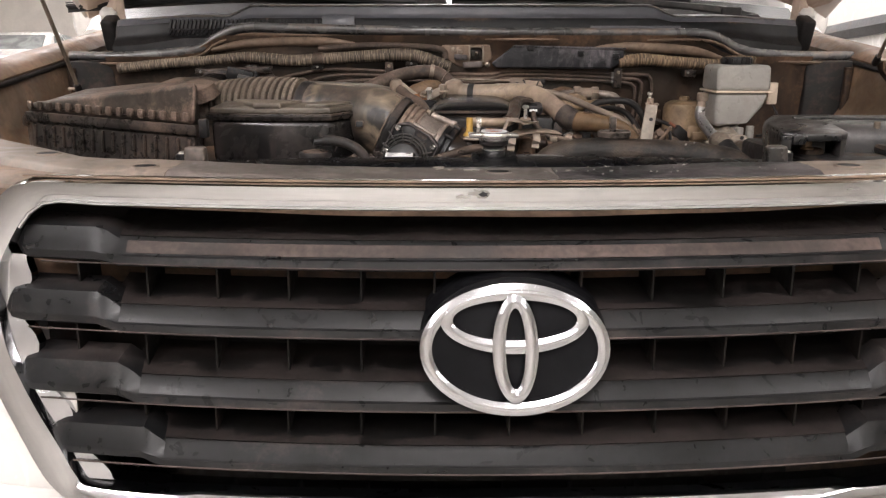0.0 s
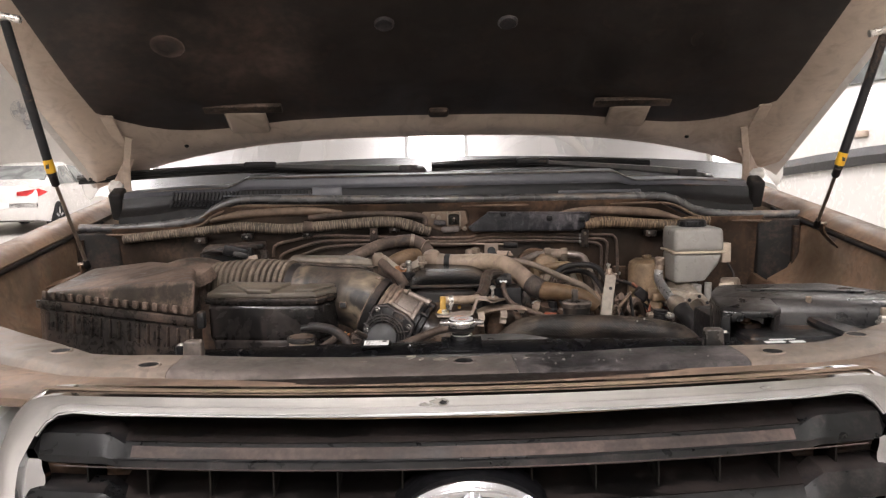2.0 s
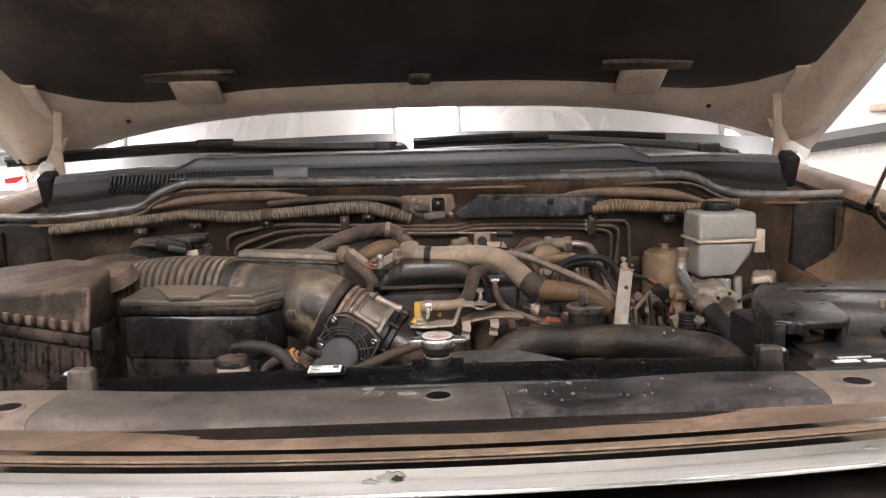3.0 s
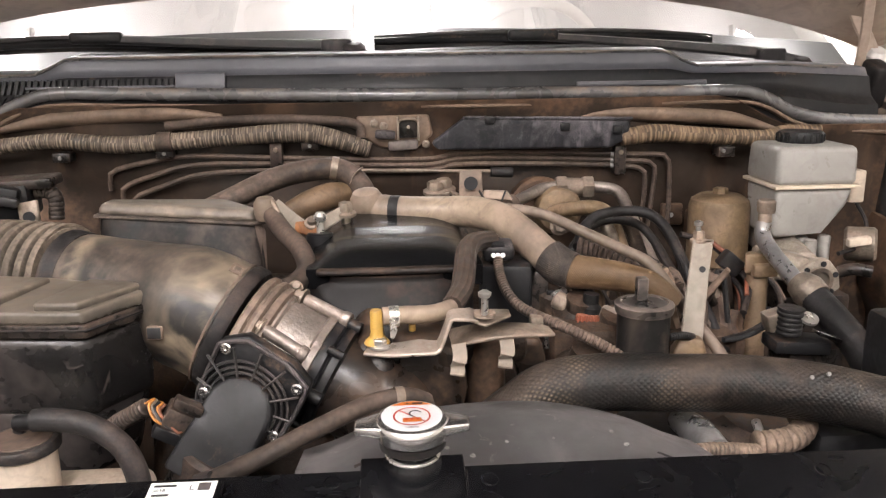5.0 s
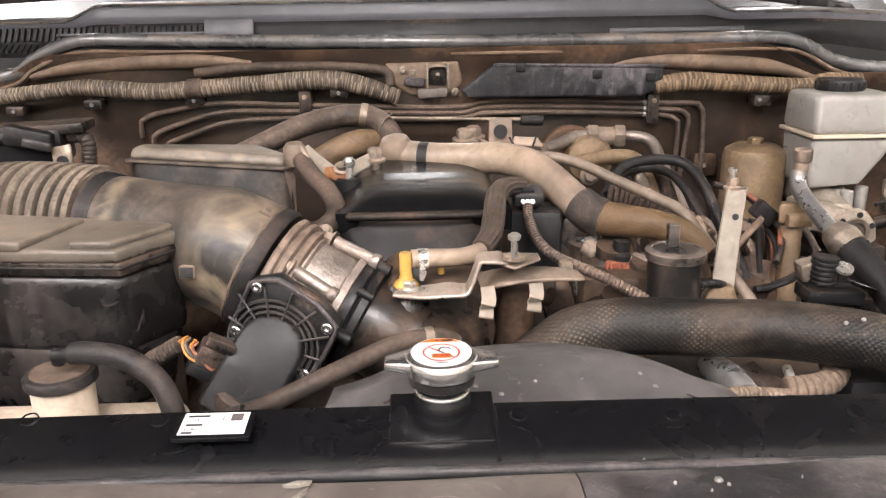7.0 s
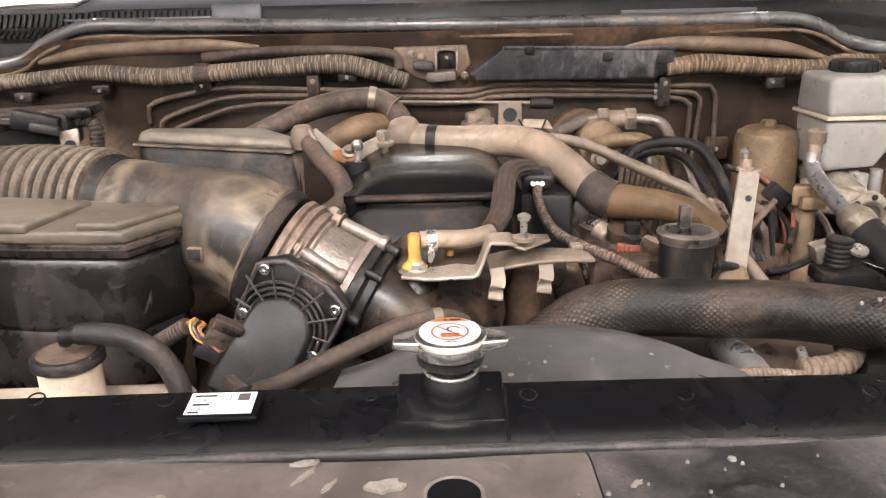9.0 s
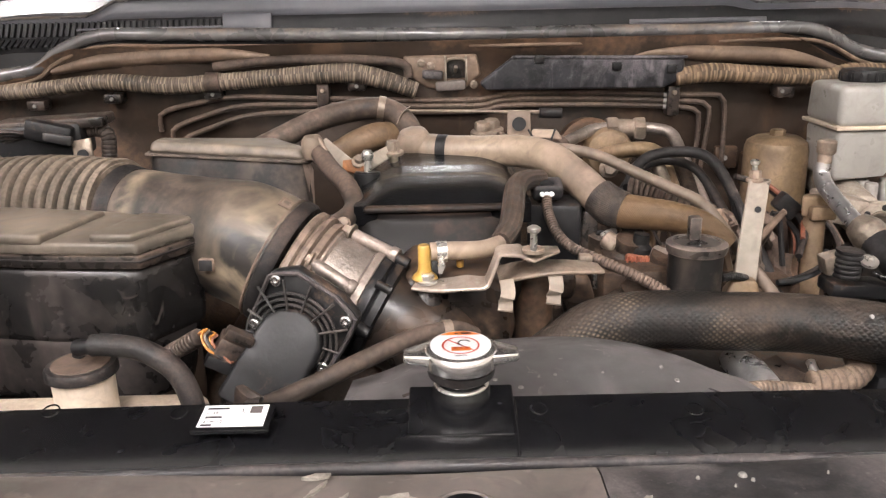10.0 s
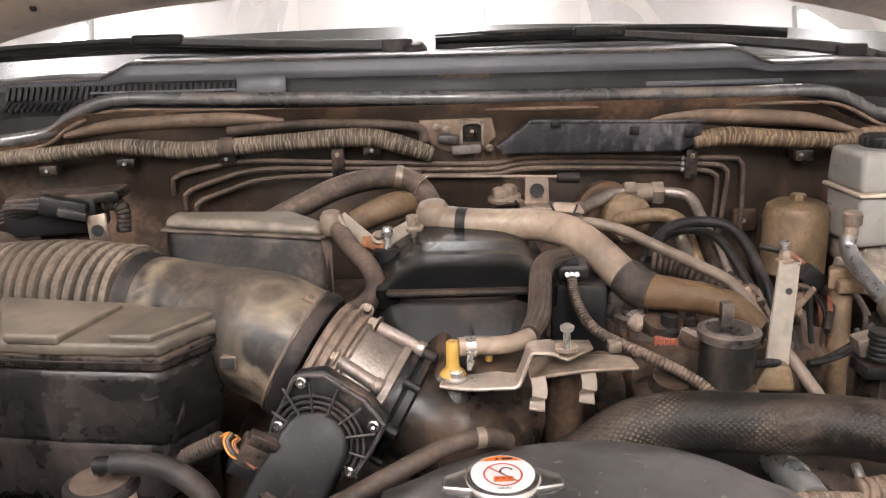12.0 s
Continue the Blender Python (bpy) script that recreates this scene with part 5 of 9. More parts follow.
# ---- radiator support panel over the grille ----
support = thing("radiator_support", (0, -0.1, 1.0), "dusty black cover panel over the radiator support", "cover panel")
SUP = [(-0.222, 1.170), (-0.222, 1.175), (-0.212, 1.178), (-0.194, 1.1745), (-0.170, 1.1745), (-0.150, 1.1775), (-0.126, 1.178), (-0.106, 1.1755), (-0.096, 1.163), (-0.090, 1.1665), (-0.081, 1.1755), (-0.068, 1.1785), (-0.03, 1.179), (0.008, 1.179), (0.018, 1.176), (0.023, 1.164), (0.023, 1.12)]


def support_at(u, v, x0=-0.86, x1=0.86):
    x = x0 + (x1 - x0) * u
    k = v * (len(SUP) - 1)
    j = min(int(k), len(SUP) - 2)
    y, z = (SUP[j][i] + (SUP[j + 1][i] - SUP[j][i]) * (k - j) for i in range(2))
    a = abs(x)
    front = 0.16 * x * x + 0.35 * max(0, a - 0.6)
    rear = 0.75 * max(0, a - 0.5)
    if x > 0.3:
        rear = 0.6 * max(0, a - 0.5) - 0.03 * min(1, (x - 0.3) / 0.12)
    w = (y + 0.222) / 0.24
    rise = 0.055 * max(0, a - 0.45) + 0.03 * min(1, a / 0.42) ** 2 * 0.3
    z += rise - (0.004 if w > 0.5 else 0.0) * (1 - min(1, a / 0.4))
    return (x, y + front * (1 - w) + rear * w, z + 0.0006 * math.sin(x * 31) * math.sin(y * 60))


for xa, xb, n, m_, lab in ((-0.86, -0.3748, 38, PANEL_TAN, "tan dusted end of the cover"), (-0.374, 0.0757, 38, PANEL, "grey-tan dusted cover"), (0.0765, 0.3742, 26, PANEL_DARK, "dark wiped stretch of the cover"), (0.375, 0.86, 38, PANEL_TAN, "tan dusted end of the cover")):
    part("cover", sheet(B(), lambda u, v: support_at(u, 0.5 + v / 2, xa, xb), n, len(SUP) // 2, (0, 0.002, -0.006)), m_, support, lab)
part("front_ledge", sheet(B(), lambda u, v: support_at(u, v / 2), 140, len(SUP) // 2, (0, 0.002, -0.006)), LEDGE, support, "tan dusty ledge before the cover")


def support_top(x, y):
    """Point of the cover panel's top over (x, y)."""
    lo_v, hi_v = 0.55, 0.86
    for _ in range(30):
        mid_v = (lo_v + hi_v) / 2
        if support_at((x + 0.86) / 1.72, mid_v)[1] < y:
            lo_v = mid_v
        else:
            hi_v = mid_v
    return V((x, y, support_at((x + 0.86) / 1.72, lo_v)[2]))


for hx, hy in ((-0.405, -0.045), (0.414, -0.056), (0.0089, -0.0171), (-0.548, 0.022), (0.556, 0.0)):
    at = support_top(hx, hy)
    part("fixing_well", lathe(B(), at, (0, 0, 1), [(0.0170, -0.002), (0.0155, 0.0008), (0.0138, 0.0016), (0.0128, 0.0012), (0.0122, 0.0006), (0.001, 0.0004)], 32), PANEL if abs(hx) < 0.3 else PANEL_TAN, support, "dusty edge of a fixing hole")
    part("fixing_hole", lathe(B(), at + V((0, 0, 0.0006)), (0, 0, 1), [(0.0125, 0), (0.0123, 0.0004), (0.001, 0.0004)], 24), GROUND, support, "dark fixing hole")
# dusty lip reaching forward over the grille's top edge
part("front_lip", sheet(B(), lambda u, v: on_grille(-0.475 + 0.95 * u, 1.2012 - 0.022 * (1 - v) ** 2, 0.058 - 0.054 * v), 60, 6, (0, 0, -0.0015)), LEDGE, support, "tan dusty lip along the grille")
# strips lying in the front channel
part("front_weatherstrip", tube(B(), [(x, -0.172 + 0.17 * x * x, 1.1735 + 0.045 * max(0, abs(x) - 0.4)) for x in (-0.6, -0.4, -0.2, 0, 0.2, 0.4, 0.6)], 0.004, n=8), RUBBER, support)
rnd = random.Random(4)
for k in range(22):
    x, y = rnd.uniform(0.05, 0.38), rnd.uniform(-0.06, 0.004)
    r = rnd.choice((0.0005, 0.0006, 0.0008, 0.0011, 0.0018))
    z = 1.1795 + 0.009 * (x / 0.42) ** 2 + 0.0012 * math.sin(x * 31) * math.sin(y * 60) - 0.004 * (1 - min(1, x / 0.4)) + 0.0015
    part("dried_drop", lathe(B(), (x, y, z), (0, 0, 1), [(r * 1.3, -0.0012), (r, 0.0), (r * 0.5, 0.0004)], 9), DROPS, support)
# pale scuffs on the tan side
for px, w, h, turn in (((-0.0218, -0.0090, 1.1765), 0.016, 0.010, 10), ((-0.0616, -0.0001, 1.1765), 0.003, 0.016, -35), ((-0.0498, -0.0099, 1.1765), 0.002, 0.012, -30), ((-0.1266, -0.0153, 1.1765), 0.008, 0.005, 5), ((-0.0632, 0.0110, 1.1765), 0.012, 0.003, 8), ((0.0929, -0.0145, 1.1765), 0.008, 0.003, 35)):
    o = [(w * (0.5 + 0.22 * rnd.uniform(-1, 1)) * math.cos(q), h * (0.5 + 0.22 * rnd.uniform(-1, 1)) * math.sin(q)) for q in [k * math.pi / 6 for k in range(12)]]
    part("scuff", plate(B(), o, pose(px[0], px[1], 1.1755, 0, 0, turn), 0.0018, 0), SCUFF, support, "pale scuff mark")
b = rod(B(), (-0.7, -0.12, 1.09), (0.7, -0.12, 1.09), 0.02)
rod(b, (-0.8, -0.02, 1.06), (0.8, -0.02, 1.06), 0.03)
part("cross_bar", b, PAINT_GRIMY, support, "dark steel cross bar")

# ---- engine bay: large masses ----
bay = thing("bay_tray", (0, 0.45, 0.5), "dark grimy tray under the engine", "tray")
part("tray", box(B(), (0, 0.45, 0.56), (1.54, 0.84, 0.05), bev=0.01), PLASTIC, bay)

engine = thing("engine", (0, 0.5, 0.58), "dirty engine with a black intake manifold", "engine")
b = hexa(B(), [(-0.28, 0.28, 0.56), (0.3, 0.28, 0.56), (0.3, 0.84, 0.56), (-0.28, 0.84, 0.56)], [(-0.22, 0.34, 1.08), (0.24, 0.34, 1.08), (0.24, 0.82, 1.1), (-0.22, 0.82, 1.1)], 0.02)
part("block", b, ALU_DARK, engine, "grimy engine block")


def cover_at(u, v):
    """Low dome, arched across and stepped towards the rear; u across, v from the front lip to the rear."""
    s = 2 * u - 1
    x = 0.004 + 0.084 * s
    q = max(0.0, (abs(s) - 0.42) / 0.56)
    arch = max(0.0, 1 - min(1.0, q) ** 2.2)
    arch = arch * arch * (3 - 2 * arch) if arch < 0.5 else arch
    d = 0.25 * v
    rise = 0.0125 * (1 - (1 - min(1.0, d / 0.075)) ** 2.2) + 0.0025 * ease((d - 0.086) / 0.03) + 0.003 * ease((d - 0.130) / 0.05) + 0.0007 * math.exp(-((d - 0.074) / 0.006) ** 2) + 0.0006 * math.exp(-((d - 0.118) / 0.006) ** 2)
    return (x, 0.402 + d, 1.2125 + arch * rise - 0.003 * v)


part("manifold_cover", sheet(B(), cover_at, 80, 100, (0, 0.002, -0.02)), GLOSS, engine, "gloss black domed cover")
part("cover_lip", hexa(B(), [(-0.070, 0.395, 1.2065), (0.078, 0.395, 1.2065), (0.084, 0.43, 1.2065), (-0.078, 0.43, 1.2065)], [(-0.069, 0.3965, 1.2128), (0.077, 0.3965, 1.2128), (0.082, 0.43, 1.2128), (-0.076, 0.43, 1.2128)], 0.0028, 3), MATTE, engine)


def front_at(u, v):
    """Face under the lip: a short upright band, then a bulge that rolls under; it rounds off at both ends."""
    s = 2 * u - 1
    q = abs(s)
    w = max(0.0, (v - 0.06) / 0.94)
    bulge = 0.001 + 0.034 * math.sin(min(1.0, w * 1.5) * math.pi / 2) - 0.03 * max(0.0, w - 0.55) ** 1.5 * 2
    ridge = math.exp(-((u - 0.56) / 0.010) ** 2) + math.exp(-((u - 0.78) / 0.010) ** 2)
    return (-0.004 + (0.086 - 0.008 * (v < 0.06)) * s, 0.400 - bulge * (1 - q ** 6) + 0.035 * q ** 6 - 0.0035 * ridge * ease((v - 0.2) * 8), 1.2045 - 0.105 * v)


part("manifold_front", sheet(B(), front_at, 130, 40, (0, 0.02, 0)), MATTE, engine, "satin black rounded front of the manifold")
b = box(B(), (0.1205, 0.4750, 1.1596), (0.055, 0.05, 0.075), rot=(0, 0, -8), bev=0.006)
part("coil_cover", b, PLASTIC_CLEAN, engine, "black block beside the cover")
b = box(B(), (0.1550, 0.4800, 1.1425), (0.03, 0.05, 0.09), rot=(0, 14, -8), bev=0.005)
part("coil_cover", b, PLASTIC, engine)

# runners of the manifold in front: flat-sided moulded arms
def runner(lower, upper, material, label="", bev=0.012):
    return part("intake_runner", hexa(B(), lower, upper, bev, 4), material, engine, label)


def arm(outline, y, depth, grow=0.02):
    """Front and rear ring of an arm from its outline in x, z."""
    cx, cz = sum(p[0] for p in outline) / len(outline), sum(p[1] for p in outline) / len(outline)
    front = [(cx + (x - cx) * (1 - grow), y, cz + (z - cz) * (1 - grow)) for x, z in outline]
    return [(x, y + depth, z) for x, z in outline], front


runner(*arm([(-0.016, 1.196), (-0.040, 1.176), (-0.052, 1.128), (-0.050, 1.07), (-0.006, 1.07), (-0.003, 1.130), (-0.008, 1.180)], 0.268, 0.09), ENGINE_TAN, "black moulded runner with dusty edges")
runner(*arm([(-0.002, 1.185), (0.002, 1.140), (-0.003, 1.09), (0.030, 1.07), (0.054, 1.108), (0.062, 1.140), (0.058, 1.172), (0.040, 1.188)], 0.270, 0.08), ENGINE_TAN, "black moulded runner with dusty edges")
runner(*arm([(0.068, 1.182), (0.063, 1.140), (0.064, 1.07), (0.090, 1.06), (0.096, 1.130), (0.096, 1.178)], 0.292, 0.05), ENGINE_TAN)
runner(*arm([(0.108, 1.172), (0.106, 1.145), (0.116, 1.10), (0.136, 1.10), (0.134, 1.150), (0.128, 1.170)], 0.312, 0.04), ENGINE_TAN, bev=0.008)
# black filler that gives the gap between the runners its shade
part("runner_gap_shade", hexa(B(), [(-0.014, 0.266, 1.176), (0.006, 0.266, 1.172), (0.006, 0.30, 1.13), (-0.006, 0.30, 1.125)], [(-0.014, 0.275, 1.182), (0.006, 0.275, 1.178), (0.006, 0.31, 1.14), (-0.006, 0.31, 1.135)], 0.003), GLOSS, engine)
part("oil_neck", tube(B(), [(-0.0102, 0.2750, 1.1759), (-0.0106, 0.2680, 1.1629), (-0.0094, 0.2620, 1.1398)], [0.012, 0.013, 0.006], n=16), PLASTIC, engine)
for px, r in (((0.1882, 0.4500, 1.1416), 0.028), ((0.1678, 0.4700, 1.1609), 0.02), ((0.2192, 0.4300, 1.1288), 0.03), ((0.1742, 0.3600, 1.1207), 0.03)):
    part("casting", lathe(B(), V(px) - V((0, 0, r)), (0.1, -0.3, 1), [(r * 0.7, 0), (r, r * 0.3), (r * 0.95, r * 1.2), (r * 0.6, r * 1.5), (r * 0.55, r * 1.9)], 18), ALU_DARK, engine)

# ---- radiator ----
radiator = thing("radiator", (0, 0.06, 0.6), "black-topped radiator with a silver pressure cap", "radiator")
TK = [(0.030, 1.155), (0.027, 1.168), (0.033, 1.1735), (0.045, 1.1765), (0.07, 1.180), (0.082, 1.180), (0.088, 1.174), (0.09, 1.15), (0.09, 1.12), (0.026, 1.12)]
b = loft(B(), [[(x, y + 0.006 * (abs(x) / 0.4) ** 2, z - 0.006 * (abs(x) / 0.4) ** 2) for y, z in TK] for x in [-0.42 + 0.84 * k / 20 for k in range(21)]])
tank = part("top_tank", b, TANK, radiator, "glossy black top tank")
part("core", box(B(), (0, 0.058, 0.87), (0.86, 0.05, 0.52), bev=0.004), CORE, radiator)
# worn lip whose grey also paints the highlight on the tank's front edge
part("tank_lip", tube(B(), [(x, 0.026, 1.1710 - 0.006 * (abs(x) / 0.4) ** 2) for x in (-0.42, -0.2, 0, 0.2, 0.42)], 0.0034, n=10), PLASTIC_GREY, tank, "worn rounded front lip, its highlight put into the grey")
px0, px1 = -0.0192, 0.0398
b = hexa(B(), [(px0 - 0.001, 0.040, 1.168), (px1 + 0.001, 0.040, 1.168), (px1 + 0.001, 0.0875, 1.168), (px0 - 0.001, 0.0875, 1.168)],
         [(px0, 0.046, 1.1770), (px1, 0.046, 1.1770), (px1, 0.0870, 1.1855), (px0, 0.0870, 1.1855)], 0.0012)
part("neck_pedestal", b, TANK, tank)
CAPC = V((0.0106, 0.0810, 1.2047)) + V((0, 0, 0.0062))
neck = lathe(B(), CAPC - V((0, 0, 0.026)), (0, -0.04, 1), [(0.017, -0.006), (0.0165, 0.002), (0.0135, 0.006), (0.0135, 0.010), (0.017, 0.012), (0.0185, 0.016), (0.0185, 0.022)], 36)
part("filler_neck", neck, TANK, tank)
part("neck_ring", lathe(B(), CAPC - V((0, 0, 0.0215)), (0, -0.04, 1), [(0.0150, 0), (0.0157, 0.0006), (0.0157, 0.0012), (0.0150, 0.0018)], 36), STEEL, tank)
for s in ((0.0516, 0.0550, 1.1857), (0.1362, 0.0550, 1.1830), (-0.0331, 0.0550, 1.1883), (-0.1422, 0.0550, 1.1885), (0.2380, 0.0550, 1.1818), (-0.2105, 0.0550, 1.1913)):
    rr = [V(s) + V((0.0045 * math.cos(a), 0.0045 * math.sin(a), 0.0012 + 0.0012 * math.sin(a))) for a in [k * math.pi / 6 for k in range(13)]]
    part("mould_ring", tube(B(), rr, 0.0005, n=5, seg=2), TANK, tank)
part("parting_line", tube(B(), [(0.0411, 0.0830, 1.1789), (0.0398, 0.0550, 1.1820), (0.0388, 0.0260, 1.1769)], 0.0006, n=5), TANK, tank)
# moulded marking on the tank's rear edge
mk = B()
for k in range(16):
    box(mk, V((0.1203, 0.0780, 1.1789)).lerp(V((0.1819, 0.0780, 1.1780)), k / 15), (0.0026, 0.003, 0.0016), rot=(10, 0, 0), bev=0.0003, seg=1)
part("moulded_mark", mk, TANK, tank, "worn moulded marking", kind="stuff")

# pressure cap
b = lathe(B(), CAPC - V((0, 0, 0.010)), (0, -0.04, 1), [(0.0175, 0), (0.0205, 0.002), (0.0212, 0.006), (0.0212, 0.0085), (0.0205, 0.011), (0.019, 0.0122), (0.001, 0.0125)], 40)
crown = part("pressure_cap", b, NICKEL, radiator, "silver pressure cap with a warning sticker")
for s in (-1, 1):
    w = hexa(B(), [CAPC + V((s * 0.017, -0.012, -0.006)), CAPC + V((s * 0.0325, -0.0055, -0.006)), CAPC + V((s * 0.0325, 0.0055, -0.006)), CAPC + V((s * 0.017, 0.012, -0.006))],
             [CAPC + V((s * 0.016, -0.012, 0.001)), CAPC + V((s * 0.0325, -0.0055, -0.001)), CAPC + V((s * 0.0325, 0.0055, -0.001)), CAPC + V((s * 0.016, 0.012, 0.001))], 0.0016, 3)
    part("ear", w, NICKEL, crown, "folded cap ear")
seal = lathe(B(), CAPC - V((0, 0, 0.017)), (0, -0.04, 1), [(0.015, 0), (0.019, 0.003), (0.0195, 0.0075)], 36)
part("cap_skirt", seal, RUBBER, crown)
tilt = pose(*(CAPC + V((0, 0, 0.0026))), 2.3, 0, 0)
st = lathe(B(), (0, 0, 0), (0, 0, 1), [(0.0172, 0), (0.0172, 0.0003)], 40)
st.transform(tilt)
sticker = part("sticker", st, WHITE, crown, "white round warning sticker")


def print_shape(bm, m, material, name="sticker_print"):
    bm.transform(m)
    part(name, bm, material, crown)


def arc_band(r0, r1, a0, a1, n=20, z=0.0004):
    b = bmesh.new()
    pts = [b.verts.new((r * math.cos(a), r * math.sin(a), z)) for r, rng in ((r0, range(n + 1)), (r1, range(n, -1, -1))) for a in [a0 + (a1 - a0) * k / n for k in rng]]
    b.faces.new(pts)
    return b


seg_pts = [(0.0166 * math.cos(a), 0.0166 * math.sin(a)) for a in [radians(45 + 90 * k / 14) for k in range(15)]]
ob_b = bmesh.new()
ob_b.faces.new([ob_b.verts.new((x, y, 0.0004)) for x, y in seg_pts])
print_shape(ob_b, tilt, INK_ORANGE)
print_shape(arc_band(0.0096, 0.0106, 0, 2 * math.pi, 40), tilt @ pose(0, -0.0012, 0), INK_RED)
bar = bmesh.new()
bar.faces.new([bar.verts.new(p) for p in ((-0.0075, 0.0052, 0.0005), (-0.0068, 0.0059, 0.0005), (0.0075, -0.0075, 0.0005), (0.0068, -0.0082, 0.0005))])
print_shape(bar, tilt, INK_RED)
print_shape(box(B(), (0, -0.0055, 0.0004), (0.0105, 0.0045, 0.0002), bev=0), tilt, INK_ORANGE)
for k in range(3):
    print_shape(box(B(), (-0.0032 + 0.0032 * k, -0.0048, 0.00055), (0.0016, 0.002, 0.0002), bev=0), tilt, INK_RED)
print_shape(arc_band(0.0028, 0.0038, 0.3, 4.4, 14, 0.0005), tilt @ pose(0.002, 0.0015, 0), INK)
print_shape(box(B(), (0.0035, 0.0135, 0.0006), (0.006, 0.0016, 0.0002), bev=0), tilt, INK)
tri = bmesh.new()
tri.faces.new([tri.verts.new(p) for p in ((-0.0035, 0.0127, 0.0006), (-0.001, 0.0127, 0.0006), (-0.0022, 0.0148, 0.0006))])
print_shape(tri, tilt, INK)
words("sticker_print", "108kPa", 0.0026, tilt @ pose(-0.0042, -0.0145, 0.0004), INK, crown)

film = bmesh.new()
film.faces.new([film.verts.new((0.0172 * math.cos(a), 0.0172 * math.sin(a), 0.0010)) for a in [k * math.pi / 20 for k in range(40)]])
film.transform(tilt)
film = part("sticker_film", film, FILM, crown, "clear glossy film over the sticker")
if film.data.polygons[0].normal.z < 0:
    film.data.flip_normals()
film.visible_shadow = False

# parts label
LC = V((-0.1136, 0.0560, 1.1851))
lm = pose(*LC, 6, 0, -0.5)
b = box(B(), (0, 0, -0.0012), (0.042, 0.023, 0.003), bev=0.001)
b.transform(lm)
ledge = part("label_ledge", b, TANK, tank)
b = box(B(), (0, 0.001, 0.0006), (0.0355, 0.0195, 0.0004), bev=0.0001, seg=1)
b.transform(lm)
lab = part("label", b, WHITE, tank, "white printed parts label")
for bx, by, w in ((-0.0095, 0.0075, 0.012), (-0.0105, -0.0005, 0.009), (-0.013, -0.0075, 0.006)):
    q = box(B(), (bx, by, 0.0009), (w, 0.0018, 0.0001), bev=0)
    q.transform(lm)
    part("label_bar", q, INK, lab)
words("label_print", "5038", 0.0034, lm @ pose(-0.0155, 0.0025, 0.0009), INK, lab)
words("label_print", "419012", 0.0036, lm @ pose(-0.0155, -0.0058, 0.0009), INK, lab)
words("label_print", "L", 0.006, lm @ pose(0.0035, 0.0035, 0.0009), INK, lab)
q = box(B(), (0.0115, 0.006, 0.0009), (0.0065, 0.0065, 0.0001), bev=0)
q.transform(lm)
part("label_bar", q, PLASTIC_GREY, lab, "grey code patch")

# ---- fan shroud ----
shroud = thing("fan_shroud", (0.1, 0.15, 0.7), "grey-black plastic fan shroud behind the radiator", "fan shroud")
ARC = [(-0.0625, 0.1250, 1.1577), (-0.0421, 0.1400, 1.1568), (-0.0124, 0.1500, 1.1642), (0.0257, 0.1550, 1.1708), (0.0643, 0.1600, 1.1717), (0.1030, 0.1600, 1.1707), (0.1376, 0.1580, 1.1662), (0.1706, 0.1500, 1.1592), (0.1946, 0.1400, 1.1519), (0.2116, 0.1250, 1.1512)]
top = spline(ARC, 5)
b = loft(B(), [[(p.x, 0.09, min(p.z - 0.004, 1.17)), (p.x, 0.112, p.z - 0.007), (p.x, p.y, p.z), (p.x, p.y + 0.05, p.z - 0.012), (p.x, p.y + 0.05, 0.8), (p.x, 0.09, 0.8)] for p in top])
part("shroud", b, SHROUD, shroud, "dusty grey shroud ring")
# black tube drawing the shaded crease along the shroud's smooth step
low = [V((p.x, p.y - 0.018, p.z - 0.006)) for p in top[8:-8]]
part("shroud_crease_shade", tube(B(), low, 0.0028, n=8, seg=2), RUBBER, shroud)

spots = random.Random(21)
for k in range(6):
    p = top[spots.randrange(16, len(top) - 12)]
    f = spots.uniform(0.02, 0.98)
    at = V((p.x, 0.112 + (p.y - 0.112) * f, p.z - 0.007 * (1 - f) + 0.0002))
    r = spots.uniform(0.0007, 0.0024)
    part("water_mark", lathe(B(), at, (0, -0.15, 1), [(r, -0.0008), (r * 0.8, 0.0003), (r * 0.5, 0.0001), (0.0004, 0.0001)], 11), DROPS, shroud)

# ---- air path on the left ----
airbox = thing("air_filter_box", (-0.55, 0.35, 0.6), "large dusty black air filter box", "air filter")
LID_T = [(-0.6845, 0.2700, 1.2374), (-0.3857, 0.1200, 1.2746), (-0.4703, 0.4200, 1.2583), (-0.5812, 0.5200, 1.2553), (-0.7040, 0.5200, 1.2430), (-0.7202, 0.3600, 1.2263)]
LID_B = [(-0.6859, 0.2700, 1.2229), (-0.3912, 0.1150, 1.2170), (-0.4652, 0.4200, 1.1869), (-0.5949, 0.5400, 1.1682), (-0.7233, 0.5500, 1.1705), (-0.7414, 0.3700, 1.2056)]
part("lid", hexa(B(), LID_B, LID_T, 0.008, 3), PLASTIC_TAN, airbox, "sloping dusty lid")
low = [(x, y, 0.62) for x, y, z in LID_B]
low_top = [(x, y, z - 0.012) for x, y, z in LID_B]
part("base", hexa(B(), low, low_top, 0.006, 3), PLASTIC, airbox)
fl = [((x + 0.5) * 1.03 - 0.5, (y - 0.33) * 1.03 + 0.33, z - 0.014) for x, y, z in LID_B]
fh = [((x + 0.5) * 1.03 - 0.5, (y - 0.33) * 1.03 + 0.33, z + 0.002) for x, y, z in LID_B]
part("rim", hexa(B(), fl, fh, 0.003, 2), PLASTIC, airbox)
a0, a1 = V(LID_B[0]), V(LID_B[1])
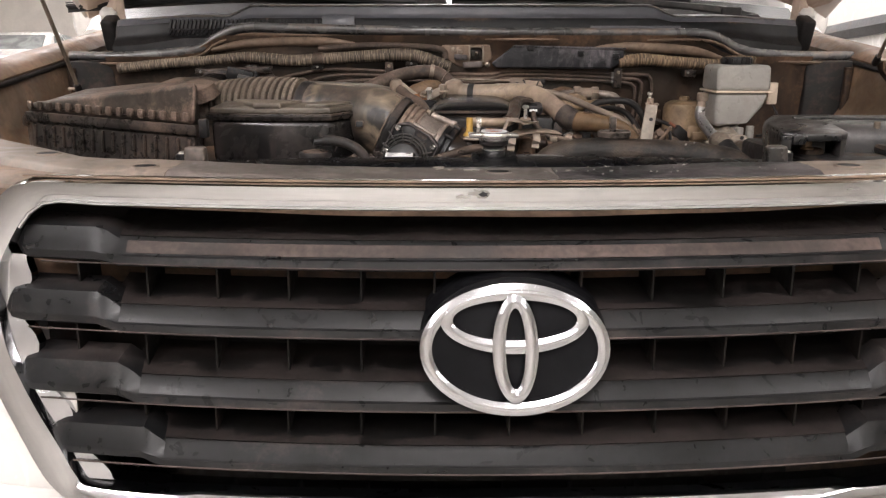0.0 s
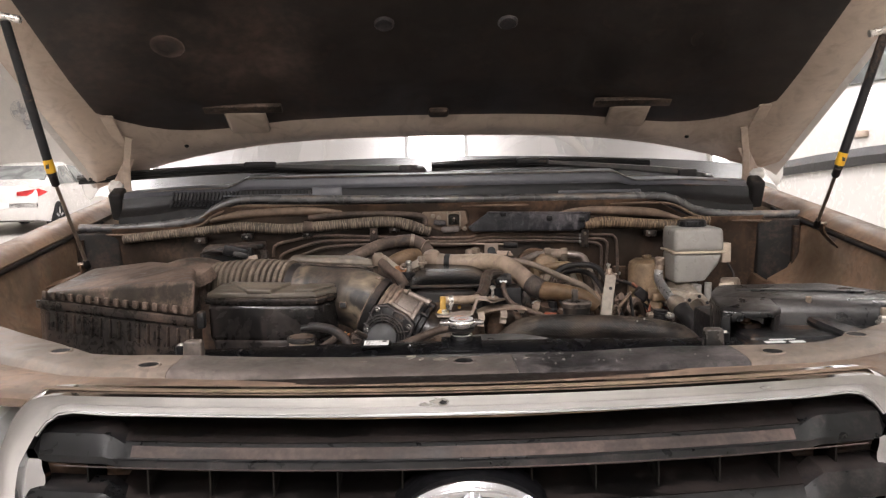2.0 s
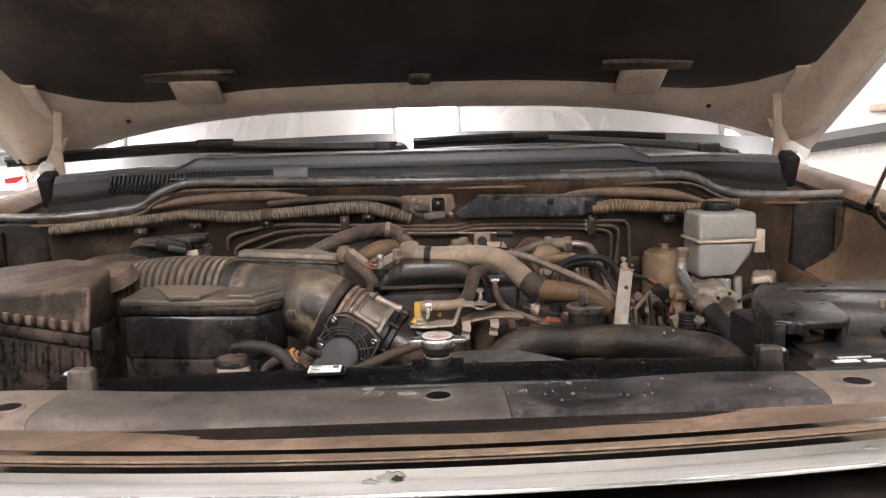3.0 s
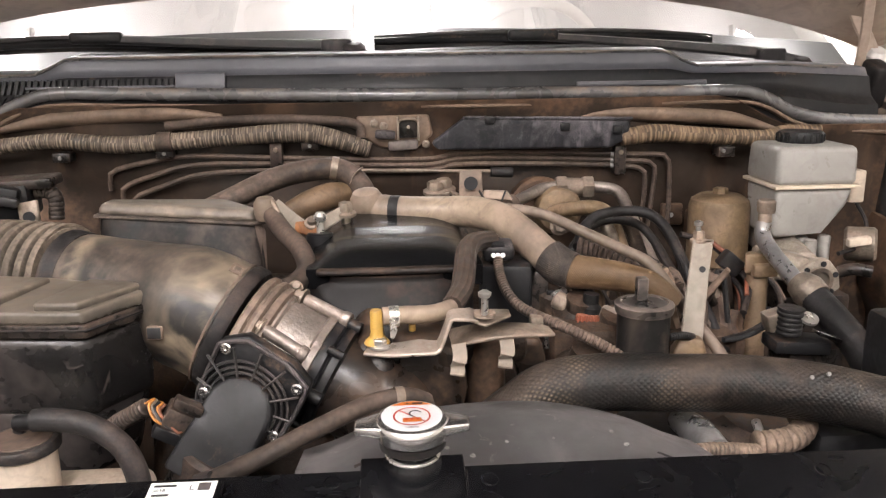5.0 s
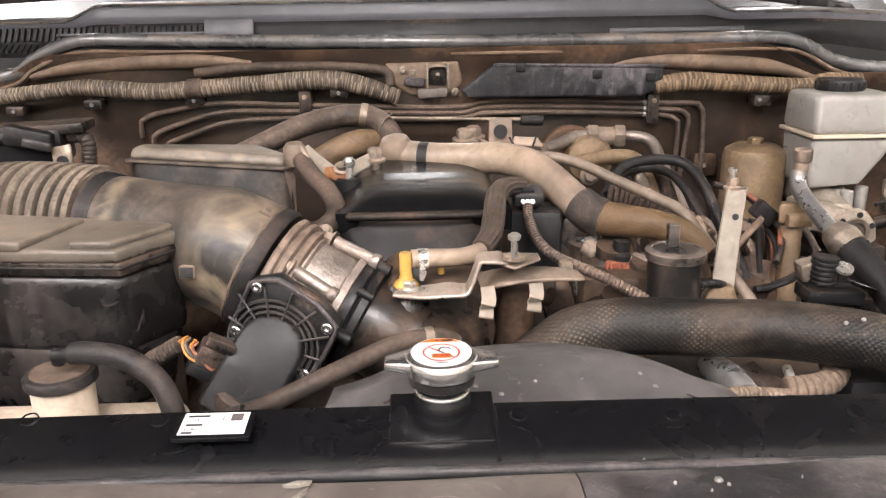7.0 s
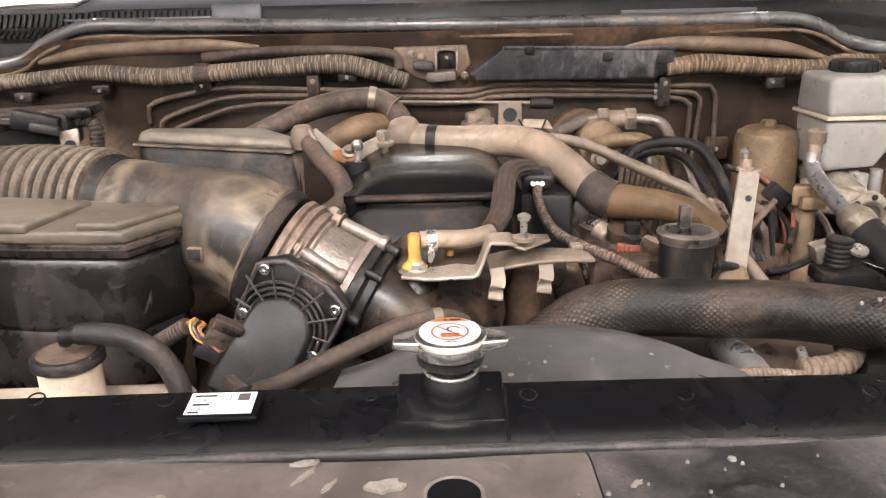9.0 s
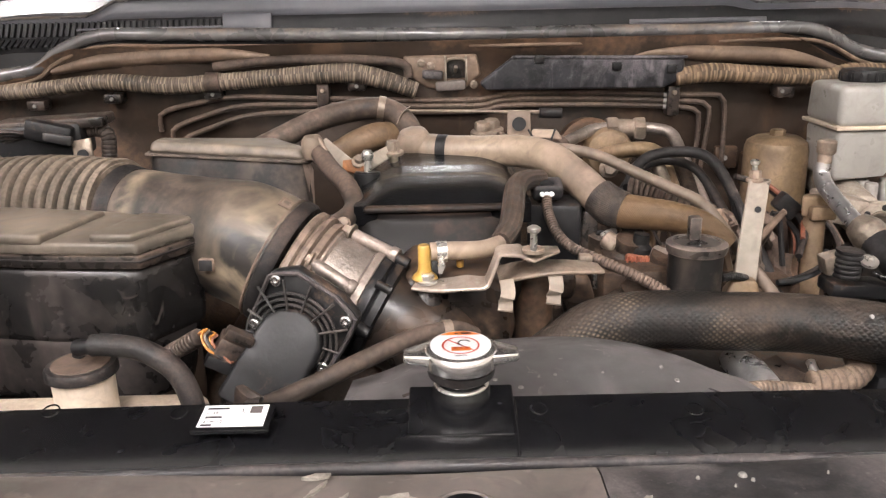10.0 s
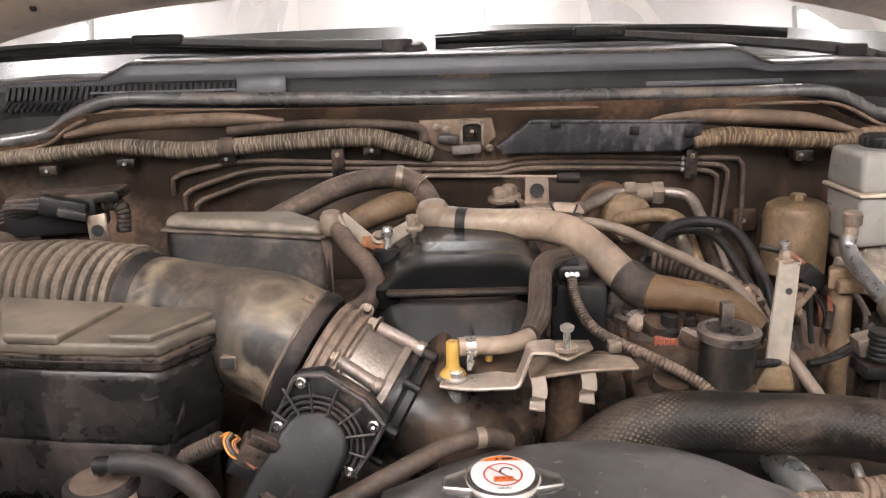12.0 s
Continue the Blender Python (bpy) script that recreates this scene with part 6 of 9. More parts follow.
for k in range(16):
    w = (k + 0.5) / 16
    p = a0.lerp(a1, w)
    part("lid_rib", box(B(), p + V((0, -0.008, 0.012)), (0.010, 0.006, 0.013), rot=(0, 4, -28), bev=0.0025), PLASTIC_TAN, airbox)
    part("base_rib", box(B(), p + V((0, 0.0005, -0.034)), (0.005, 0.008, 0.032), rot=(0, 4, -28), bev=0.002), PLASTIC, airbox)
part("snap_clip", box(B(), (-0.3778, 0.1120, 1.2148), (0.012, 0.014, 0.026), bev=0.003), PLASTIC_CLEAN, airbox)
HZ = 1.268
part("outlet_dome", lathe(B(), (-0.478, 0.43, HZ - 0.11), (0, 0, 1), [(0.075, 0), (0.074, 0.06), (0.068, 0.085), (0.052, 0.102), (0.03, 0.109), (0.001, 0.11)], 32), PLASTIC_TAN, airbox, "rounded outlet dome")
part("lid_hump", lathe(B(), (-0.4712, 0.3600, 1.2522), (-0.2, -0.2, 1), [(0.05, -0.02), (0.045, 0.0), (0.03, 0.008), (0.001, 0.01)], 24), PLASTIC_TAN, airbox)

reson = thing("resonator_box", (-0.27, 0.2, 0.6), "black air resonator box with a dusty stepped lid", "air box")
R_T = [(-0.4082, 0.2653, 1.2310), (-0.3041, 0.2427, 1.2310), (-0.2224, 0.2316, 1.2320), (-0.1867, 0.2846, 1.2330), (-0.1987, 0.2942, 1.2335), (-0.2839, 0.3282, 1.2340), (-0.3819, 0.3462, 1.2340)]
R_T = [(-0.412, 0.265, 1.230), *R_T[1:6], (-0.405, 0.345, 1.234)]
def off_z(ring, dz, grow=0.0, cx=-0.30, cy=0.285):
    return [(cx + (x - cx) * (1 + grow), cy + (y - cy) * (1 + grow), z + dz) for x, y, z in ring]


part("lid", hexa(B(), off_z(R_T, -0.010), off_z(R_T, 0.0, -0.02), 0.003, 3), LIDDUST, reson, "dusty stepped lid")
for plan in (((-0.3395, 0.2482, 1.2330), (-0.2973, 0.2413, 1.2330), (-0.2751, 0.3127, 1.2330), (-0.3879, 0.3392, 1.2330)), ((-0.2609, 0.2406, 1.2330), (-0.2276, 0.2374, 1.2330), (-0.1954, 0.2854, 1.2330), (-0.2029, 0.2930, 1.2330), (-0.2419, 0.3057, 1.2330))):
    part("lid_plateau", hexa(B(), [(x, y, 1.229) for x, y, z in plan], [(x, y, 1.2375) for x, y, z in plan], 0.0028, 3), LIDDUST, reson, "raised dusty field of the lid")
part("seam", hexa(B(), off_z(R_T, -0.020, 0.02), off_z(R_T, -0.0095, 0.02), 0.002, 2), PLASTIC, reson)
part("seam", hexa(B(), off_z(R_T, -0.015, 0.028), off_z(R_T, -0.0125, 0.028), 0.0008, 1), RUBBER, reson)
mid = off_z(R_T, -0.085, -0.02)
lowr = off_z(R_T, -0.14, -0.16)
b = hexa(B(), mid, off_z(R_T, -0.019, -0.01), 0.010, 3)
part("body", b, SCUFFED, reson, "black moulded body with pale scuffs")
part("lower_body", hexa(B(), lowr, off_z(R_T, -0.075, -0.03), 0.012, 3), SCUFFED, reson)
part("mount_leg", box(B(), (-0.30, 0.285, 0.84), (0.08, 0.06, 0.52), bev=0.01), PLASTIC, reson)

duct = thing("intake_duct", (-0.25, 0.36, 1.1), "dust-coated black intake duct with bellows", "air duct")
T0, T1 = V((-0.1309, 0.3050, 1.1919)), V((-0.0386, 0.2850, 1.1446))
ax = (T1 - T0).normalized()
DUCT = [(-0.2800, 0.3660, 1.2198), (-0.2444, 0.3520, 1.2169), (-0.2011, 0.3350, 1.2108), T0 - ax * 0.03, T0 + ax * 0.004]
part("duct", tube(B(), DUCT, [0.042, 0.043, 0.047, 0.052, 0.0525], n=32, seg=12), DUCTSKIN, duct, "smooth dust-streaked elbow")
part("bellows", tube(B(), [(-0.5139, 0.4400, 1.1951), (-0.4322, 0.4150, 1.2121), (-0.3562, 0.3900, 1.2209), (-0.2823, 0.3670, 1.2201)], 0.0445, n=32, rib=(0.0118, 0.005)), BELLOWS, duct, "ribbed rubber bellows")
part("duct_lip", tube(B(), [(-0.2847, 0.3680, 1.2199), (-0.2800, 0.3660, 1.2198)], 0.0465, n=32, seg=4, smooth=False), BELLOWS, duct)
part("duct_rim", lathe(B(), T0 - ax * 0.009, ax, [(0.0515, 0), (0.0542, 0.0008), (0.0538, 0.0022), (0.0515, 0.003)], 40), CLAMP, duct, "tan dust line at the duct's end")
part("duct_collar", tube(B(), [(-0.2800, 0.3660, 1.2198), (-0.2664, 0.3610, 1.2187)], [0.0448, 0.0432], n=32, seg=4, smooth=False), RUBBER, duct, "dark collar after the bellows")
pad_m = Matrix.Translation((-0.1215, 0.2917, 1.2442)) @ V((0.402, -0.322, 0.858)).to_track_quat("Z", "Y").to_matrix().to_4x4() @ Matrix.Rotation(0.5, 4, "Z")
t = box(B(), (0, 0, 0), (0.012, 0.011, 0.003), bev=0.0006)
t.transform(pad_m)
pad = part("duct_pad", t, CLAMP, duct)
t = box(B(), (0, 0, 0.0012), (0.0075, 0.007, 0.001), bev=0.0003)
t.transform(pad_m)
part("pad_hollow", t, DUCTSKIN, pad)
lug_m = Matrix.Translation((-0.1814, 0.2647, 1.204)) @ V((-0.1, -0.95, 0.1)).to_track_quat("Z", "Y").to_matrix().to_4x4()
t = box(B(), (0, 0, 0.001), (0.0125, 0.0105, 0.008), bev=0.0015)
t.transform(lug_m)
lug = part("duct_lug", t, CLAMP, duct, "tan-edged square lug")
t = box(B(), (0, 0, 0.005), (0.0105, 0.0085, 0.001), bev=0.0003)
t.transform(lug_m)
part("lug_hole", t, INK, lug)
part("duct_root", tube(B(), [(-0.5111, 0.4400, 1.1955), (-0.62, 0.50, 1.20)], 0.05, n=20, smooth=False), PLASTIC_TAN, duct)

# ---- throttle body ----
thr = thing("throttle_body", (-0.08, 0.26, 1.05), "cast throttle body with a black ribbed motor cover", "throttle body")
L = (T1 - T0).length


def up_dir(d):
    v = V((0, -0.35, 1))
    return (v - d * d.dot(v)).normalized()


part("rubber_cuff", lathe(B(), T0 - ax * 0.006, ax, [(0.0525, 0), (0.0548, 0.002), (0.0548, 0.010), (0.0525, 0.013)], 36), RUBBER, thr, "black rubber cuff")
b = lathe(B(), T0 + ax * 0.010, ax, [(0.050, 0), (0.0525, 0.002), (0.0525, 0.006), (0.050, 0.008), (0.0525, 0.011), (0.0525, 0.014), (0.049, 0.016), (0.0505, 0.019), (0.0505, 0.022), (0.047, 0.024)], 36)
part("hose_clamp", b, CLAMP, thr, "dusty hose clamp")
part("casting", lathe(B(), T0 + ax * 0.03, ax, [(0.047, 0), (0.047, 0.006), (0.0445, 0.008), (0.0445, 0.68 * L - 0.034), (0.0485, 0.68 * L - 0.032), (0.0485, 0.68 * L - 0.026), (0.044, 0.68 * L - 0.024)], 48), ALU, thr, "cast aluminium throttle bore")
part("adapter", lathe(B(), T0 + ax * (0.68 * L + 0.003), ax, [(0.046, 0), (0.0475, 0.002), (0.0475, 0.009), (0.045, 0.011), (0.0475, 0.013), (0.0475, 0.019), (0.043, 0.021)], 40), PLASTIC_CLEAN, thr, "black plastic adapter ring")
for k in range(8):
    a = radians(20 + 45 * k)
    o = up_dir(ax) * math.cos(a) + ax.cross(up_dir(ax)) * math.sin(a)
    c = T0 + ax * (0.68 * L + 0.010) + o * 0.0485
    part("adapter_ear", rod(B(), c, c + ax * 0.014, 0.0055 if k % 2 else 0.0035, n=12), PLASTIC_CLEAN, thr)
up = (V((0, -0.35, 1)) - ax * ax.dot(V((0, -0.35, 1)))).normalized()
for c0, c1 in (((-0.0700, 0.3020, 1.2147), (-0.0363, 0.2880, 1.2005)), ((-0.0992, 0.2615, 1.2044), (-0.0687, 0.2535, 1.1852)), ((-0.1216, 0.2520, 1.1729), (-0.0893, 0.2450, 1.1500))):
    c0, c1 = V(c0), V(c1)
    part("bolt_boss", rod(B(), c0, c1, 0.0052, n=18), ALU, thr)
    part("boss_end", lathe(B(), c1 - (c1 - c0).normalized() * 0.004, c1 - c0, [(0.0060, 0), (0.0066, 0.001), (0.0066, 0.006), (0.006, 0.007)], 18), ALU, thr)
    part("boss_bolt", bolt_head(B(), c0 - (c1 - c0).normalized() * 0.002, c0 - c1, 0.0055, 0.006), STEEL_DUST, thr)
part("stub", tube(B(), [T1 - ax * 0.03, T1 + ax * 0.03, T1 + ax * 0.05 + V((0.0, 0.02, -0.02))], 0.041, n=24), ENGINE_TAN, thr)

# motor cover: ribbed plate, studs and a smooth housing
MC = [(-0.1270, 0.2290, 1.2077), (-0.1070, 0.2275, 1.2107), (-0.0737, 0.2160, 1.1921), (-0.0610, 0.2120, 1.1760), (-0.0697, 0.2130, 1.1573), (-0.0843, 0.2170, 1.1334), (-0.0967, 0.2200, 1.1324), (-0.1123, 0.2240, 1.1470), (-0.1436, 0.2310, 1.1552), (-0.1445, 0.2310, 1.1728), (-0.1360, 0.2300, 1.1888)]
nrm = (V(MC[2]) - V(MC[0])).cross(V(MC[5]) - V(MC[0])).normalized()
nrm = nrm if nrm.y < 0 else -nrm
cover = part("motor_cover", hexa(B(), [V(p) - nrm * 0.014 for p in MC], [V(p) - nrm * 0.003 for p in MC], 0.002, 2), PLASTIC_CLEAN, thr, "black ribbed motor cover")
edge_path = [V(p).lerp(V(MC[7]), 0.03) for p in MC]
part("cover_edge", tube(B(), edge_path + edge_path[:1], 0.0018, n=6, seg=2, smooth=False), PLASTIC_GREY, cover)
HC = V((-0.1128, 0.2220, 1.1581))
e1 = (V((-0.0720, 0.2135, 1.1604)) - HC).normalized()
e2 = nrm.cross(e1).normalized()
e2 = e2 if e2.z > 0 else -e2
for r in (0.0265, 0.031, 0.0355):
    pts = [HC + e1 * r * math.cos(a) + e2 * r * math.sin(a) - nrm * 0.001 for a in [radians(-50 + 225 * k / 20) for k in range(21)]]
    part("cover_rib", tube(B(), pts, 0.0012, n=5, seg=2), SLEEK, cover)
for k in range(9):
    a = radians(-45 + 27 * k)
    dd = e1 * math.cos(a) + e2 * math.sin(a)
    part("cover_rib", tube(B(), [HC + dd * 0.023, HC + dd * (0.046 if 1 < k < 7 else 0.039)], 0.0011, n=5, seg=2, smooth=False), SLEEK, cover)
for s in ((-0.1212, 0.2285, 1.2023), (-0.1407, 0.2305, 1.1674), (-0.0695, 0.2130, 1.1745), (-0.0893, 0.2175, 1.1361)):
    g = lathe(B(), V(s) - nrm * 0.002, nrm, [(0.0045, 0), (0.0045, 0.004), (0.0035, 0.005), (0.0016, 0.005), (0.0014, 0.003), (0.0005, 0.003)], 18)
    part("rivet", g, NICKEL, cover, "bright tubular rivet")
H1 = V((-0.1369, 0.2050, 1.1223))
hx = (H1 - HC).normalized()
hs = hx.cross(nrm).normalized()
ring = []
for k in range(13):
    a = -math.pi / 2 + math.pi * k / 12
    ring.append(HC + hs * 0.0255 * math.sin(a) - hx * 0.0255 * math.cos(a))
ring += [HC + hx * 0.06 + hs * 0.026, HC + hx * 0.06 - hs * 0.030]
part("motor_housing", hexa(B(), [p - nrm * 0.02 for p in ring], [p + nrm * 0.008 for p in ring], 0.004, 3), PLASTIC_CLEAN, thr, "smooth black motor housing")
part("motor_barrel", rod(B(), HC + hx * 0.045 - nrm * 0.01, HC + hx * 0.11 - nrm * 0.03, 0.024, n=24), PLASTIC, thr)
plug = part("connector", box(B(), (-0.1573, 0.2220, 1.1495), (0.026, 0.022, 0.020), rot=(0, 32, 10), bev=0.002), PLASTIC, thr, "black wiring plug")
part("connector_lock", box(B(), (-0.1659, 0.2140, 1.1443), (0.020, 0.016, 0.010), rot=(0, 32, 10), bev=0.002), PLASTIC_CLEAN, plug)
part("connector_lock", box(B(), (-0.1488, 0.2150, 1.1638), (0.022, 0.012, 0.008), rot=(0, 32, 10), bev=0.002), PLASTIC, plug)
for k, m_ in enumerate((ORANGE, TAN, INK, ORANGE, RUSTRED)):
    o = V((0.0018 * k, 0.001 * (k % 2), -0.0012 * k))
    part("wire", tube(B(), [V((-0.1619, 0.2120, 1.1497)) + o, V((-0.1719, 0.2100, 1.1555)) + o * 2, V((-0.1772, 0.2150, 1.1648)) + o, V((-0.1747, 0.2220, 1.1671)) + o, V((-0.1828, 0.2250, 1.1620)), V((-0.2001, 0.2350, 1.1474))], 0.0011, n=5, seg=5), m_, thr)
part("conduit", tube(B(), [(-0.1814, 0.2240, 1.1605), (-0.1939, 0.2300, 1.1518), (-0.2155, 0.2450, 1.1353), (-0.2370, 0.2600, 1.1100)], 0.0062, n=12, rib=(0.004, 0.0009)), RUBBER_DUST, thr, "ribbed wiring conduit")

# coolant hose in front of the throttle
hose = thing("coolant_hose", (-0.0504, 0.1600, 1.1700), "thin dusty coolant hose behind the radiator", "hose")
part("hose", tube(B(), [(0.0238, 0.2000, 1.1665), (0.0095, 0.1900, 1.1757), (-0.0164, 0.1800, 1.1758), (-0.0505, 0.1600, 1.1692), (-0.0793, 0.1450, 1.1610), (-0.1053, 0.1250, 1.1578), (-0.1161, 0.1100, 1.1597)], 0.0064, n=14), RUBBER_DUST, hose)

part("spring_clamp", tube(B(), [(0.0066, 0.1890, 1.1763), (0.0006, 0.1870, 1.1769)], 0.0072, n=16, smooth=False), STEEL_DUST, hose)
part("hose_end", lathe(B(), (-0.1157, 0.1110, 1.1595), (-1, 0.1, -0.35), [(0.0066, -0.006), (0.0072, -0.004), (0.0072, 0.004)], 16), RUBBER, hose)

# ---- coolant bottle ----
bottle = thing("coolant_bottle", (-0.2384, 0.1400, 1.1252), "cream plastic overflow bottle with a black cap", "bottle")
BC = V((-0.2346, 0.1450, 1.1749))
part("neck", lathe(B(), BC - V((0, 0, 0.05)), (0, 0, 1), [(0.0195, 0), (0.0195, 0.044), (0.017, 0.046)], 30), CREAM, bottle)
hump = hexa(B(), [(-0.36, 0.10, 1.02), (-0.16, 0.10, 1.02), (-0.16, 0.19, 1.02), (-0.36, 0.19, 1.02)], [(-0.34, 0.105, 1.137), (-0.165, 0.105, 1.137), (-0.165, 0.185, 1.137), (-0.34, 0.185, 1.137)], 0.01, 3)
part("body", hump, CREAM, bottle)
cb = part("cap", lathe(B(), BC - V((0, 0, 0.0045)), (0, 0, 1), [(0.021, 0), (0.0228, 0.001), (0.0228, 0.0058), (0.0215, 0.0075), (0.016, 0.008), (0.001, 0.0083)], 34), RUBBER, bottle, "black cap")
part("cap_dust", lathe(B(), BC + V((0, 0, 0.0025)), (0, 0, 1), [(0.0185, 0), (0.018, 0.0016), (0.001, 0.0022)], 30), RUBBER_DUST, cb, "dust caked on the cap")
part("nipple", rod(B(), (-0.2327, 0.1400, 1.1851), (-0.2311, 0.1400, 1.1929), 0.004), RUBBER, cb)
part("overflow_hose", tube(B(), [(-0.2208, 0.1360, 1.1944), (-0.2098, 0.1350, 1.1948), (-0.1893, 0.1350, 1.1906), (-0.1697, 0.1300, 1.1798), (-0.1596, 0.1250, 1.1639), (-0.1554, 0.1200, 1.1418)], 0.0072, n=14), RUBBER, bottle, "black overflow hose")
part("elbow", tube(B(), [(-0.2330, 0.1390, 1.1915), (-0.2133, 0.1350, 1.1946)], 0.0052, n=12, smooth=False), PLASTIC_CLEAN, bottle)

# ---- plenum box behind the duct ----
plenum = thing("plenum_box", (-0.2, 0.55, 1.0), "rounded black plenum box, dusty on top", "air box")
PT = [(-0.3180, 0.540, 1.2535), (-0.1480, 0.532, 1.2420), (-0.1375, 0.548, 1.2400), (-0.1850, 0.592, 1.2473), (-0.3203, 0.580, 1.2510)]
PB = [(-0.306, 0.498, 1.135), (-0.138, 0.502, 1.130), (-0.132, 0.53, 1.13), (-0.180, 0.585, 1.135), (-0.318, 0.565, 1.14)]
part("body", hexa(B(), PB, [(x, y, z - 0.004) for x, y, z in PT], 0.017, 6), PLENUM, plenum, "black moulded body")
PTS = [(-0.2 + (x + 0.2) * 1.012, 0.55 + (y - 0.55) * 1.03, z) for x, y, z in PT]
part("seam_rim", hexa(B(), [(x, y - 0.004, z - 0.0125) for x, y, z in PTS], [(x, y - 0.003, z - 0.009) for x, y, z in PTS], 0.0014, 2), PLENUM, plenum, "moulded seam")
part("lid", hexa(B(), [(-0.2 + (x + 0.2) * 0.995, 0.55 + (y - 0.55) * 0.98, z - 0.010) for x, y, z in PT], [(-0.2 + (x + 0.2) * 0.955, 0.553 + (y - 0.55) * 0.84, z + 0.003) for x, y, z in PT], 0.006, 4), LIDDUST, plenum, "narrow dusty top")
part("stand", box(B(), (-0.22, 0.56, 1.0), (0.12, 0.08, 0.28), bev=0.01), ALU_DARK, plenum)

# ---- hoses, pipes and fittings round the engine ----
def hose_thing(name, pts, r, material, label, category="hose", n=14, **kw):
    ob = thing(name, pts[0], label, category)
    part(name.split("_")[-1], tube(B(), pts, r, n=n, **kw), material, ob)
    return ob


rear = hose_thing("heater_hose", [(-0.2284, 0.6400, 1.2222), (-0.2004, 0.6600, 1.2334), (-0.1456, 0.6800, 1.2560), (-0.0963, 0.6900, 1.2656), (-0.0605, 0.6900, 1.2641), (-0.0377, 0.6800, 1.2478), (-0.0252, 0.6600, 1.2257)], 0.0142, RUBBER_DUST, "dusty rubber heater hose before the firewall")
part("hose_clamp", tube(B(), [(-0.0732, 0.6900, 1.2673), (-0.0647, 0.6900, 1.2657)], 0.0152, n=18, smooth=False), STEEL_DUST, rear)
part("clip_ears", strip(B(), [(-0.0495, 0.6720, 1.2493), (-0.0426, 0.6720, 1.2619), (-0.0324, 0.6720, 1.2701)], (0, 1, 0), 0.008, 0.0012), STEEL_DUST, rear)
hose_thing("stub_pipe", [(-0.1232, 0.6600, 1.2159), (-0.0992, 0.6600, 1.2275), (-0.0749, 0.6700, 1.2345), (-0.0474, 0.6900, 1.2334)], [0.015, 0.017, 0.017, 0.015], RUSTPIPE, "rusty ochre stub pipe behind the manifold", "pipe")
vent = hose_thing("breather_hose", [(-0.1361, 0.5480, 1.2499), (-0.1264, 0.5300, 1.2385), (-0.1112, 0.5000, 1.2275), (-0.0909, 0.4600, 1.2190), (-0.0819, 0.4300, 1.2058), (-0.0900, 0.4000, 1.1999), (-0.1036, 0.3800, 1.1976), (-0.1163, 0.3600, 1.1958)], 0.0100, RUBBER_DUST, "bent dusty breather hose")
part("elbow", lathe(B(), (-0.1357, 0.5400, 1.2400), (0, -0.1, 1), [(0.011, -0.006), (0.0125, 0.0), (0.0125, 0.012), (0.009, 0.018), (0.001, 0.02)], 18), TAN, vent, "pale dusty elbow")
part("spring_clip", tube(B(), [(-0.1284, 0.5350, 1.2545), (-0.1233, 0.5300, 1.2478), (-0.1188, 0.5250, 1.2424)], 0.003, n=8), STEEL_DUST, vent)
part("hose_bolt", bolt_head(B(), (-0.0864, 0.3700, 1.2048), (0.2, -0.8, 0.6), 0.0045, 0.006), STEEL_DUST, vent)

brace = thing("lifting_bracket", (-0.0773, 0.5200, 1.2237), "dusty steel bracket with two bolts", "bracket")
part("arm", strip(B(), [(-0.1300, 0.5600, 1.2458), (-0.1139, 0.5500, 1.2312), (-0.0922, 0.5300, 1.2157), (-0.0830, 0.5200, 1.2082)], (0.75, 0.25, 0.6), [0.018, 0.022, 0.026, 0.02], 0.004), PALE_STEEL, brace, "pale dusty arm")
part("arm", strip(B(), [(-0.0845, 0.5200, 1.2251), (-0.0703, 0.5300, 1.2309), (-0.0488, 0.5500, 1.2392), (-0.0442, 0.5500, 1.2423)], (-0.35, 0.2, 0.93), [0.020, 0.015, 0.013, 0.016], 0.004), PALE_STEEL, brace, "pale dusty arm")
part("rust_patch", strip(B(), [(-0.1024, 0.5280, 1.2264), (-0.0883, 0.5220, 1.2261), (-0.0808, 0.5150, 1.2186)], (0.3, 0.2, 0.9), [0.012, 0.016, 0.014], 0.003), RUSTED, brace, "orange rust")
part("bolt", bolt_head(B(), (-0.0490, 0.5500, 1.2347), (0, -0.1, 1), 0.008, 0.011), STEEL_DUST, brace)
part("bolt_shank", rod(B(), (-0.0489, 0.5520, 1.2098), (-0.0483, 0.5500, 1.2347), 0.005), STEEL_DUST, brace)
part("stud", rod(B(), (-0.0753, 0.5150, 1.2197), (-0.0745, 0.5150, 1.2340), 0.004), STEEL, brace)
part("stud_ball", lathe(B(), (-0.0745, 0.5150, 1.2333), (0, 0, 1), [(0.003, 0), (0.0065, 0.004), (0.007, 0.008), (0.004, 0.012)], 16), STEEL, brace)
part("washer", lathe(B(), (-0.0835, 0.5250, 1.2303), (0, -0.6, 0.8), [(0.009, 0), (0.009, 0.003), (0.006, 0.004), (0.005, 0.008)], 16), STEEL_DUST, brace)
part("post", rod(B(), (-0.0766, 0.5100, 1.1756), (-0.0751, 0.5150, 1.2222), 0.015, n=20), PLASTIC_CLEAN, brace, "black post")

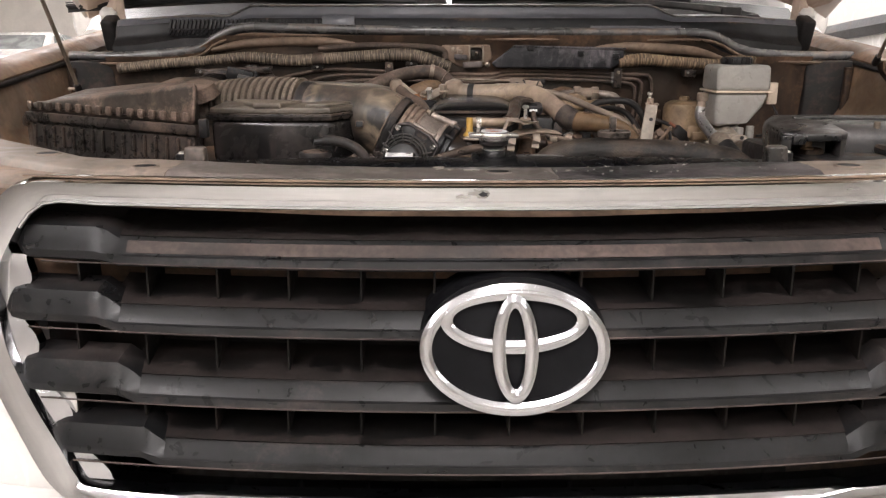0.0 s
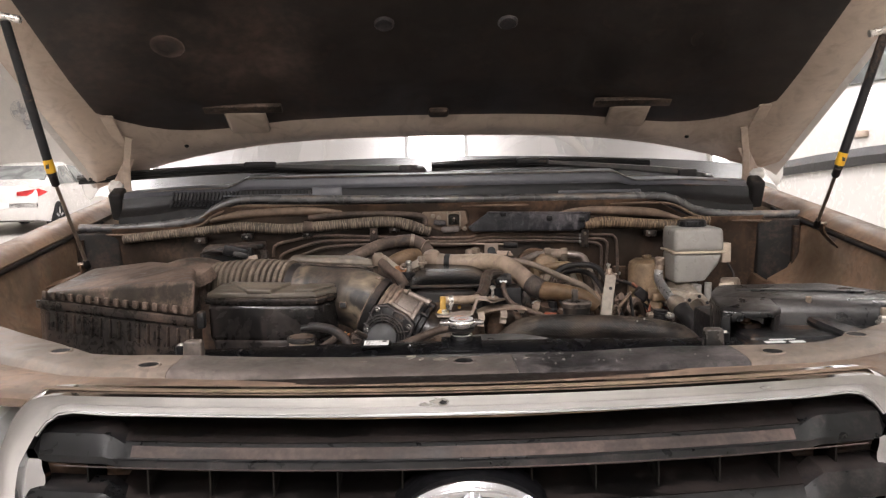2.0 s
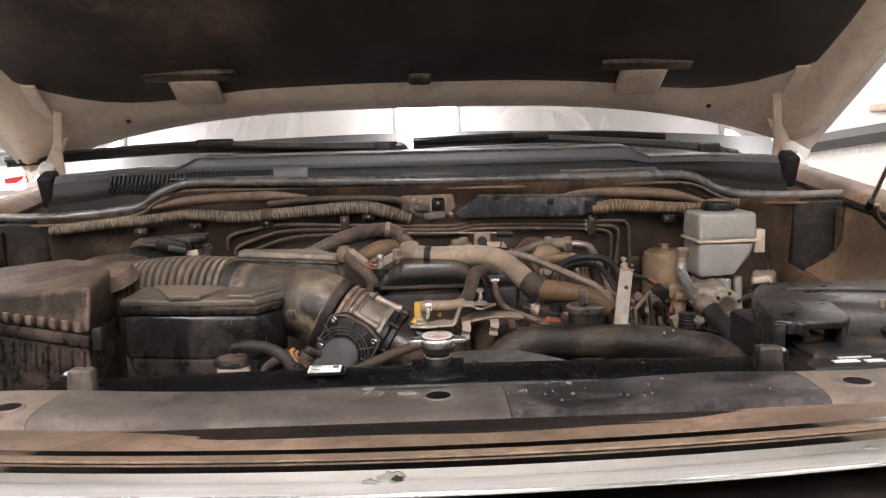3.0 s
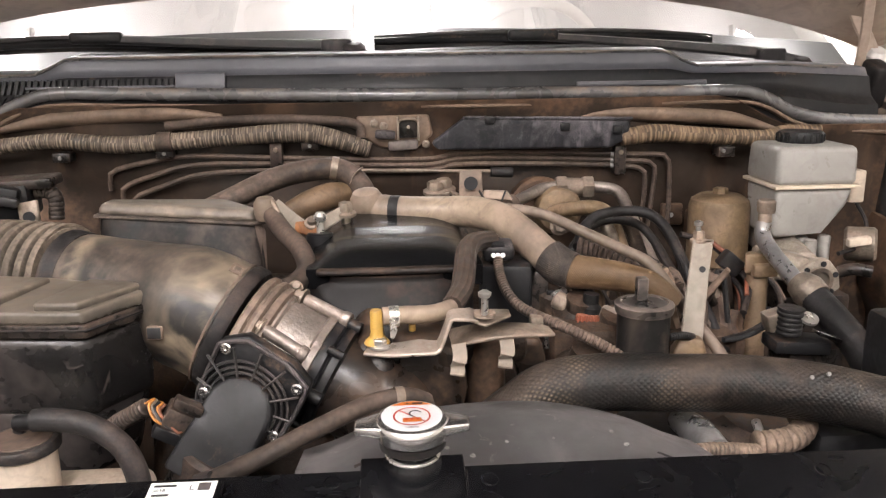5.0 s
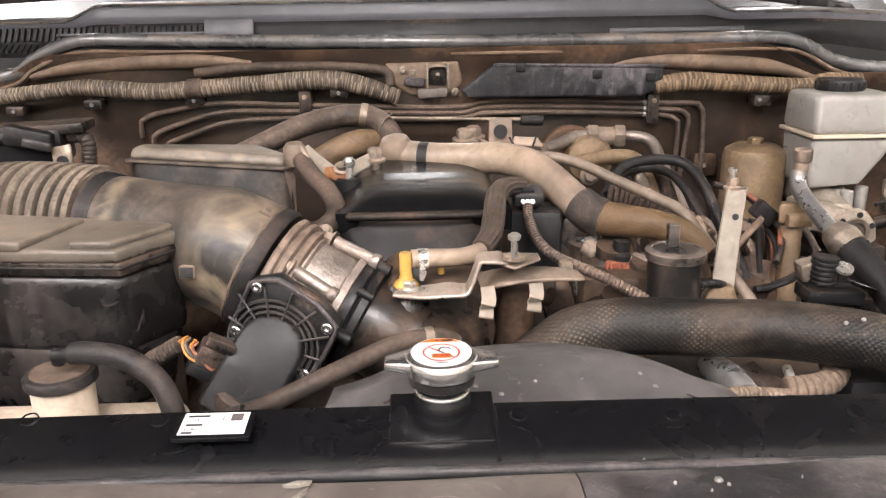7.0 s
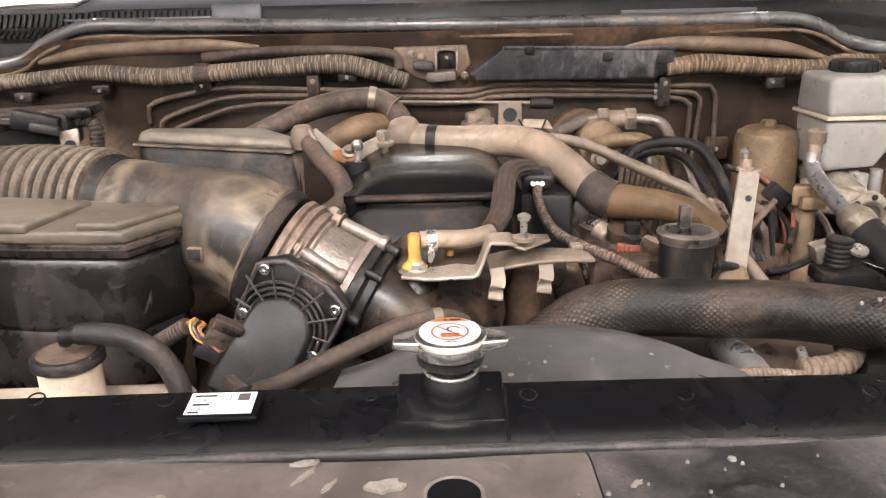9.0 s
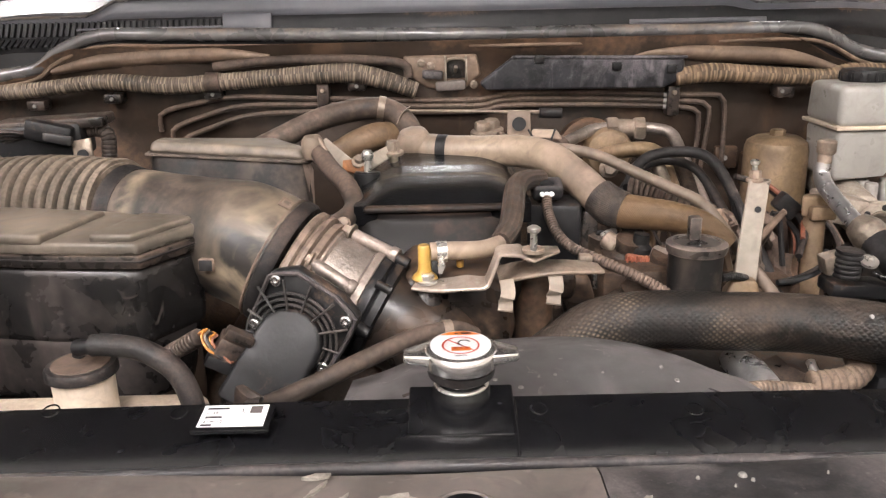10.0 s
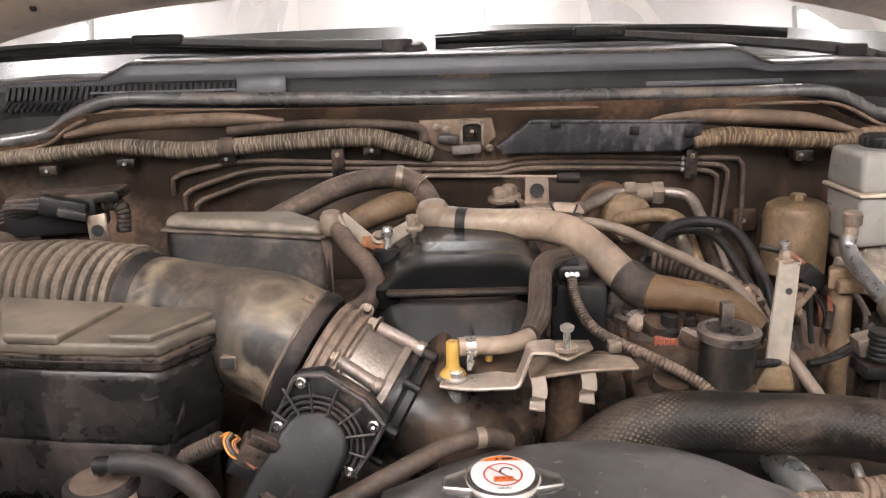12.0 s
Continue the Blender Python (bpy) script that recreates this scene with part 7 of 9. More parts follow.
# main tan coolant pipe
pipe = thing("coolant_pipe", (0.0790, 0.5500, 1.2329), "large tan dust-coated coolant pipe across the engine", "pipe")
MAIN = [(-0.0271, 0.6200, 1.2417), (-0.0170, 0.6000, 1.2320), (0.0062, 0.5900, 1.2292), (0.0485, 0.5750, 1.2303), (0.0923, 0.5550, 1.2329), (0.1211, 0.5300, 1.2293), (0.1415, 0.5000, 1.2186), (0.1627, 0.4650, 1.2016), (0.1746, 0.4500, 1.1936)]
part("pipe", tube(B(), MAIN, [0.014, 0.0185, 0.0178, 0.0178, 0.018, 0.0182, 0.018, 0.0178, 0.0175], n=24, seg=8), TAN, pipe)
part("pipe_end", lathe(B(), (-0.0262, 0.6000, 1.2362), (-0.1, -0.2, 1), [(0.014, -0.014), (0.0195, -0.004), (0.0195, 0.008), (0.015, 0.016), (0.006, 0.0195), (0.001, 0.02)], 26), TAN, pipe, "rounded dusty pipe end")
part("tape_band", tube(B(), [(0.0016, 0.5900, 1.2293), (0.0128, 0.5870, 1.2293)], 0.0186, n=24, smooth=False), RUBBER, pipe, "black band")
part("braided_sleeve", tube(B(), [(0.1691, 0.4580, 1.1971), (0.1852, 0.4450, 1.1911), (0.2073, 0.4400, 1.1888), (0.2350, 0.4350, 1.1852), (0.2628, 0.4300, 1.1769), (0.2855, 0.4250, 1.1587)], [0.0190, 0.0175, 0.0160, 0.0150, 0.0142, 0.0130], n=40, seg=8), SLEEVE_WEAVE, pipe, "braided heat sleeve, dark to ochre")
part("sleeve_cuff", tube(B(), [(0.1643, 0.4640, 1.2006), (0.1750, 0.4520, 1.1937), (0.1862, 0.4440, 1.1907)], [0.020, 0.0202, 0.0192], n=24), CUFF_WEAVE, pipe, "dark woven cuff")
part("pipe_bracket", hexa(B(), [(0.1043, 0.5600, 1.2472), (0.1395, 0.5500, 1.2455), (0.1425, 0.5700, 1.2433), (0.1066, 0.5800, 1.2451)], [(0.1081, 0.5650, 1.2554), (0.1337, 0.5550, 1.2551), (0.1366, 0.5750, 1.2531), (0.1104, 0.5850, 1.2528)], 0.002), TAN, pipe)
for a, c in (((0.1267, 0.5500, 1.2458), (0.1310, 0.5500, 1.2572)), ((0.1069, 0.5550, 1.2480), (0.1018, 0.5550, 1.2571))):
    part("cable_tie", tube(B(), [a, c], 0.0012, n=5, smooth=False), INK, pipe)

hose_thing("fuel_line", [(0.1231, 0.5700, 1.2333), (0.1509, 0.5600, 1.2325), (0.1816, 0.5500, 1.2258), (0.2161, 0.5300, 1.2116), (0.2528, 0.5000, 1.1976), (0.2750, 0.4800, 1.1882), (0.2877, 0.4600, 1.1727), (0.3027, 0.4300, 1.1476), (0.3193, 0.4000, 1.1230), (0.3317, 0.3700, 1.0998), (0.3373, 0.3400, 1.0776)], 0.0062, FUELSKIN, "long thin dusty line running down to the front", "pipe")

# refrigerant line with unions
ac = thing("refrigerant_line", (0.2659, 0.8100, 1.2130), "aluminium refrigerant line with hexagon unions", "pipe")
part("line", tube(B(), [(0.1719, 0.7600, 1.2026), (0.2007, 0.7900, 1.2080), (0.2287, 0.8100, 1.2147), (0.2663, 0.8120, 1.2143), (0.3114, 0.8100, 1.2128), (0.3338, 0.8000, 1.2065), (0.3402, 0.7700, 1.1855), (0.3441, 0.7300, 1.1613), (0.3497, 0.6800, 1.1298)], 0.0082, n=16), ALU, ac)
for px, r in (((0.2509, 0.8135, 1.2145), 0.0165), ((0.2894, 0.8115, 1.2130), 0.0175)):
    part("union_nut", lathe(B(), V(px) - V((0.008, 0, 0)), (1, -0.02, 0), [(r * 0.9, 0), (r, 0.002), (r, 0.014), (r * 0.9, 0.016)], 6), STEEL_DUST, ac, "plated hexagon union")
part("union_body", rod(B(), (0.2508, 0.8130, 1.2145), (0.2895, 0.8120, 1.2130), 0.0135), STEEL_DUST, ac)
part("grommet", lathe(B(), (0.1711, 0.7600, 1.2026), (0.5, 0.3, 0.3), [(0.006, -0.008), (0.012, -0.005), (0.012, 0.005), (0.006, 0.008)], 16), RUBBER_DUST, ac)
heat = hose_thing("heater_pipe", [(0.2295, 0.7800, 1.1814), (0.2476, 0.7600, 1.1904), (0.2822, 0.7400, 1.1964), (0.2991, 0.7200, 1.1881), (0.3000, 0.6800, 1.1657), (0.3034, 0.6400, 1.1376)], 0.0105, OLIVE, "ochre heater pipe leaving the firewall", "pipe")
part("flange", lathe(B(), (0.2442, 0.8000, 1.1822), (0, -1, 0.1), [(0.036, -0.03), (0.036, 0.0), (0.03, 0.008), (0.02, 0.01)], 28), OLIVE, heat, "round ochre flange")
part("flange_bolt", bolt_head(B(), (0.2412, 0.7750, 1.1641), (0, -1, 0.1), 0.009, 0.008), STEEL_DUST, heat)
part("flange_ring", lathe(B(), (0.2212, 0.8100, 1.1851), (0, -1, 0.1), [(0.045, -0.03), (0.045, 0.0), (0.04, 0.004)], 28), PAINT_GRIMY, heat)
hose_thing("vacuum_hose", [(0.2272, 0.6000, 1.1770), (0.2382, 0.6200, 1.1934), (0.2589, 0.6350, 1.2069), (0.2920, 0.6400, 1.2116), (0.3211, 0.6300, 1.2099), (0.3364, 0.6100, 1.1980), (0.3452, 0.5800, 1.1730), (0.3476, 0.5400, 1.1456), (0.3528, 0.5000, 1.1206), (0.3586, 0.4600, 1.0883)], 0.0066, RUBBER, "black looped vacuum hose")
hose_thing("vacuum_hose", [(0.2229, 0.6400, 1.1546), (0.2518, 0.6600, 1.1825), (0.2831, 0.6700, 1.1944), (0.3172, 0.6600, 1.1904), (0.3338, 0.6400, 1.1737), (0.3437, 0.6000, 1.1469), (0.3524, 0.5600, 1.1189), (0.3492, 0.5000, 1.0872)], 0.0056, RUBBER, "black looped vacuum hose")
hose_thing("ribbed_conduit", [(0.2177, 0.5600, 1.1865), (0.2416, 0.5500, 1.1849), (0.2690, 0.5300, 1.1764), (0.2989, 0.5200, 1.1638), (0.3156, 0.5000, 1.1479)], 0.011, RUBBER_DUST, "dusty ribbed wiring conduit behind the sleeve", rib=(0.0065, 0.0014))
hose_thing("steel_pipe", [(0.2823, 0.6800, 1.1887), (0.2870, 0.6600, 1.1667), (0.2769, 0.6000, 1.1272)], 0.009, STEEL_DUST, "upright dusty steel pipe", "pipe")
hose_thing("steel_pipe", [(0.3140, 0.7000, 1.1916), (0.3218, 0.6700, 1.1636), (0.3171, 0.6000, 1.1261)], 0.009, ALU_DARK, "upright dusty steel pipe", "pipe")
hose_thing("thin_wire_loom", [(0.3771, 0.6600, 1.1741), (0.4113, 0.6600, 1.1635), (0.4256, 0.6200, 1.1504), (0.4354, 0.5800, 1.1284), (0.4133, 0.5400, 1.1059)], 0.004, RUBBER, "thin black wiring loom beside the canister", "wire", n=8)
hose_thing("thin_wire_loom", [(0.4104, 0.6400, 1.1680), (0.4290, 0.6200, 1.1525), (0.4394, 0.6000, 1.1407), (0.4253, 0.5600, 1.1203)], 0.003, RUSTRED, "thin red wire beside the canister", "wire", n=8)
hose_thing("thin_wire_loom", [(0.4418, 0.5000, 1.1278), (0.4225, 0.4900, 1.1151), (0.3859, 0.4700, 1.1066), (0.3527, 0.4500, 1.1076)], 0.0035, RUBBER, "thin black cable over the sensor cluster", "wire", n=8)
hose_thing("thin_wire_loom", [(0.3998, 0.6000, 1.1091), (0.4332, 0.6300, 1.1143), (0.4424, 0.6100, 1.0974), (0.4318, 0.5900, 1.0670)], 0.006, RUBBER_DUST, "dusty wiring loom behind the upright stay", "wire", n=8)
tap = thing("wire_clip", (0.4192, 0.6000, 1.1520), "black taped joint in the wiring", "clip")
part("tape", box(B(), (0.4194, 0.6000, 1.1506), (0.03, 0.016, 0.022), rot=(0, 40, 0), bev=0.003), RUBBER, tap)

# upright stay
stay = thing("stay_bracket", (0.2969, 0.4000, 1.1189), "pale dusty upright steel stay with a ball stud", "bracket")
hole = V((0.3103, 0.4210, 1.1962))
b = strip(B(), [(0.2930, 0.3920, 1.1238), (0.3022, 0.4100, 1.1687), (0.3127, 0.4285, 1.2157), (0.3152, 0.4330, 1.2198), (0.3185, 0.4400, 1.2199)], (1, 0, 0), [0.0225, 0.0215, 0.0205, 0.0205, 0.02], 0.0035)
part("blade", b, PALE_STEEL, stay, "pale dust-coated blade")
part("blade_hole", lathe(B(), hole + V((0, -0.0022, -0.0005)), (0, -1, 0.2), [(0.0032, 0), (0.0032, 0.001), (0.001, 0.001)], 16), INK, stay)
part("stud_nut", bolt_head(B(), (0.3117, 0.4360, 1.2209), (0, 0, 1), 0.0058, 0.008), STEEL_DUST, stay)
part("stud", rod(B(), (0.3115, 0.4360, 1.2233), (0.3104, 0.4360, 1.2359), 0.0026), STEEL, stay)
part("stud_ball", lathe(B(), (0.3104, 0.4360, 1.2354), (0, 0, 1), [(0.002, 0), (0.0045, 0.002), (0.0045, 0.005), (0.002, 0.0065)], 16), STEEL, stay)
part("foot", hexa(B(), [(0.2630, 0.3720, 1.1150), (0.3040, 0.3720, 1.1130), (0.3195, 0.4200, 1.1121), (0.2813, 0.4200, 1.1145)], [(0.2760, 0.3790, 1.1400), (0.3000, 0.3770, 1.1370), (0.3050, 0.4000, 1.1340), (0.2860, 0.4000, 1.1370)], 0.004, 3), OLIVE, stay, "ochre corroded foot block")
part("leg", box(B(), V((0.3075, 0.4200, 1.0419)), (0.05, 0.05, 0.16), bev=0.006), ALU_DARK, stay)

# breather can
can = thing("separator_can", (0.2382, 0.3600, 1.1299), "round black separator can with a lid", "canister")
CC = V((0.2343, 0.3620, 1.1833))
part("body", lathe(B(), CC - V((0, 0, 0.062)), (0, 0, 1), [(0.024, 0), (0.0245, 0.05), (0.0255, 0.056), (0.0255, 0.06)], 30), PLENUM, can)
part("lid", lathe(B(), CC - V((0, 0, 0.006)), (0, 0, 1), [(0.0265, -0.004), (0.0275, 0.0), (0.0275, 0.004), (0.025, 0.0055), (0.022, 0.0062), (0.021, 0.0048), (0.001, 0.006)], 32), GREYED, can, "dark lid with a rim")
part("lid_fin", box(B(), CC + V((-0.002, 0.004, 0.011)), (0.011, 0.010, 0.022), bev=0.002), GREYED, can)
part("spout", tube(B(), [(0.2592, 0.3620, 1.1466), (0.2756, 0.3700, 1.1450), (0.2910, 0.3850, 1.1375)], 0.0032, rib=(0.003, 0.0006)), RUBBER, can)
part("pedestal", box(B(), CC - V((0, 0, 0.13)), (0.05, 0.05, 0.16), bev=0.006), ALU_DARK, can)

redplug = thing("wiring_plug", (0.1962, 0.4200, 1.1330), "rust-red ribbed wiring plug with a black cap", "plug")
part("plug", box(B(), (0.1960, 0.4250, 1.1392), (0.024, 0.02, 0.026), rot=(0, 6, -10), bev=0.003), RUSTRED, redplug)
for k in range(5):
    part("plug_rib", box(B(), V((0.1932, 0.4140, 1.1429)) + V((-0.009 + 0.0045 * k, 0, 0)), (0.0018, 0.003, 0.02), rot=(0, 6, -10), bev=0.0005, seg=1), RUSTRED, redplug)
part("plug_cap", lathe(B(), (0.1997, 0.4300, 1.1489), (0.1, 0, 1), [(0.012, 0), (0.012, 0.008), (0.008, 0.012), (0.008, 0.022)], 16), RUBBER, redplug)
part("lead", tube(B(), [(0.2086, 0.4250, 1.1400), (0.2222, 0.4200, 1.1322), (0.2313, 0.4100, 1.1234)], 0.006), RUBBER_DUST, redplug)
part("lever", strip(B(), [(0.1603, 0.4600, 1.1486), (0.1688, 0.4700, 1.1671), (0.1754, 0.4750, 1.1810)], (0, 1, 0), 0.010, 0.003), STEEL, redplug)
part("sensor", rod(B(), (0.1698, 0.4500, 1.1606), (0.1808, 0.4400, 1.1542), 0.010), STEEL_DUST, redplug)
part("sensor", rod(B(), (0.2125, 0.4300, 1.1473), (0.2273, 0.4200, 1.1441), 0.012), ALU, redplug)
part("sensor_base", box(B(), (0.1948, 0.4200, 1.0964), (0.08, 0.06, 0.10), bev=0.01), ALU_DARK, redplug)

# connector and conduit near the centre
conn = thing("injector_plug", (0.1101, 0.4600, 1.2108), "grey wiring plug with three pale pins and a ribbed lead", "plug")
part("shell", box(B(), (0.1104, 0.4620, 1.2115), (0.032, 0.024, 0.017), rot=(18, 0, 0), bev=0.005, seg=3), PLASTIC_GREY, conn)
part("latch", box(B(), V((0.1094, 0.4550, 1.2179)), (0.014, 0.008, 0.006), rot=(18, 0, 0), bev=0.001), INK, conn)
for k in range(3):
    part("pin_seal", lathe(B(), V((0.1041, 0.4490, 1.2088)) + V((0.0048 * k, 0, 0)), (0, -1, 0.1), [(0.0024, -0.004), (0.0024, 0.003), (0.001, 0.0035)], 12), WHITE, conn)
part("lead", tube(B(), [(0.1091, 0.4520, 1.2062), (0.1080, 0.4300, 1.1948), (0.1123, 0.4000, 1.1829), (0.1230, 0.3800, 1.1745), (0.1408, 0.3600, 1.1698), (0.1628, 0.3400, 1.1644), (0.1851, 0.3350, 1.1536), (0.2034, 0.3250, 1.1432), (0.2196, 0.3000, 1.1270)], 0.0046, n=12, rib=(0.0036, 0.0006)), RUBBER_DUST, conn, "ribbed lead")
part("lead_clip", box(B(), (0.1324, 0.3600, 1.1689), (0.012, 0.012, 0.010), bev=0.002), STEEL_DUST, conn)
part("neck", box(B(), V((0.1116, 0.4700, 1.1963)), (0.02, 0.02, 0.03), bev=0.003), PLASTIC, conn)

# fuel rail end: yellow knob, clamped hose, bent strap, stud
rail = thing("hose_strap", (0.0273, 0.2700, 1.1804), "bent plated strap with a yellow stopper and stud", "bracket")
KB = V((-0.0122, 0.2720, 1.1848))
part("yellow_stopper", lathe(B(), KB, (0.0, 0, 1), [(0.0095, 0), (0.0105, 0.0012), (0.0090, 0.0035), (0.0060, 0.0062), (0.0050, 0.010), (0.0050, 0.027), (0.0040, 0.0285)], 24), YELLOW, rail, "yellow plastic stopper")
part("rail_hose", tube(B(), [(-0.0075, 0.2780, 1.2057), (0.0075, 0.2800, 1.2056), (0.0329, 0.2850, 1.2042), (0.0502, 0.3000, 1.2039)], 0.0074, n=16), TAN, rail, "short tan hose")
part("hose_clip", tube(B(), [(-0.0025, 0.2790, 1.2052), (0.0057, 0.2800, 1.2051)], 0.0084, n=18, smooth=False), STEEL, rail, "bright band clip")
part("clip_tail", strip(B(), [(0.0010, 0.2700, 1.2032), (0.0013, 0.2690, 1.1969), (0.0002, 0.2690, 1.1903)], (1, 0, 0), [0.004, 0.006, 0.003], 0.0012), STEEL, rail)
part("feed_hose", tube(B(), [(0.0504, 0.3020, 1.2048), (0.0609, 0.3300, 1.2098), (0.0676, 0.3700, 1.2171), (0.0734, 0.4100, 1.2235), (0.0836, 0.4400, 1.2248), (0.1043, 0.4700, 1.2200)], [0.0085, 0.0098, 0.010, 0.010, 0.0098, 0.0095], n=60, seg=8, lobes=(12, 0.045)), RUBBER_DUST, rail, "brown ribbed feed hose")
part("strap", strip(B(), [(-0.0199, 0.2680, 1.1822), (-0.0000, 0.2620, 1.1827), (0.0201, 0.2580, 1.1855), (0.0334, 0.2560, 1.1858), (0.0379, 0.2560, 1.1899), (0.0439, 0.2580, 1.2049), (0.0476, 0.2590, 1.2105), (0.0612, 0.2620, 1.2096), (0.0669, 0.2650, 1.2066)], (0, 1, 0.1), [0.020, 0.022, 0.026, 0.022, 0.018, 0.018, 0.020, 0.022, 0.022], 0.003), STRAP, rail, "bent bright strap")
part("strap_nut", bolt_head(B(), (-0.0099, 0.2660, 1.1850), (0, 0, 1), 0.0055, 0.005), STEEL, rail)
part("top_plate", hexa(B(), [(0.0546, 0.2580, 1.2074), (0.0725, 0.2480, 1.2036), (0.0943, 0.2620, 1.2068), (0.0954, 0.2850, 1.2043), (0.0630, 0.2850, 1.2052)], [(0.0546, 0.2580, 1.2092), (0.0725, 0.2480, 1.2059), (0.0943, 0.2620, 1.2086), (0.0954, 0.2850, 1.2062), (0.0630, 0.2850, 1.2072)], 0.001), STEEL_DUST, rail, "dusty plate")
part("stud_base", lathe(B(), (0.0725, 0.2560, 1.2107), (0, 0, 1), [(0.0085, 0), (0.0085, 0.003), (0.004, 0.005)], 20), STEEL_DUST, rail)
part("stud", rod(B(), (0.0718, 0.2500, 1.2140), (0.0714, 0.2470, 1.2285), 0.0027), STEEL, rail)
part("stud_ball", lathe(B(), (0.0714, 0.2470, 1.2276), (0, 0, 1), [(0.002, 0), (0.005, 0.002), (0.0052, 0.005), (0.0025, 0.0068)], 18), STEEL, rail)
part("lower_plate", strip(B(), [(0.0438, 0.3000, 1.1767), (0.0643, 0.2750, 1.1886), (0.0911, 0.2700, 1.1929), (0.1172, 0.2750, 1.1904), (0.1298, 0.2800, 1.1873)], (0, 1, 0.15), [0.02, 0.026, 0.024, 0.02, 0.014], 0.003), STEEL_DUST, rail, "dusty lower plate")
for top, wid in (((0.0518, 0.2580, 1.1878), 0.0115), ((0.0900, 0.2620, 1.1909), 0.0115)):
    p = V(top)
    pts = [p, p + V((0.001, -0.004, -0.008)), p + V((0.0, -0.009, -0.012)), p + V((-0.001, -0.005, -0.016)), p + V((-0.001, -0.006, -0.020)), p + V((-0.002, -0.011, -0.022))]
    part("spring_clip", strip(B(), pts, (1, 0.1, 0), wid, 0.0016), PALE_STEEL, rail)
part("rail_body", rod(B(), (0.0337, 0.3100, 1.1658), (0.1135, 0.3200, 1.1638), 0.016, n=18), ALU_DARK, rail, "dirty cast rail")
part("peg", rod(B(), (0.0166, 0.2900, 1.1884), (0.0167, 0.2900, 1.1943), 0.003), YELLOW, rail)

# big upper radiator hose
uh = thing("radiator_hose", (0.2225, 0.2200, 1.1649), "thick woven black radiator hose, dust in the weave", "hose")
part("hose", tube(B(), [(0.0766, 0.2400, 1.1231), (0.0958, 0.2350, 1.1402), (0.1209, 0.2300, 1.1586), (0.1588, 0.2250, 1.1650), (0.2095, 0.2200, 1.1644), (0.2597, 0.2150, 1.1639), (0.3044, 0.2000, 1.1631), (0.3389, 0.1850, 1.1599), (0.3601, 0.1650, 1.1571), (0.3693, 0.1400, 1.1474), (0.3586, 0.1100, 1.1348)], [0.021, 0.0215, 0.0218, 0.022, 0.022, 0.022, 0.022, 0.022, 0.0215, 0.021, 0.021], n=32, seg=10), HOSE_WEAVE, uh)
for px in ((0.2973, 0.1780, 1.1830), (0.3084, 0.1760, 1.1860)):
    part("hose_mark", lathe(B(), V(px), (0.1, -0.8, 0.5), [(0.0016, -0.001), (0.0015, 0.0004), (0.0008, 0.0003), (0.0004, 0.0003)], 14), MARK, uh)

# ---- right-hand side ----
canister = thing("filter_canister", (0.4926, 0.7900, 1.0847), "olive metal filter canister before the firewall", "canister")
CB = V((0.4860, 0.8000, 1.1996))
part("shell", lathe(B(), CB - V((0, 0, 0.105)), (0, 0, 1), [(0.040, 0), (0.044, 0.004), (0.044, 0.088), (0.041, 0.098), (0.030, 0.105), (0.001, 0.107)], 32), OLIVE, canister)
part("top_nut", lathe(B(), CB, (0, 0, 1), [(0.011, 0), (0.011, 0.008), (0.009, 0.010)], 6), OLIVE, canister)
part("bracket", box(B(), CB + V((0, 0.05, -0.06)), (0.05, 0.06, 0.05), bev=0.004), PAINT_GRIMY, canister)

res = thing("brake_fluid_reservoir", (0.57, 0.74, 1.1), "milky white brake fluid reservoir with a black cap", "reservoir")
RX0, RX1, RY0, RY1 = 0.521, 0.635, 0.70, 0.80


def ring4(z, x0=0.0, x1=0.0, y0=0.0, y1=0.0):
    return [(RX0 + x0, RY0 + y0, z), (RX1 - x1, RY0 + y0, z), (RX1 - x1, RY1 - y1, z), (RX0 + x0, RY1 - y1, z)]


ZT = 1.2790
ZS = 1.2262
ZB = 1.1533
part("upper_shell", hexa(B(), ring4(ZS), ring4(ZT, 0.001, 0.001, 0.004, 0.004), 0.009, 4), MILKY, res, "milky upper shell")
part("seam_flange", hexa(B(), ring4(ZS - 0.004, -0.0025, -0.0025, -0.0025, -0.0025), ring4(ZS + 0.001, -0.0025, -0.0025, -0.0025, -0.0025), 0.0015, 2), CREAM, res, "cream moulded seam")
lo_ring = [(RX0 + 0.002, RY0 + 0.004, ZB), (RX0 + 0.075, RY0 + 0.004, ZB - 0.002), (RX1 - 0.01, RY0 + 0.004, ZB + 0.045), (RX1 - 0.01, RY1 - 0.01, ZB + 0.045), (RX0 + 0.075, RY1 - 0.01, ZB - 0.002), (RX0 + 0.002, RY1 - 0.01, ZB)]
hi_ring = [(RX0 + 0.001, RY0 + 0.002, ZS - 0.003), (RX0 + 0.075, RY0 + 0.002, ZS - 0.003), (RX1 - 0.002, RY0 + 0.002, ZS - 0.003), (RX1 - 0.002, RY1 - 0.002, ZS - 0.003), (RX0 + 0.075, RY1 - 0.002, ZS - 0.003), (RX0 + 0.001, RY1 - 0.002, ZS - 0.003)]
part("lower_shell", hexa(B(), lo_ring, hi_ring, 0.009, 4), MILKY, res, "milky lower shell")
capr = part("cap", lathe(B(), (0.581, 0.765, ZT - 0.002), (0, 0, 1), [(0.030, 0), (0.031, 0.003), (0.031, 0.014), (0.029, 0.017), (0.001, 0.018)], 32), PLASTIC_CLEAN, res, "black screw cap")
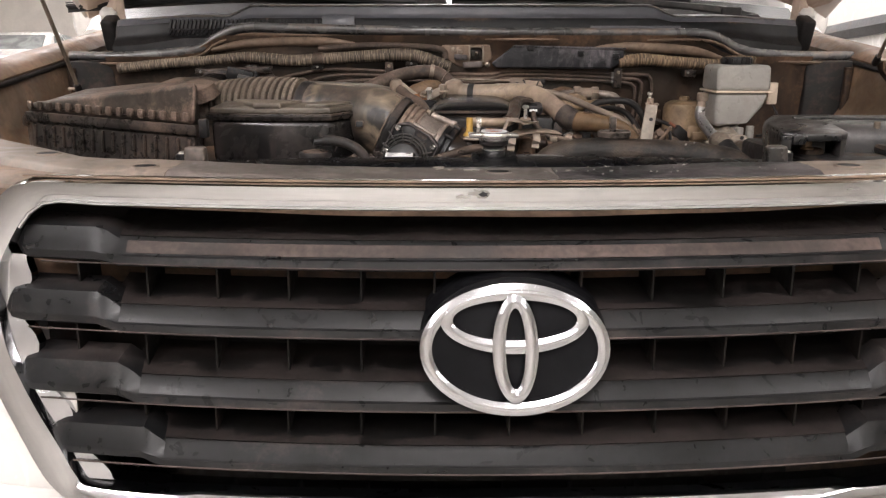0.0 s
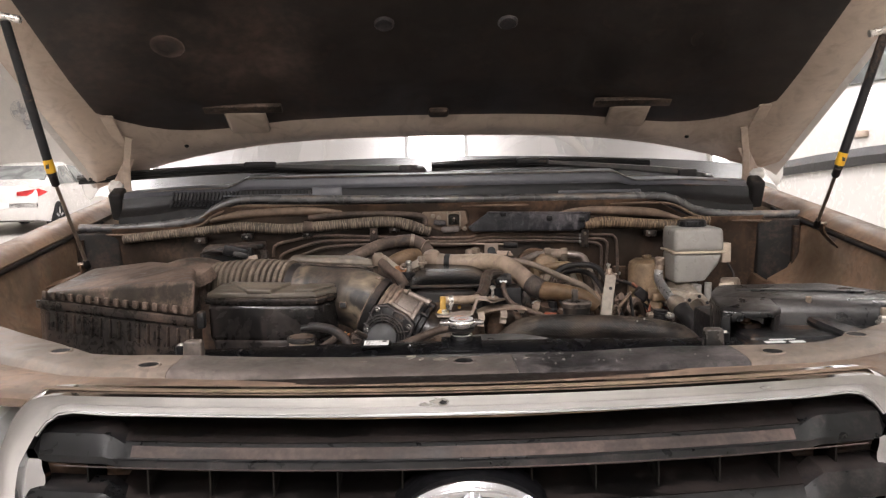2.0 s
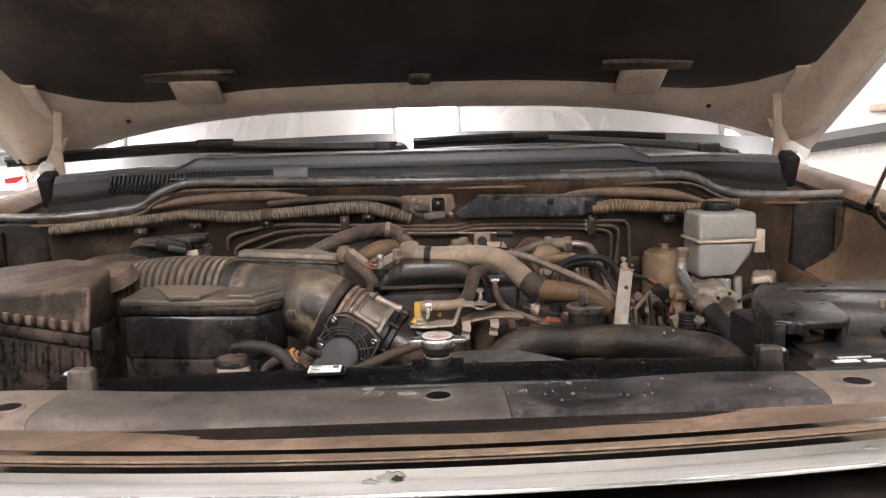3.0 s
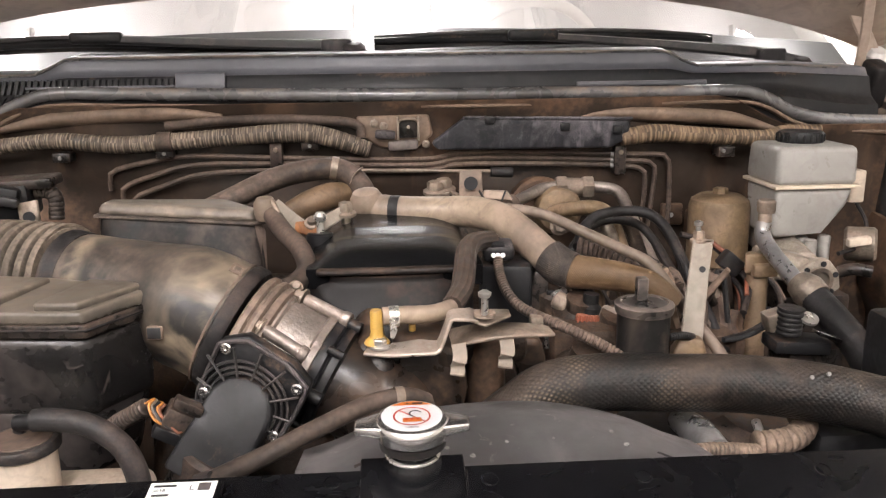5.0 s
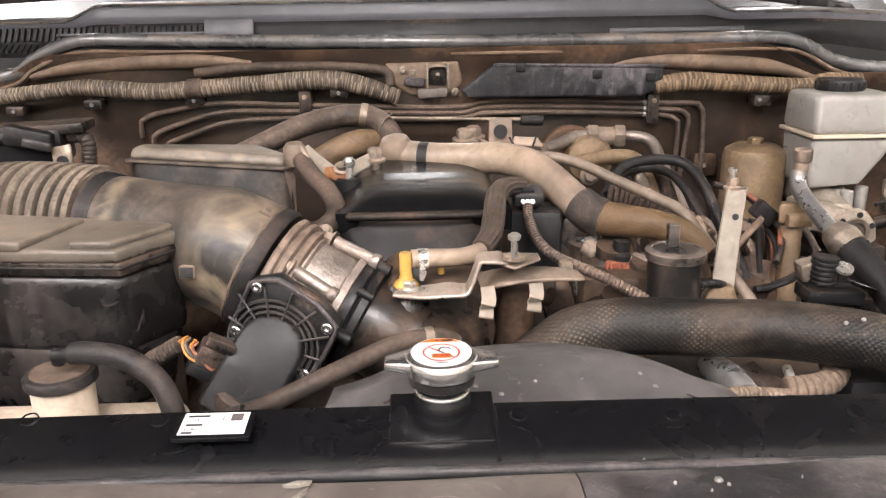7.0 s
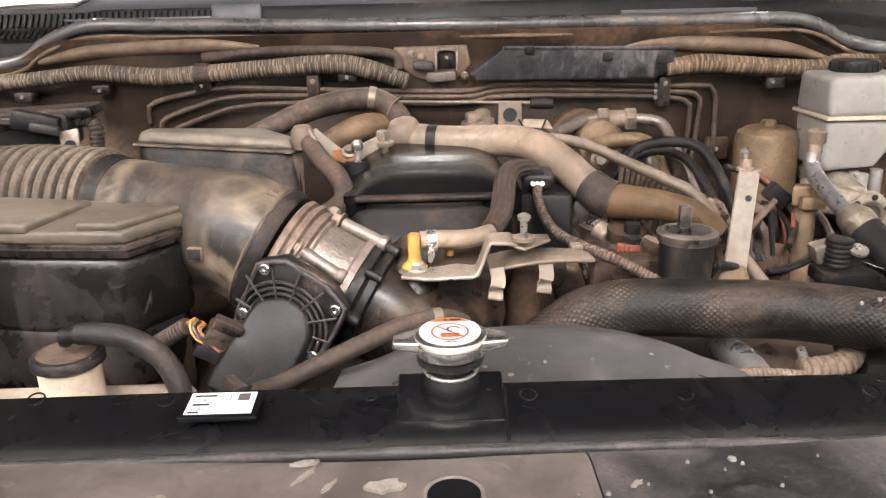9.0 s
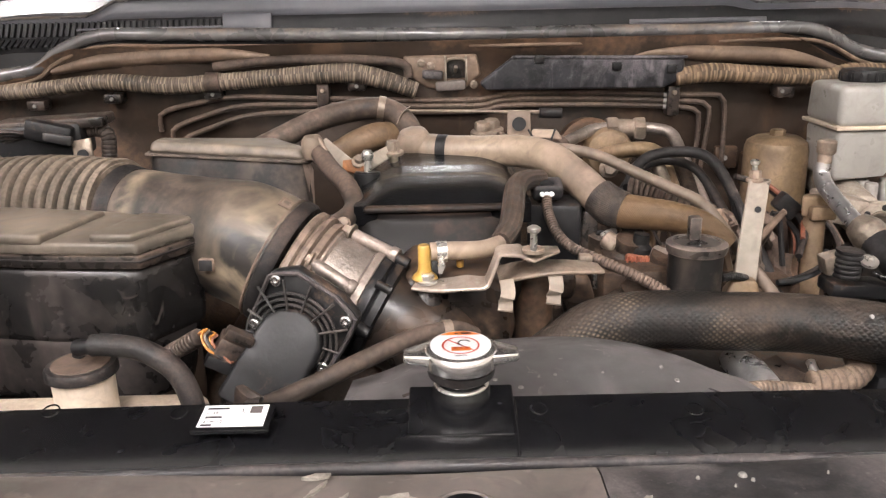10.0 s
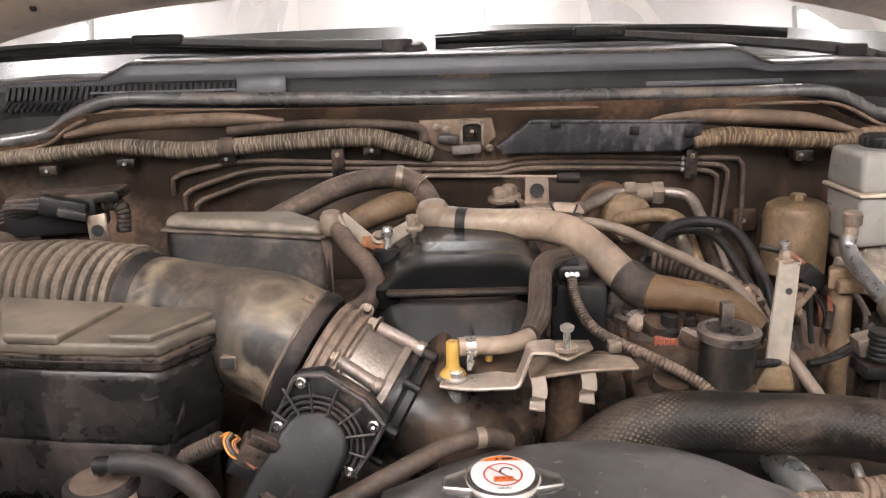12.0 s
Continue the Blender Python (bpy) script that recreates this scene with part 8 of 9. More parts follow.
for k in range(20):
    a = 2 * math.pi * k / 20
    part("cap_grip", box(B(), (0.581 + 0.031 * math.cos(a), 0.765 + 0.031 * math.sin(a), ZT + 0.007), (0.003, 0.004, 0.011), rot=(0, 0, math.degrees(a)), bev=0.0006, seg=1), PLASTIC_CLEAN, capr)
part("level_plug", box(B(), (RX1 + 0.012, RY0 + 0.03, ZS - 0.006), (0.022, 0.02, 0.045), bev=0.003), CREAM, res, "cream level sensor plug")
part("sensor_lead", tube(B(), [(RX1 + 0.018, RY0 + 0.03, ZS - 0.03), (RX1 + 0.03, RY0 + 0.02, ZS - 0.06), (RX1 + 0.01, RY0 + 0.0, ZS - 0.085), (RX1 - 0.03, RY0 - 0.02, ZS - 0.09)], 0.003, n=8), RUBBER, res)
part("lead_plug", box(B(), (RX1 + 0.0, RY0 - 0.015, ZS - 0.075), (0.032, 0.012, 0.012), rot=(0, -6, 0), bev=0.003), CREAM, res)

mc = thing("brake_master_cylinder", (0.5525, 0.6400, 1.0850), "pale cast brake master cylinder under the reservoir", "cylinder")
MCC = V((0.5470, 0.6400, 1.1173))
part("barrel", rod(B(), MCC + V((0.0, 0.02, 0)), MCC + V((0.02, 0.235, 0.03)), 0.027, n=24), CAST_PALE, mc)
oct_pts = [(0.029 * math.cos(a) * (1.15 if k % 2 else 1.0), 0.029 * math.sin(a) * (1.0 if k % 2 else 0.95)) for k, a in enumerate([radians(22 + 45 * k) for k in range(8)])]
fp = plate(B(), oct_pts, pose(*MCC, 90, 0, 0), 0.02, 0.003)
flange = part("flange", fp, CAST_PALE, mc, "pale drilled end flange")
for k in range(6):
    a = radians(20 + 60 * k)
    part("flange_hole", lathe(B(), MCC + V((0.0225 * math.cos(a), -0.0205, 0.0225 * math.sin(a))), (0, -1, 0), [(0.0038, 0), (0.0038, 0.0012), (0.001, 0.0012)], 14), INK, flange)
part("bore_ring", lathe(B(), MCC + V((0, -0.02, 0)), (0, -1, 0), [(0.018, 0), (0.018, 0.004), (0.013, 0.004), (0.012, 0.001), (0.001, 0.001)], 24), STEEL_DUST, mc)
part("port_block", box(B(), V((0.5068, 0.6500, 1.1332)), (0.06, 0.05, 0.035), rot=(0, 10, 0), bev=0.006), CAST_PALE, mc)
for px in ((0.5730, 0.7200, 1.1401), (0.5753, 0.7000, 1.1399), (0.6055, 0.7200, 1.1408)):
    part("port_stub", rod(B(), V(px) + V((0, 0.0, 0.012)), V(px) - V((0, 0, 0.03)), 0.0085), MILKY, mc, "milky port stub")
part("port_pipe", tube(B(), [(0.5851, 0.6400, 1.1223), (0.5971, 0.6300, 1.1284), (0.6172, 0.6200, 1.1268)], 0.008), PLASTIC, mc)
part("pump_body", rod(B(), (0.6352, 0.7200, 1.1400), (0.6707, 0.7000, 1.1421), 0.024, n=20), STEEL_DUST, mc)
part("pump_mount", box(B(), MCC + V((0.02, 0.06, -0.06)), (0.09, 0.10, 0.06), bev=0.006), PLASTIC, mc)
part("drop_bracket", box(B(), MCC + V((0.03, 0.22, -0.05)), (0.06, 0.06, 0.22), bev=0.006), PAINT_GRIMY, mc)

post = thing("service_port_post", (0.4390, 0.5600, 1.0553), "ochre upright pipe post with a clamp block", "pipe")
part("post", rod(B(), (0.4377, 0.5550, 1.0055), (0.4454, 0.5800, 1.1458), 0.0125, n=20), OLIVE, post)
part("clamp", hexa(B(), [(0.4245, 0.5700, 1.1441), (0.4620, 0.5700, 1.1410), (0.4818, 0.6100, 1.1332), (0.4443, 0.6100, 1.1357)], [(0.4242, 0.5720, 1.1694), (0.4558, 0.5720, 1.1678), (0.4744, 0.6100, 1.1610), (0.4430, 0.6100, 1.1625)], 0.004), OLIVE, post)
part("strap", box(B(), (0.4470, 0.5650, 1.1497), (0.03, 0.012, 0.016), bev=0.003), OLIVE, post)

suc = thing("suction_pipe", (0.4538, 0.5200, 1.1647), "silver suction pipe with a service cap and thick insulation", "pipe")
part("service_cap", lathe(B(), (0.4559, 0.5920, 1.2145), (0, 0, 1), [(0.0095, 0), (0.0108, 0.002), (0.0108, 0.014), (0.009, 0.016), (0.001, 0.0165)], 22), STEEL_DUST, suc)
part("valve", rod(B(), (0.4542, 0.5900, 1.2025), (0.4549, 0.5920, 1.2172), 0.008), STEEL_DUST, suc)
part("pipe", tube(B(), [(0.4536, 0.5920, 1.2035), (0.4520, 0.5880, 1.1892), (0.4510, 0.5700, 1.1781), (0.4538, 0.5300, 1.1621), (0.4595, 0.4950, 1.1465)], [0.0092, 0.0098, 0.0098, 0.0098, 0.0098], n=20), ALU_BRIGHT, suc, "bright suction pipe")
part("crimp", tube(B(), [(0.4575, 0.5050, 1.1522), (0.4634, 0.4900, 1.1453), (0.4670, 0.4800, 1.1404)], [0.015, 0.0195, 0.0175], n=22), STEEL_DUST, suc, "dusty crimped collar")
part("insulated_hose", tube(B(), [(0.4640, 0.4870, 1.1436), (0.4719, 0.4550, 1.1283), (0.4826, 0.4200, 1.1056), (0.4871, 0.3700, 1.0706), (0.4709, 0.3100, 1.0411)], 0.0165, n=20), RUBBER, suc, "insulated lower hose")

# lower right clutter before the hose
clut = thing("sensor_cluster", (0.4215, 0.4200, 1.1199), "black sensor cluster with a silver eyelet", "sensor")
part("base", box(B(), (0.4218, 0.4320, 1.1081), (0.060, 0.035, 0.014), rot=(0, 4, 0), bev=0.003), PLASTIC_CLEAN, clut)
part("coil_boot", tube(B(), [(0.4057, 0.4200, 1.1234), (0.4063, 0.4200, 1.1386), (0.4071, 0.4200, 1.1519)], 0.0125, n=16, rib=(0.005, 0.001)), RUBBER, clut)
part("eyelet", lathe(B(), (0.4213, 0.4100, 1.1415), (0, -0.5, 1), [(0.009, 0), (0.009, 0.003), (0.005, 0.003), (0.005, 0)], 18), STEEL, clut)
part("tab", box(B(), (0.4421, 0.4100, 1.1240), (0.026, 0.016, 0.004), rot=(0, 20, 0), bev=0.001), SILVER, clut)
part("plug", box(B(), (0.3996, 0.4300, 1.1368), (0.03, 0.02, 0.02), rot=(0, -15, 0), bev=0.003), STEEL_DUST, clut)
part("post", box(B(), (0.4423, 0.4500, 1.0233), (0.06, 0.05, 0.16), bev=0.005), PLASTIC, clut)
low = thing("alternator_leads", (0.2726, 0.1800, 1.1355), "tan ribbed leads and a bright pipe under the radiator hose", "wiring")
part("ribbed_lead", tube(B(), [(0.2655, 0.1900, 1.1263), (0.2782, 0.1900, 1.1267), (0.2977, 0.1950, 1.1272), (0.3109, 0.2050, 1.1312), (0.3137, 0.2200, 1.1335)], 0.0088, n=14, rib=(0.006, 0.001)), HARNESS, low, "tan ribbed lead")
part("ribbed_lead", tube(B(), [(0.2030, 0.1600, 1.1376), (0.2231, 0.1700, 1.1343), (0.2461, 0.1750, 1.1300), (0.2632, 0.1800, 1.1259)], 0.005, n=12, rib=(0.004, 0.0007)), HARNESS, low)
part("bright_pipe", tube(B(), [(0.2261, 0.2400, 1.1246), (0.2328, 0.2150, 1.1236), (0.2364, 0.1900, 1.1204)], [0.010, 0.013, 0.012], n=20), ALU_BRIGHT, low, "bright metal pipe")
part("dark_bar", strip(B(), [(0.2517, 0.2300, 1.1263), (0.2595, 0.2150, 1.1212), (0.2686, 0.2000, 1.1188)], (0, 1, 0.3), 0.02, 0.006), PLASTIC, low)
part("rod", rod(B(), (0.2769, 0.2150, 1.1324), (0.2772, 0.2000, 1.1231), 0.0035), STEEL, low)
part("housing", box(B(), (0.3481, 0.2200, 1.1106), (0.06, 0.05, 0.035), bev=0.008), PLASTIC_CLEAN, low)
part("housing", box(B(), (0.2847, 0.2600, 1.0533), (0.20, 0.12, 0.10), bev=0.02), PLASTIC_CLEAN, low, "dark dirty alternator body")

# battery with covers
bat = thing("battery", (0.58, 0.3, 0.75), "black battery under a rounded black plastic cover", "battery")
part("case", box(B(), (0.60, 0.235, 1.06), (0.30, 0.26, 0.22), bev=0.008), PLASTIC_CLEAN, bat)
part("tray", box(B(), (0.60, 0.24, 0.76), (0.34, 0.3, 0.4), bev=0.01), PAINT_GRIMY, bat)
BLID_T = [(0.430, 0.225, 1.209), (0.545, 0.185, 1.209), (0.735, 0.150, 1.207), (0.775, 0.240, 1.208), (0.690, 0.365, 1.210), (0.484, 0.365, 1.210)]
BLID_B = [(x, y - 0.012 * (y < 0.3), z - 0.068) for x, y, z in BLID_T]
part("cover", hexa(B(), BLID_B, BLID_T, 0.021, 5), BATCOVER, bat, "black moulded cover with a rounded front")
part("cover_ridge", strip(B(), [(0.50, 0.29, 1.2105), (0.60, 0.275, 1.2105), (0.70, 0.245, 1.210)], (0.15, 1, 0), 0.012, 0.004), BATCOVER, bat)
HOOD_T = [(0.420, 0.142, 1.205), (0.440, 0.130, 1.204), (0.500, 0.130, 1.204), (0.516, 0.146, 1.205), (0.528, 0.215, 1.209), (0.440, 0.245, 1.209)]
hood_box = part("terminal_hood", hexa(B(), [(x, y, z - 0.012) for x, y, z in HOOD_T], HOOD_T, 0.004, 3), BATCOVER, bat, "box-shaped terminal hood, open in front")
part("hood_wall", hexa(B(), [(0.419, 0.144, 1.128), (0.431, 0.136, 1.128), (0.446, 0.225, 1.128), (0.432, 0.230, 1.128)], [(0.420, 0.142, 1.200), (0.432, 0.134, 1.200), (0.450, 0.230, 1.201), (0.436, 0.235, 1.201)], 0.002), BATCOVER, hood_box)
part("hood_wall", hexa(B(), [(0.500, 0.134, 1.150), (0.512, 0.144, 1.150), (0.524, 0.205, 1.150), (0.510, 0.208, 1.150)], [(0.500, 0.132, 1.200), (0.515, 0.146, 1.200), (0.526, 0.205, 1.201), (0.510, 0.210, 1.201)], 0.002), BATCOVER, hood_box)
part("hood_brow", hexa(B(), [(0.432, 0.131, 1.188), (0.448, 0.129, 1.188), (0.450, 0.136, 1.188), (0.434, 0.138, 1.188)], [(0.432, 0.130, 1.200), (0.452, 0.129, 1.200), (0.452, 0.136, 1.200), (0.434, 0.138, 1.200)], 0.001), BATCOVER, hood_box)
part("hood_back", box(B(), (0.478, 0.205, 1.170), (0.07, 0.006, 0.06), bev=0.001), INK, hood_box, "dark inside of the hood")
part("terminal_clamp", box(B(), (0.476, 0.175, 1.168), (0.034, 0.030, 0.022), rot=(0, 0, 20), bev=0.006, seg=3), ALU_DARK, bat, "brown corroded terminal clamp")
part("clamp_bolt", bolt_head(B(), (0.470, 0.168, 1.178), (0, 0, 1), 0.006, 0.008), RUSTPIPE, bat)
part("hold_clamp", strip(B(), [(0.590, 0.205, 1.178), (0.588, 0.165, 1.176), (0.600, 0.120, 1.172), (0.618, 0.085, 1.166)], (1, 0.2, 0), [0.030, 0.034, 0.040, 0.044], 0.014), PLASTIC_CLEAN, bat, "black hold-down clamp")
part("clamp_stud", rod(B(), (0.580, 0.190, 1.176), (0.580, 0.190, 1.214), 0.0045), STEEL_DUST, bat)
part("clamp_nut", bolt_head(B(), (0.580, 0.190, 1.184), (0, 0, 1), 0.0075, 0.009), STEEL, bat)
part("clamp_stud", rod(B(), (0.672, 0.135, 1.176), (0.672, 0.135, 1.204), 0.0045), STEEL_DUST, bat)
part("clamp_nut", bolt_head(B(), (0.672, 0.135, 1.180), (0, 0, 1), 0.0075, 0.009), STEEL, bat)
part("battery_deck", hexa(B(), [(0.435, 0.070, 1.150), (0.735, 0.075, 1.150), (0.745, 0.22, 1.150), (0.445, 0.20, 1.150)], [(0.437, 0.072, 1.164), (0.733, 0.077, 1.164), (0.743, 0.22, 1.164), (0.447, 0.20, 1.164)], 0.004), PLASTIC_CLEAN, bat, "black battery top")
for bx, by, bw, bd in ((0.482, 0.090, 0.030, 0.010), (0.515, 0.088, 0.022, 0.010), (0.500, 0.106, 0.040, 0.006), (0.640, 0.150, 0.050, 0.012), (0.645, 0.130, 0.040, 0.008)):
    part("battery_print", box(B(), (bx, by, 1.1648), (bw, bd, 0.0012), rot=(0, 0, 4), bev=0.0002, seg=1), WHITE, bat)

for s in (-1, 1):
    rb = thing("radiator_bracket", (s * 0.372, 0.05, 1.15), "grey plastic radiator bracket beside the tank", "bracket", "brackets beside the radiator tank")
    part("hook", hexa(B(), [(s * 0.358, 0.036, 1.140), (s * 0.388, 0.036, 1.140), (s * 0.388, 0.060, 1.140), (s * 0.358, 0.060, 1.140)], [(s * 0.360, 0.040, 1.198), (s * 0.386, 0.040, 1.198), (s * 0.386, 0.058, 1.198), (s * 0.360, 0.058, 1.198)], 0.004, 3), GREYED, rb)
    part("pin", rod(B(), (s * 0.397, 0.072, 1.150), (s * 0.397, 0.072, 1.186), 0.009), PLASTIC_CLEAN, rb)
    part("pin_clip", lathe(B(), (s * 0.397, 0.072, 1.184), (0, 0, 1), [(0.005, 0), (0.006, 0.002), (0.0045, 0.004), (0.001, 0.005)], 16), STEEL, rb, "bright pin end")
    part("foot", box(B(), (s * 0.378, 0.058, 1.135), (0.06, 0.05, 0.03), bev=0.004), PLASTIC_CLEAN, rb)

# ---- firewall fittings ----
harn = thing("wiring_harness", (-0.3440, 0.8450, 1.2870), "tape-wound tan wiring harness along the firewall", "wiring harness")
part("conduit", tube(B(), [(-0.7613, 0.8450, 1.2679), (-0.6645, 0.8450, 1.2778), (-0.5843, 0.8450, 1.2833), (-0.5359, 0.8450, 1.2878), (-0.4714, 0.8450, 1.2929), (-0.3844, 0.8450, 1.2854), (-0.3116, 0.8450, 1.2887), (-0.2304, 0.8450, 1.2935), (-0.1653, 0.8450, 1.2970), (-0.1165, 0.8450, 1.2968), (-0.0722, 0.8450, 1.2862), (-0.0277, 0.8480, 1.2703)], [0.0105] * 5 + [0.012] * 4 + [0.0135, 0.0135, 0.0115], n=20, rib=(0.0094, 0.0005)), TAPED, harn, "tape-wound loom in tan dust")
part("upper_loom", tube(B(), [(-0.3192, 0.8520, 1.3099), (-0.2378, 0.8520, 1.3163), (-0.1486, 0.8520, 1.3169), (-0.0673, 0.8520, 1.3121), (-0.0414, 0.8520, 1.3043), (-0.0387, 0.8500, 1.2882)], 0.0072, n=12), RUBBER_DUST, harn, "brown taped loom")
part("tape_joint", tube(B(), [(-0.3293, 0.8450, 1.2883), (-0.3100, 0.8450, 1.2887)], 0.0148, n=16, smooth=False), RUBBER_DUST, harn)
for px in ((-0.4681, 0.8480, 1.2683), (-0.3223, 0.8480, 1.2717), (-0.1138, 0.8480, 1.2786), (-0.5800, 0.8480, 1.2611)):
    c = part("harness_clip", box(B(), V(px) + V((0, 0.008, 0)), (0.026, 0.026, 0.014), bev=0.003), PLASTIC, harn)
    part("clip_pin", lathe(B(), V(px) + V((0, -0.006, 0)), (0, -1, 0), [(0.003, 0), (0.0025, 0.003)], 10), MARK, c)
harr = thing("wiring_harness", (0.4627, 0.8400, 1.2805), "ochre tape-wound wiring harness along the firewall", "wiring harness")
part("conduit", tube(B(), [(0.3451, 0.8400, 1.2813), (0.3950, 0.8400, 1.2868), (0.4456, 0.8400, 1.2841), (0.5050, 0.8400, 1.2796), (0.5646, 0.8400, 1.2767), (0.5977, 0.8400, 1.2842), (0.6488, 0.8400, 1.2832)], [0.012, 0.0135, 0.0125, 0.012, 0.012, 0.011, 0.011], n=20, rib=(0.012, 0.0005)), TAPED_OCHRE, harr, "ochre tape-wound loom")
part("harness_clip", box(B(), (0.5071, 0.8500, 1.2570), (0.026, 0.03, 0.016), bev=0.003), PLASTIC, harr)
part("clip_pin", lathe(B(), (0.5011, 0.8360, 1.2587), (0, -1, 0), [(0.003, 0), (0.0025, 0.003)], 10), MARK, harr)
tray = thing("harness_tray", (0.2272, 0.8350, 1.2922), "worn black plastic harness tray on the firewall", "harness tray")
b = hexa(B(), [(0.1116, 0.8300, 1.3173), (0.3540, 0.8300, 1.3078), (0.3539, 0.8300, 1.2804), (0.3264, 0.8300, 1.2680), (0.0722, 0.8300, 1.2701), (0.0628, 0.8350, 1.2795)], [(0.1165, 0.8650, 1.3164), (0.3661, 0.8650, 1.3066), (0.3661, 0.8650, 1.2784), (0.3377, 0.8650, 1.2657), (0.0743, 0.8650, 1.2679), (0.0643, 0.8650, 1.2781)], 0.004)
part("tray", b, TRAY, tray)
part("tray_lip", box(B(), V((0.2340, 0.8310, 1.3132)), (0.25, 0.006, 0.004), rot=(0, 1.2, 0), bev=0.001), TRAY, tray)
for px in ((0.1481, 0.8290, 1.3119), (0.2586, 0.8290, 1.3001), (0.3371, 0.8290, 1.2946)):
    part("tray_lug", box(B(), px, (0.014, 0.006, 0.012), bev=0.002), PLASTIC_CLEAN, tray)
plate_b = thing("firewall_bracket", (0.0143, 0.8400, 1.3002), "pale rubbed bracket with a stud in its recess", "bracket")
part("plate", hexa(B(), [(-0.046, 0.8560, 1.318), (0.060, 0.8560, 1.318), (0.066, 0.8560, 1.290), (0.040, 0.8560, 1.268), (-0.012, 0.8560, 1.272), (-0.040, 0.8560, 1.290)], [(-0.048, 0.8780, 1.320), (0.062, 0.8780, 1.320), (0.068, 0.8780, 1.288), (0.040, 0.8780, 1.266), (-0.012, 0.8780, 1.270), (-0.042, 0.8780, 1.288)], 0.004), LEDGE, plate_b, "rubbed pale base plate")
# raised dark block; the shade inside the bracket is put into its colour
part("recess", box(B(), (0.030, 0.8545, 1.299), (0.030, 0.006, 0.026), bev=0.002), PLASTIC, plate_b, "dark block for the shade inside the bracket")
for x in (0.0150, 0.0448):
    part("bracket_wall", strip(B(), [(x, 0.856, 1.286), (x, 0.846, 1.289), (x, 0.844, 1.309), (x, 0.856, 1.313)], (1, 0, 0), 0.0032, 0.010), CAST_PALE, plate_b)
part("bracket_arch", strip(B(), [(0.0150, 0.848, 1.309), (0.022, 0.846, 1.314), (0.038, 0.846, 1.314), (0.0448, 0.848, 1.309)], (0, 1, 0), 0.012, 0.003), STEEL_DUST, plate_b)
part("stud", rod(B(), (0.029, 0.856, 1.294), (0.030, 0.842, 1.303), 0.003), STEEL_DUST, plate_b)
part("cable_boss", box(B(), (-0.004, 0.850, 1.292), (0.030, 0.016, 0.012), rot=(0, 4, 0), bev=0.003), PANEL_DARK, plate_b)
part("cable_boss", box(B(), (0.022, 0.850, 1.276), (0.044, 0.016, 0.014), rot=(0, -3, 0), bev=0.004), PANEL, plate_b)
for x, z in ((-0.020, 1.308), (0.056, 1.276), (-0.006, 1.304)):
    part("screw", bolt_head(B(), (x, 0.855, z), (0, -1, 0), 0.004, 0.004), STEEL_DUST, plate_b)
for k, (l, m1, r) in enumerate((([(-0.3962, 0.8550, 1.2479), (-0.3626, 0.8550, 1.2562), (-0.2879, 0.8550, 1.2661)], [(-0.1691, 0.8550, 1.2610), (0.0467, 0.8550, 1.2538), (0.1055, 0.8550, 1.2617)], [(0.2318, 0.8550, 1.2598), (0.3594, 0.8550, 1.2546), (0.4065, 0.8550, 1.2536), (0.4243, 0.8550, 1.2448), (0.4298, 0.8600, 1.1926), (0.4299, 0.8600, 1.1311)]),
                                (([(-0.3801, 0.8550, 1.2260), (-0.3441, 0.8550, 1.2384), (-0.2810, 0.8550, 1.2528)]), [(-0.1698, 0.8550, 1.2519), (0.0466, 0.8550, 1.2455), (0.1055, 0.8550, 1.2534)], [(0.2321, 0.8550, 1.2515), (0.3600, 0.8550, 1.2453), (0.3901, 0.8550, 1.2430), (0.4036, 0.8550, 1.2334), (0.4036, 0.8600, 1.1933), (0.3983, 0.8600, 1.1408)]),
                                (([(-0.3654, 0.8550, 1.2106), (-0.3293, 0.8550, 1.2231), (-0.2741, 0.8550, 1.2385)]), [(-0.1705, 0.8550, 1.2420), (0.0464, 0.8550, 1.2372), (0.1054, 0.8550, 1.2450)], [(0.2323, 0.8550, 1.2431), (0.3433, 0.8550, 1.2381), (0.3822, 0.8550, 1.2322), (0.3890, 0.8550, 1.2201), (0.3899, 0.8600, 1.1762), (0.3818, 0.8600, 1.1234)]))):
    bl = thing("brake_line", l[0], "thin brown steel brake line on the firewall", "pipe", "brake lines on the firewall")
    part("line", tube(B(), [V(l[0]) + V((-0.012, 0.006, -0.03)), V(l[0]) + V((-0.010, 0, -0.008))] + l + m1 + r, 0.0038, n=8, seg=6), RUBBER_DUST, bl)
    part("crimp", rod(B(), V((0.3401, 0.8530, 1.2552)) + V((-0.006, 0, -0.0085 * k)), V((0.3401, 0.8530, 1.2552)) + V((0.0, 0, -0.0085 * k)), 0.0039), MARK, bl, "white mark")
for px in ((-0.1635, 0.8500, 1.2615), (0.3474, 0.8500, 1.2471)):
    lc = thing("line_clip", px, "black plastic clip holding the brake lines", "clip", "clips on the firewall")
    part("clip", box(B(), V(px) + V((0, 0.006, 0)), (0.018, 0.024, 0.044), bev=0.003), PLASTIC, lc)
    part("clip_screw", lathe(B(), V(px) + V((0, -0.007, 0.012)), (0, -1, 0), [(0.004, 0), (0.003, 0.002)], 10), STEEL_DUST, lc)
cr = thing("cable_rod", (0.0605, 0.8000, 1.2443), "thin steel cable rod with a rubber sleeve", "rod")
part("rod", rod(B(), (-0.0450, 0.8000, 1.2475), (0.1693, 0.8000, 1.2411), 0.0026, n=10), STEEL_DUST, cr)
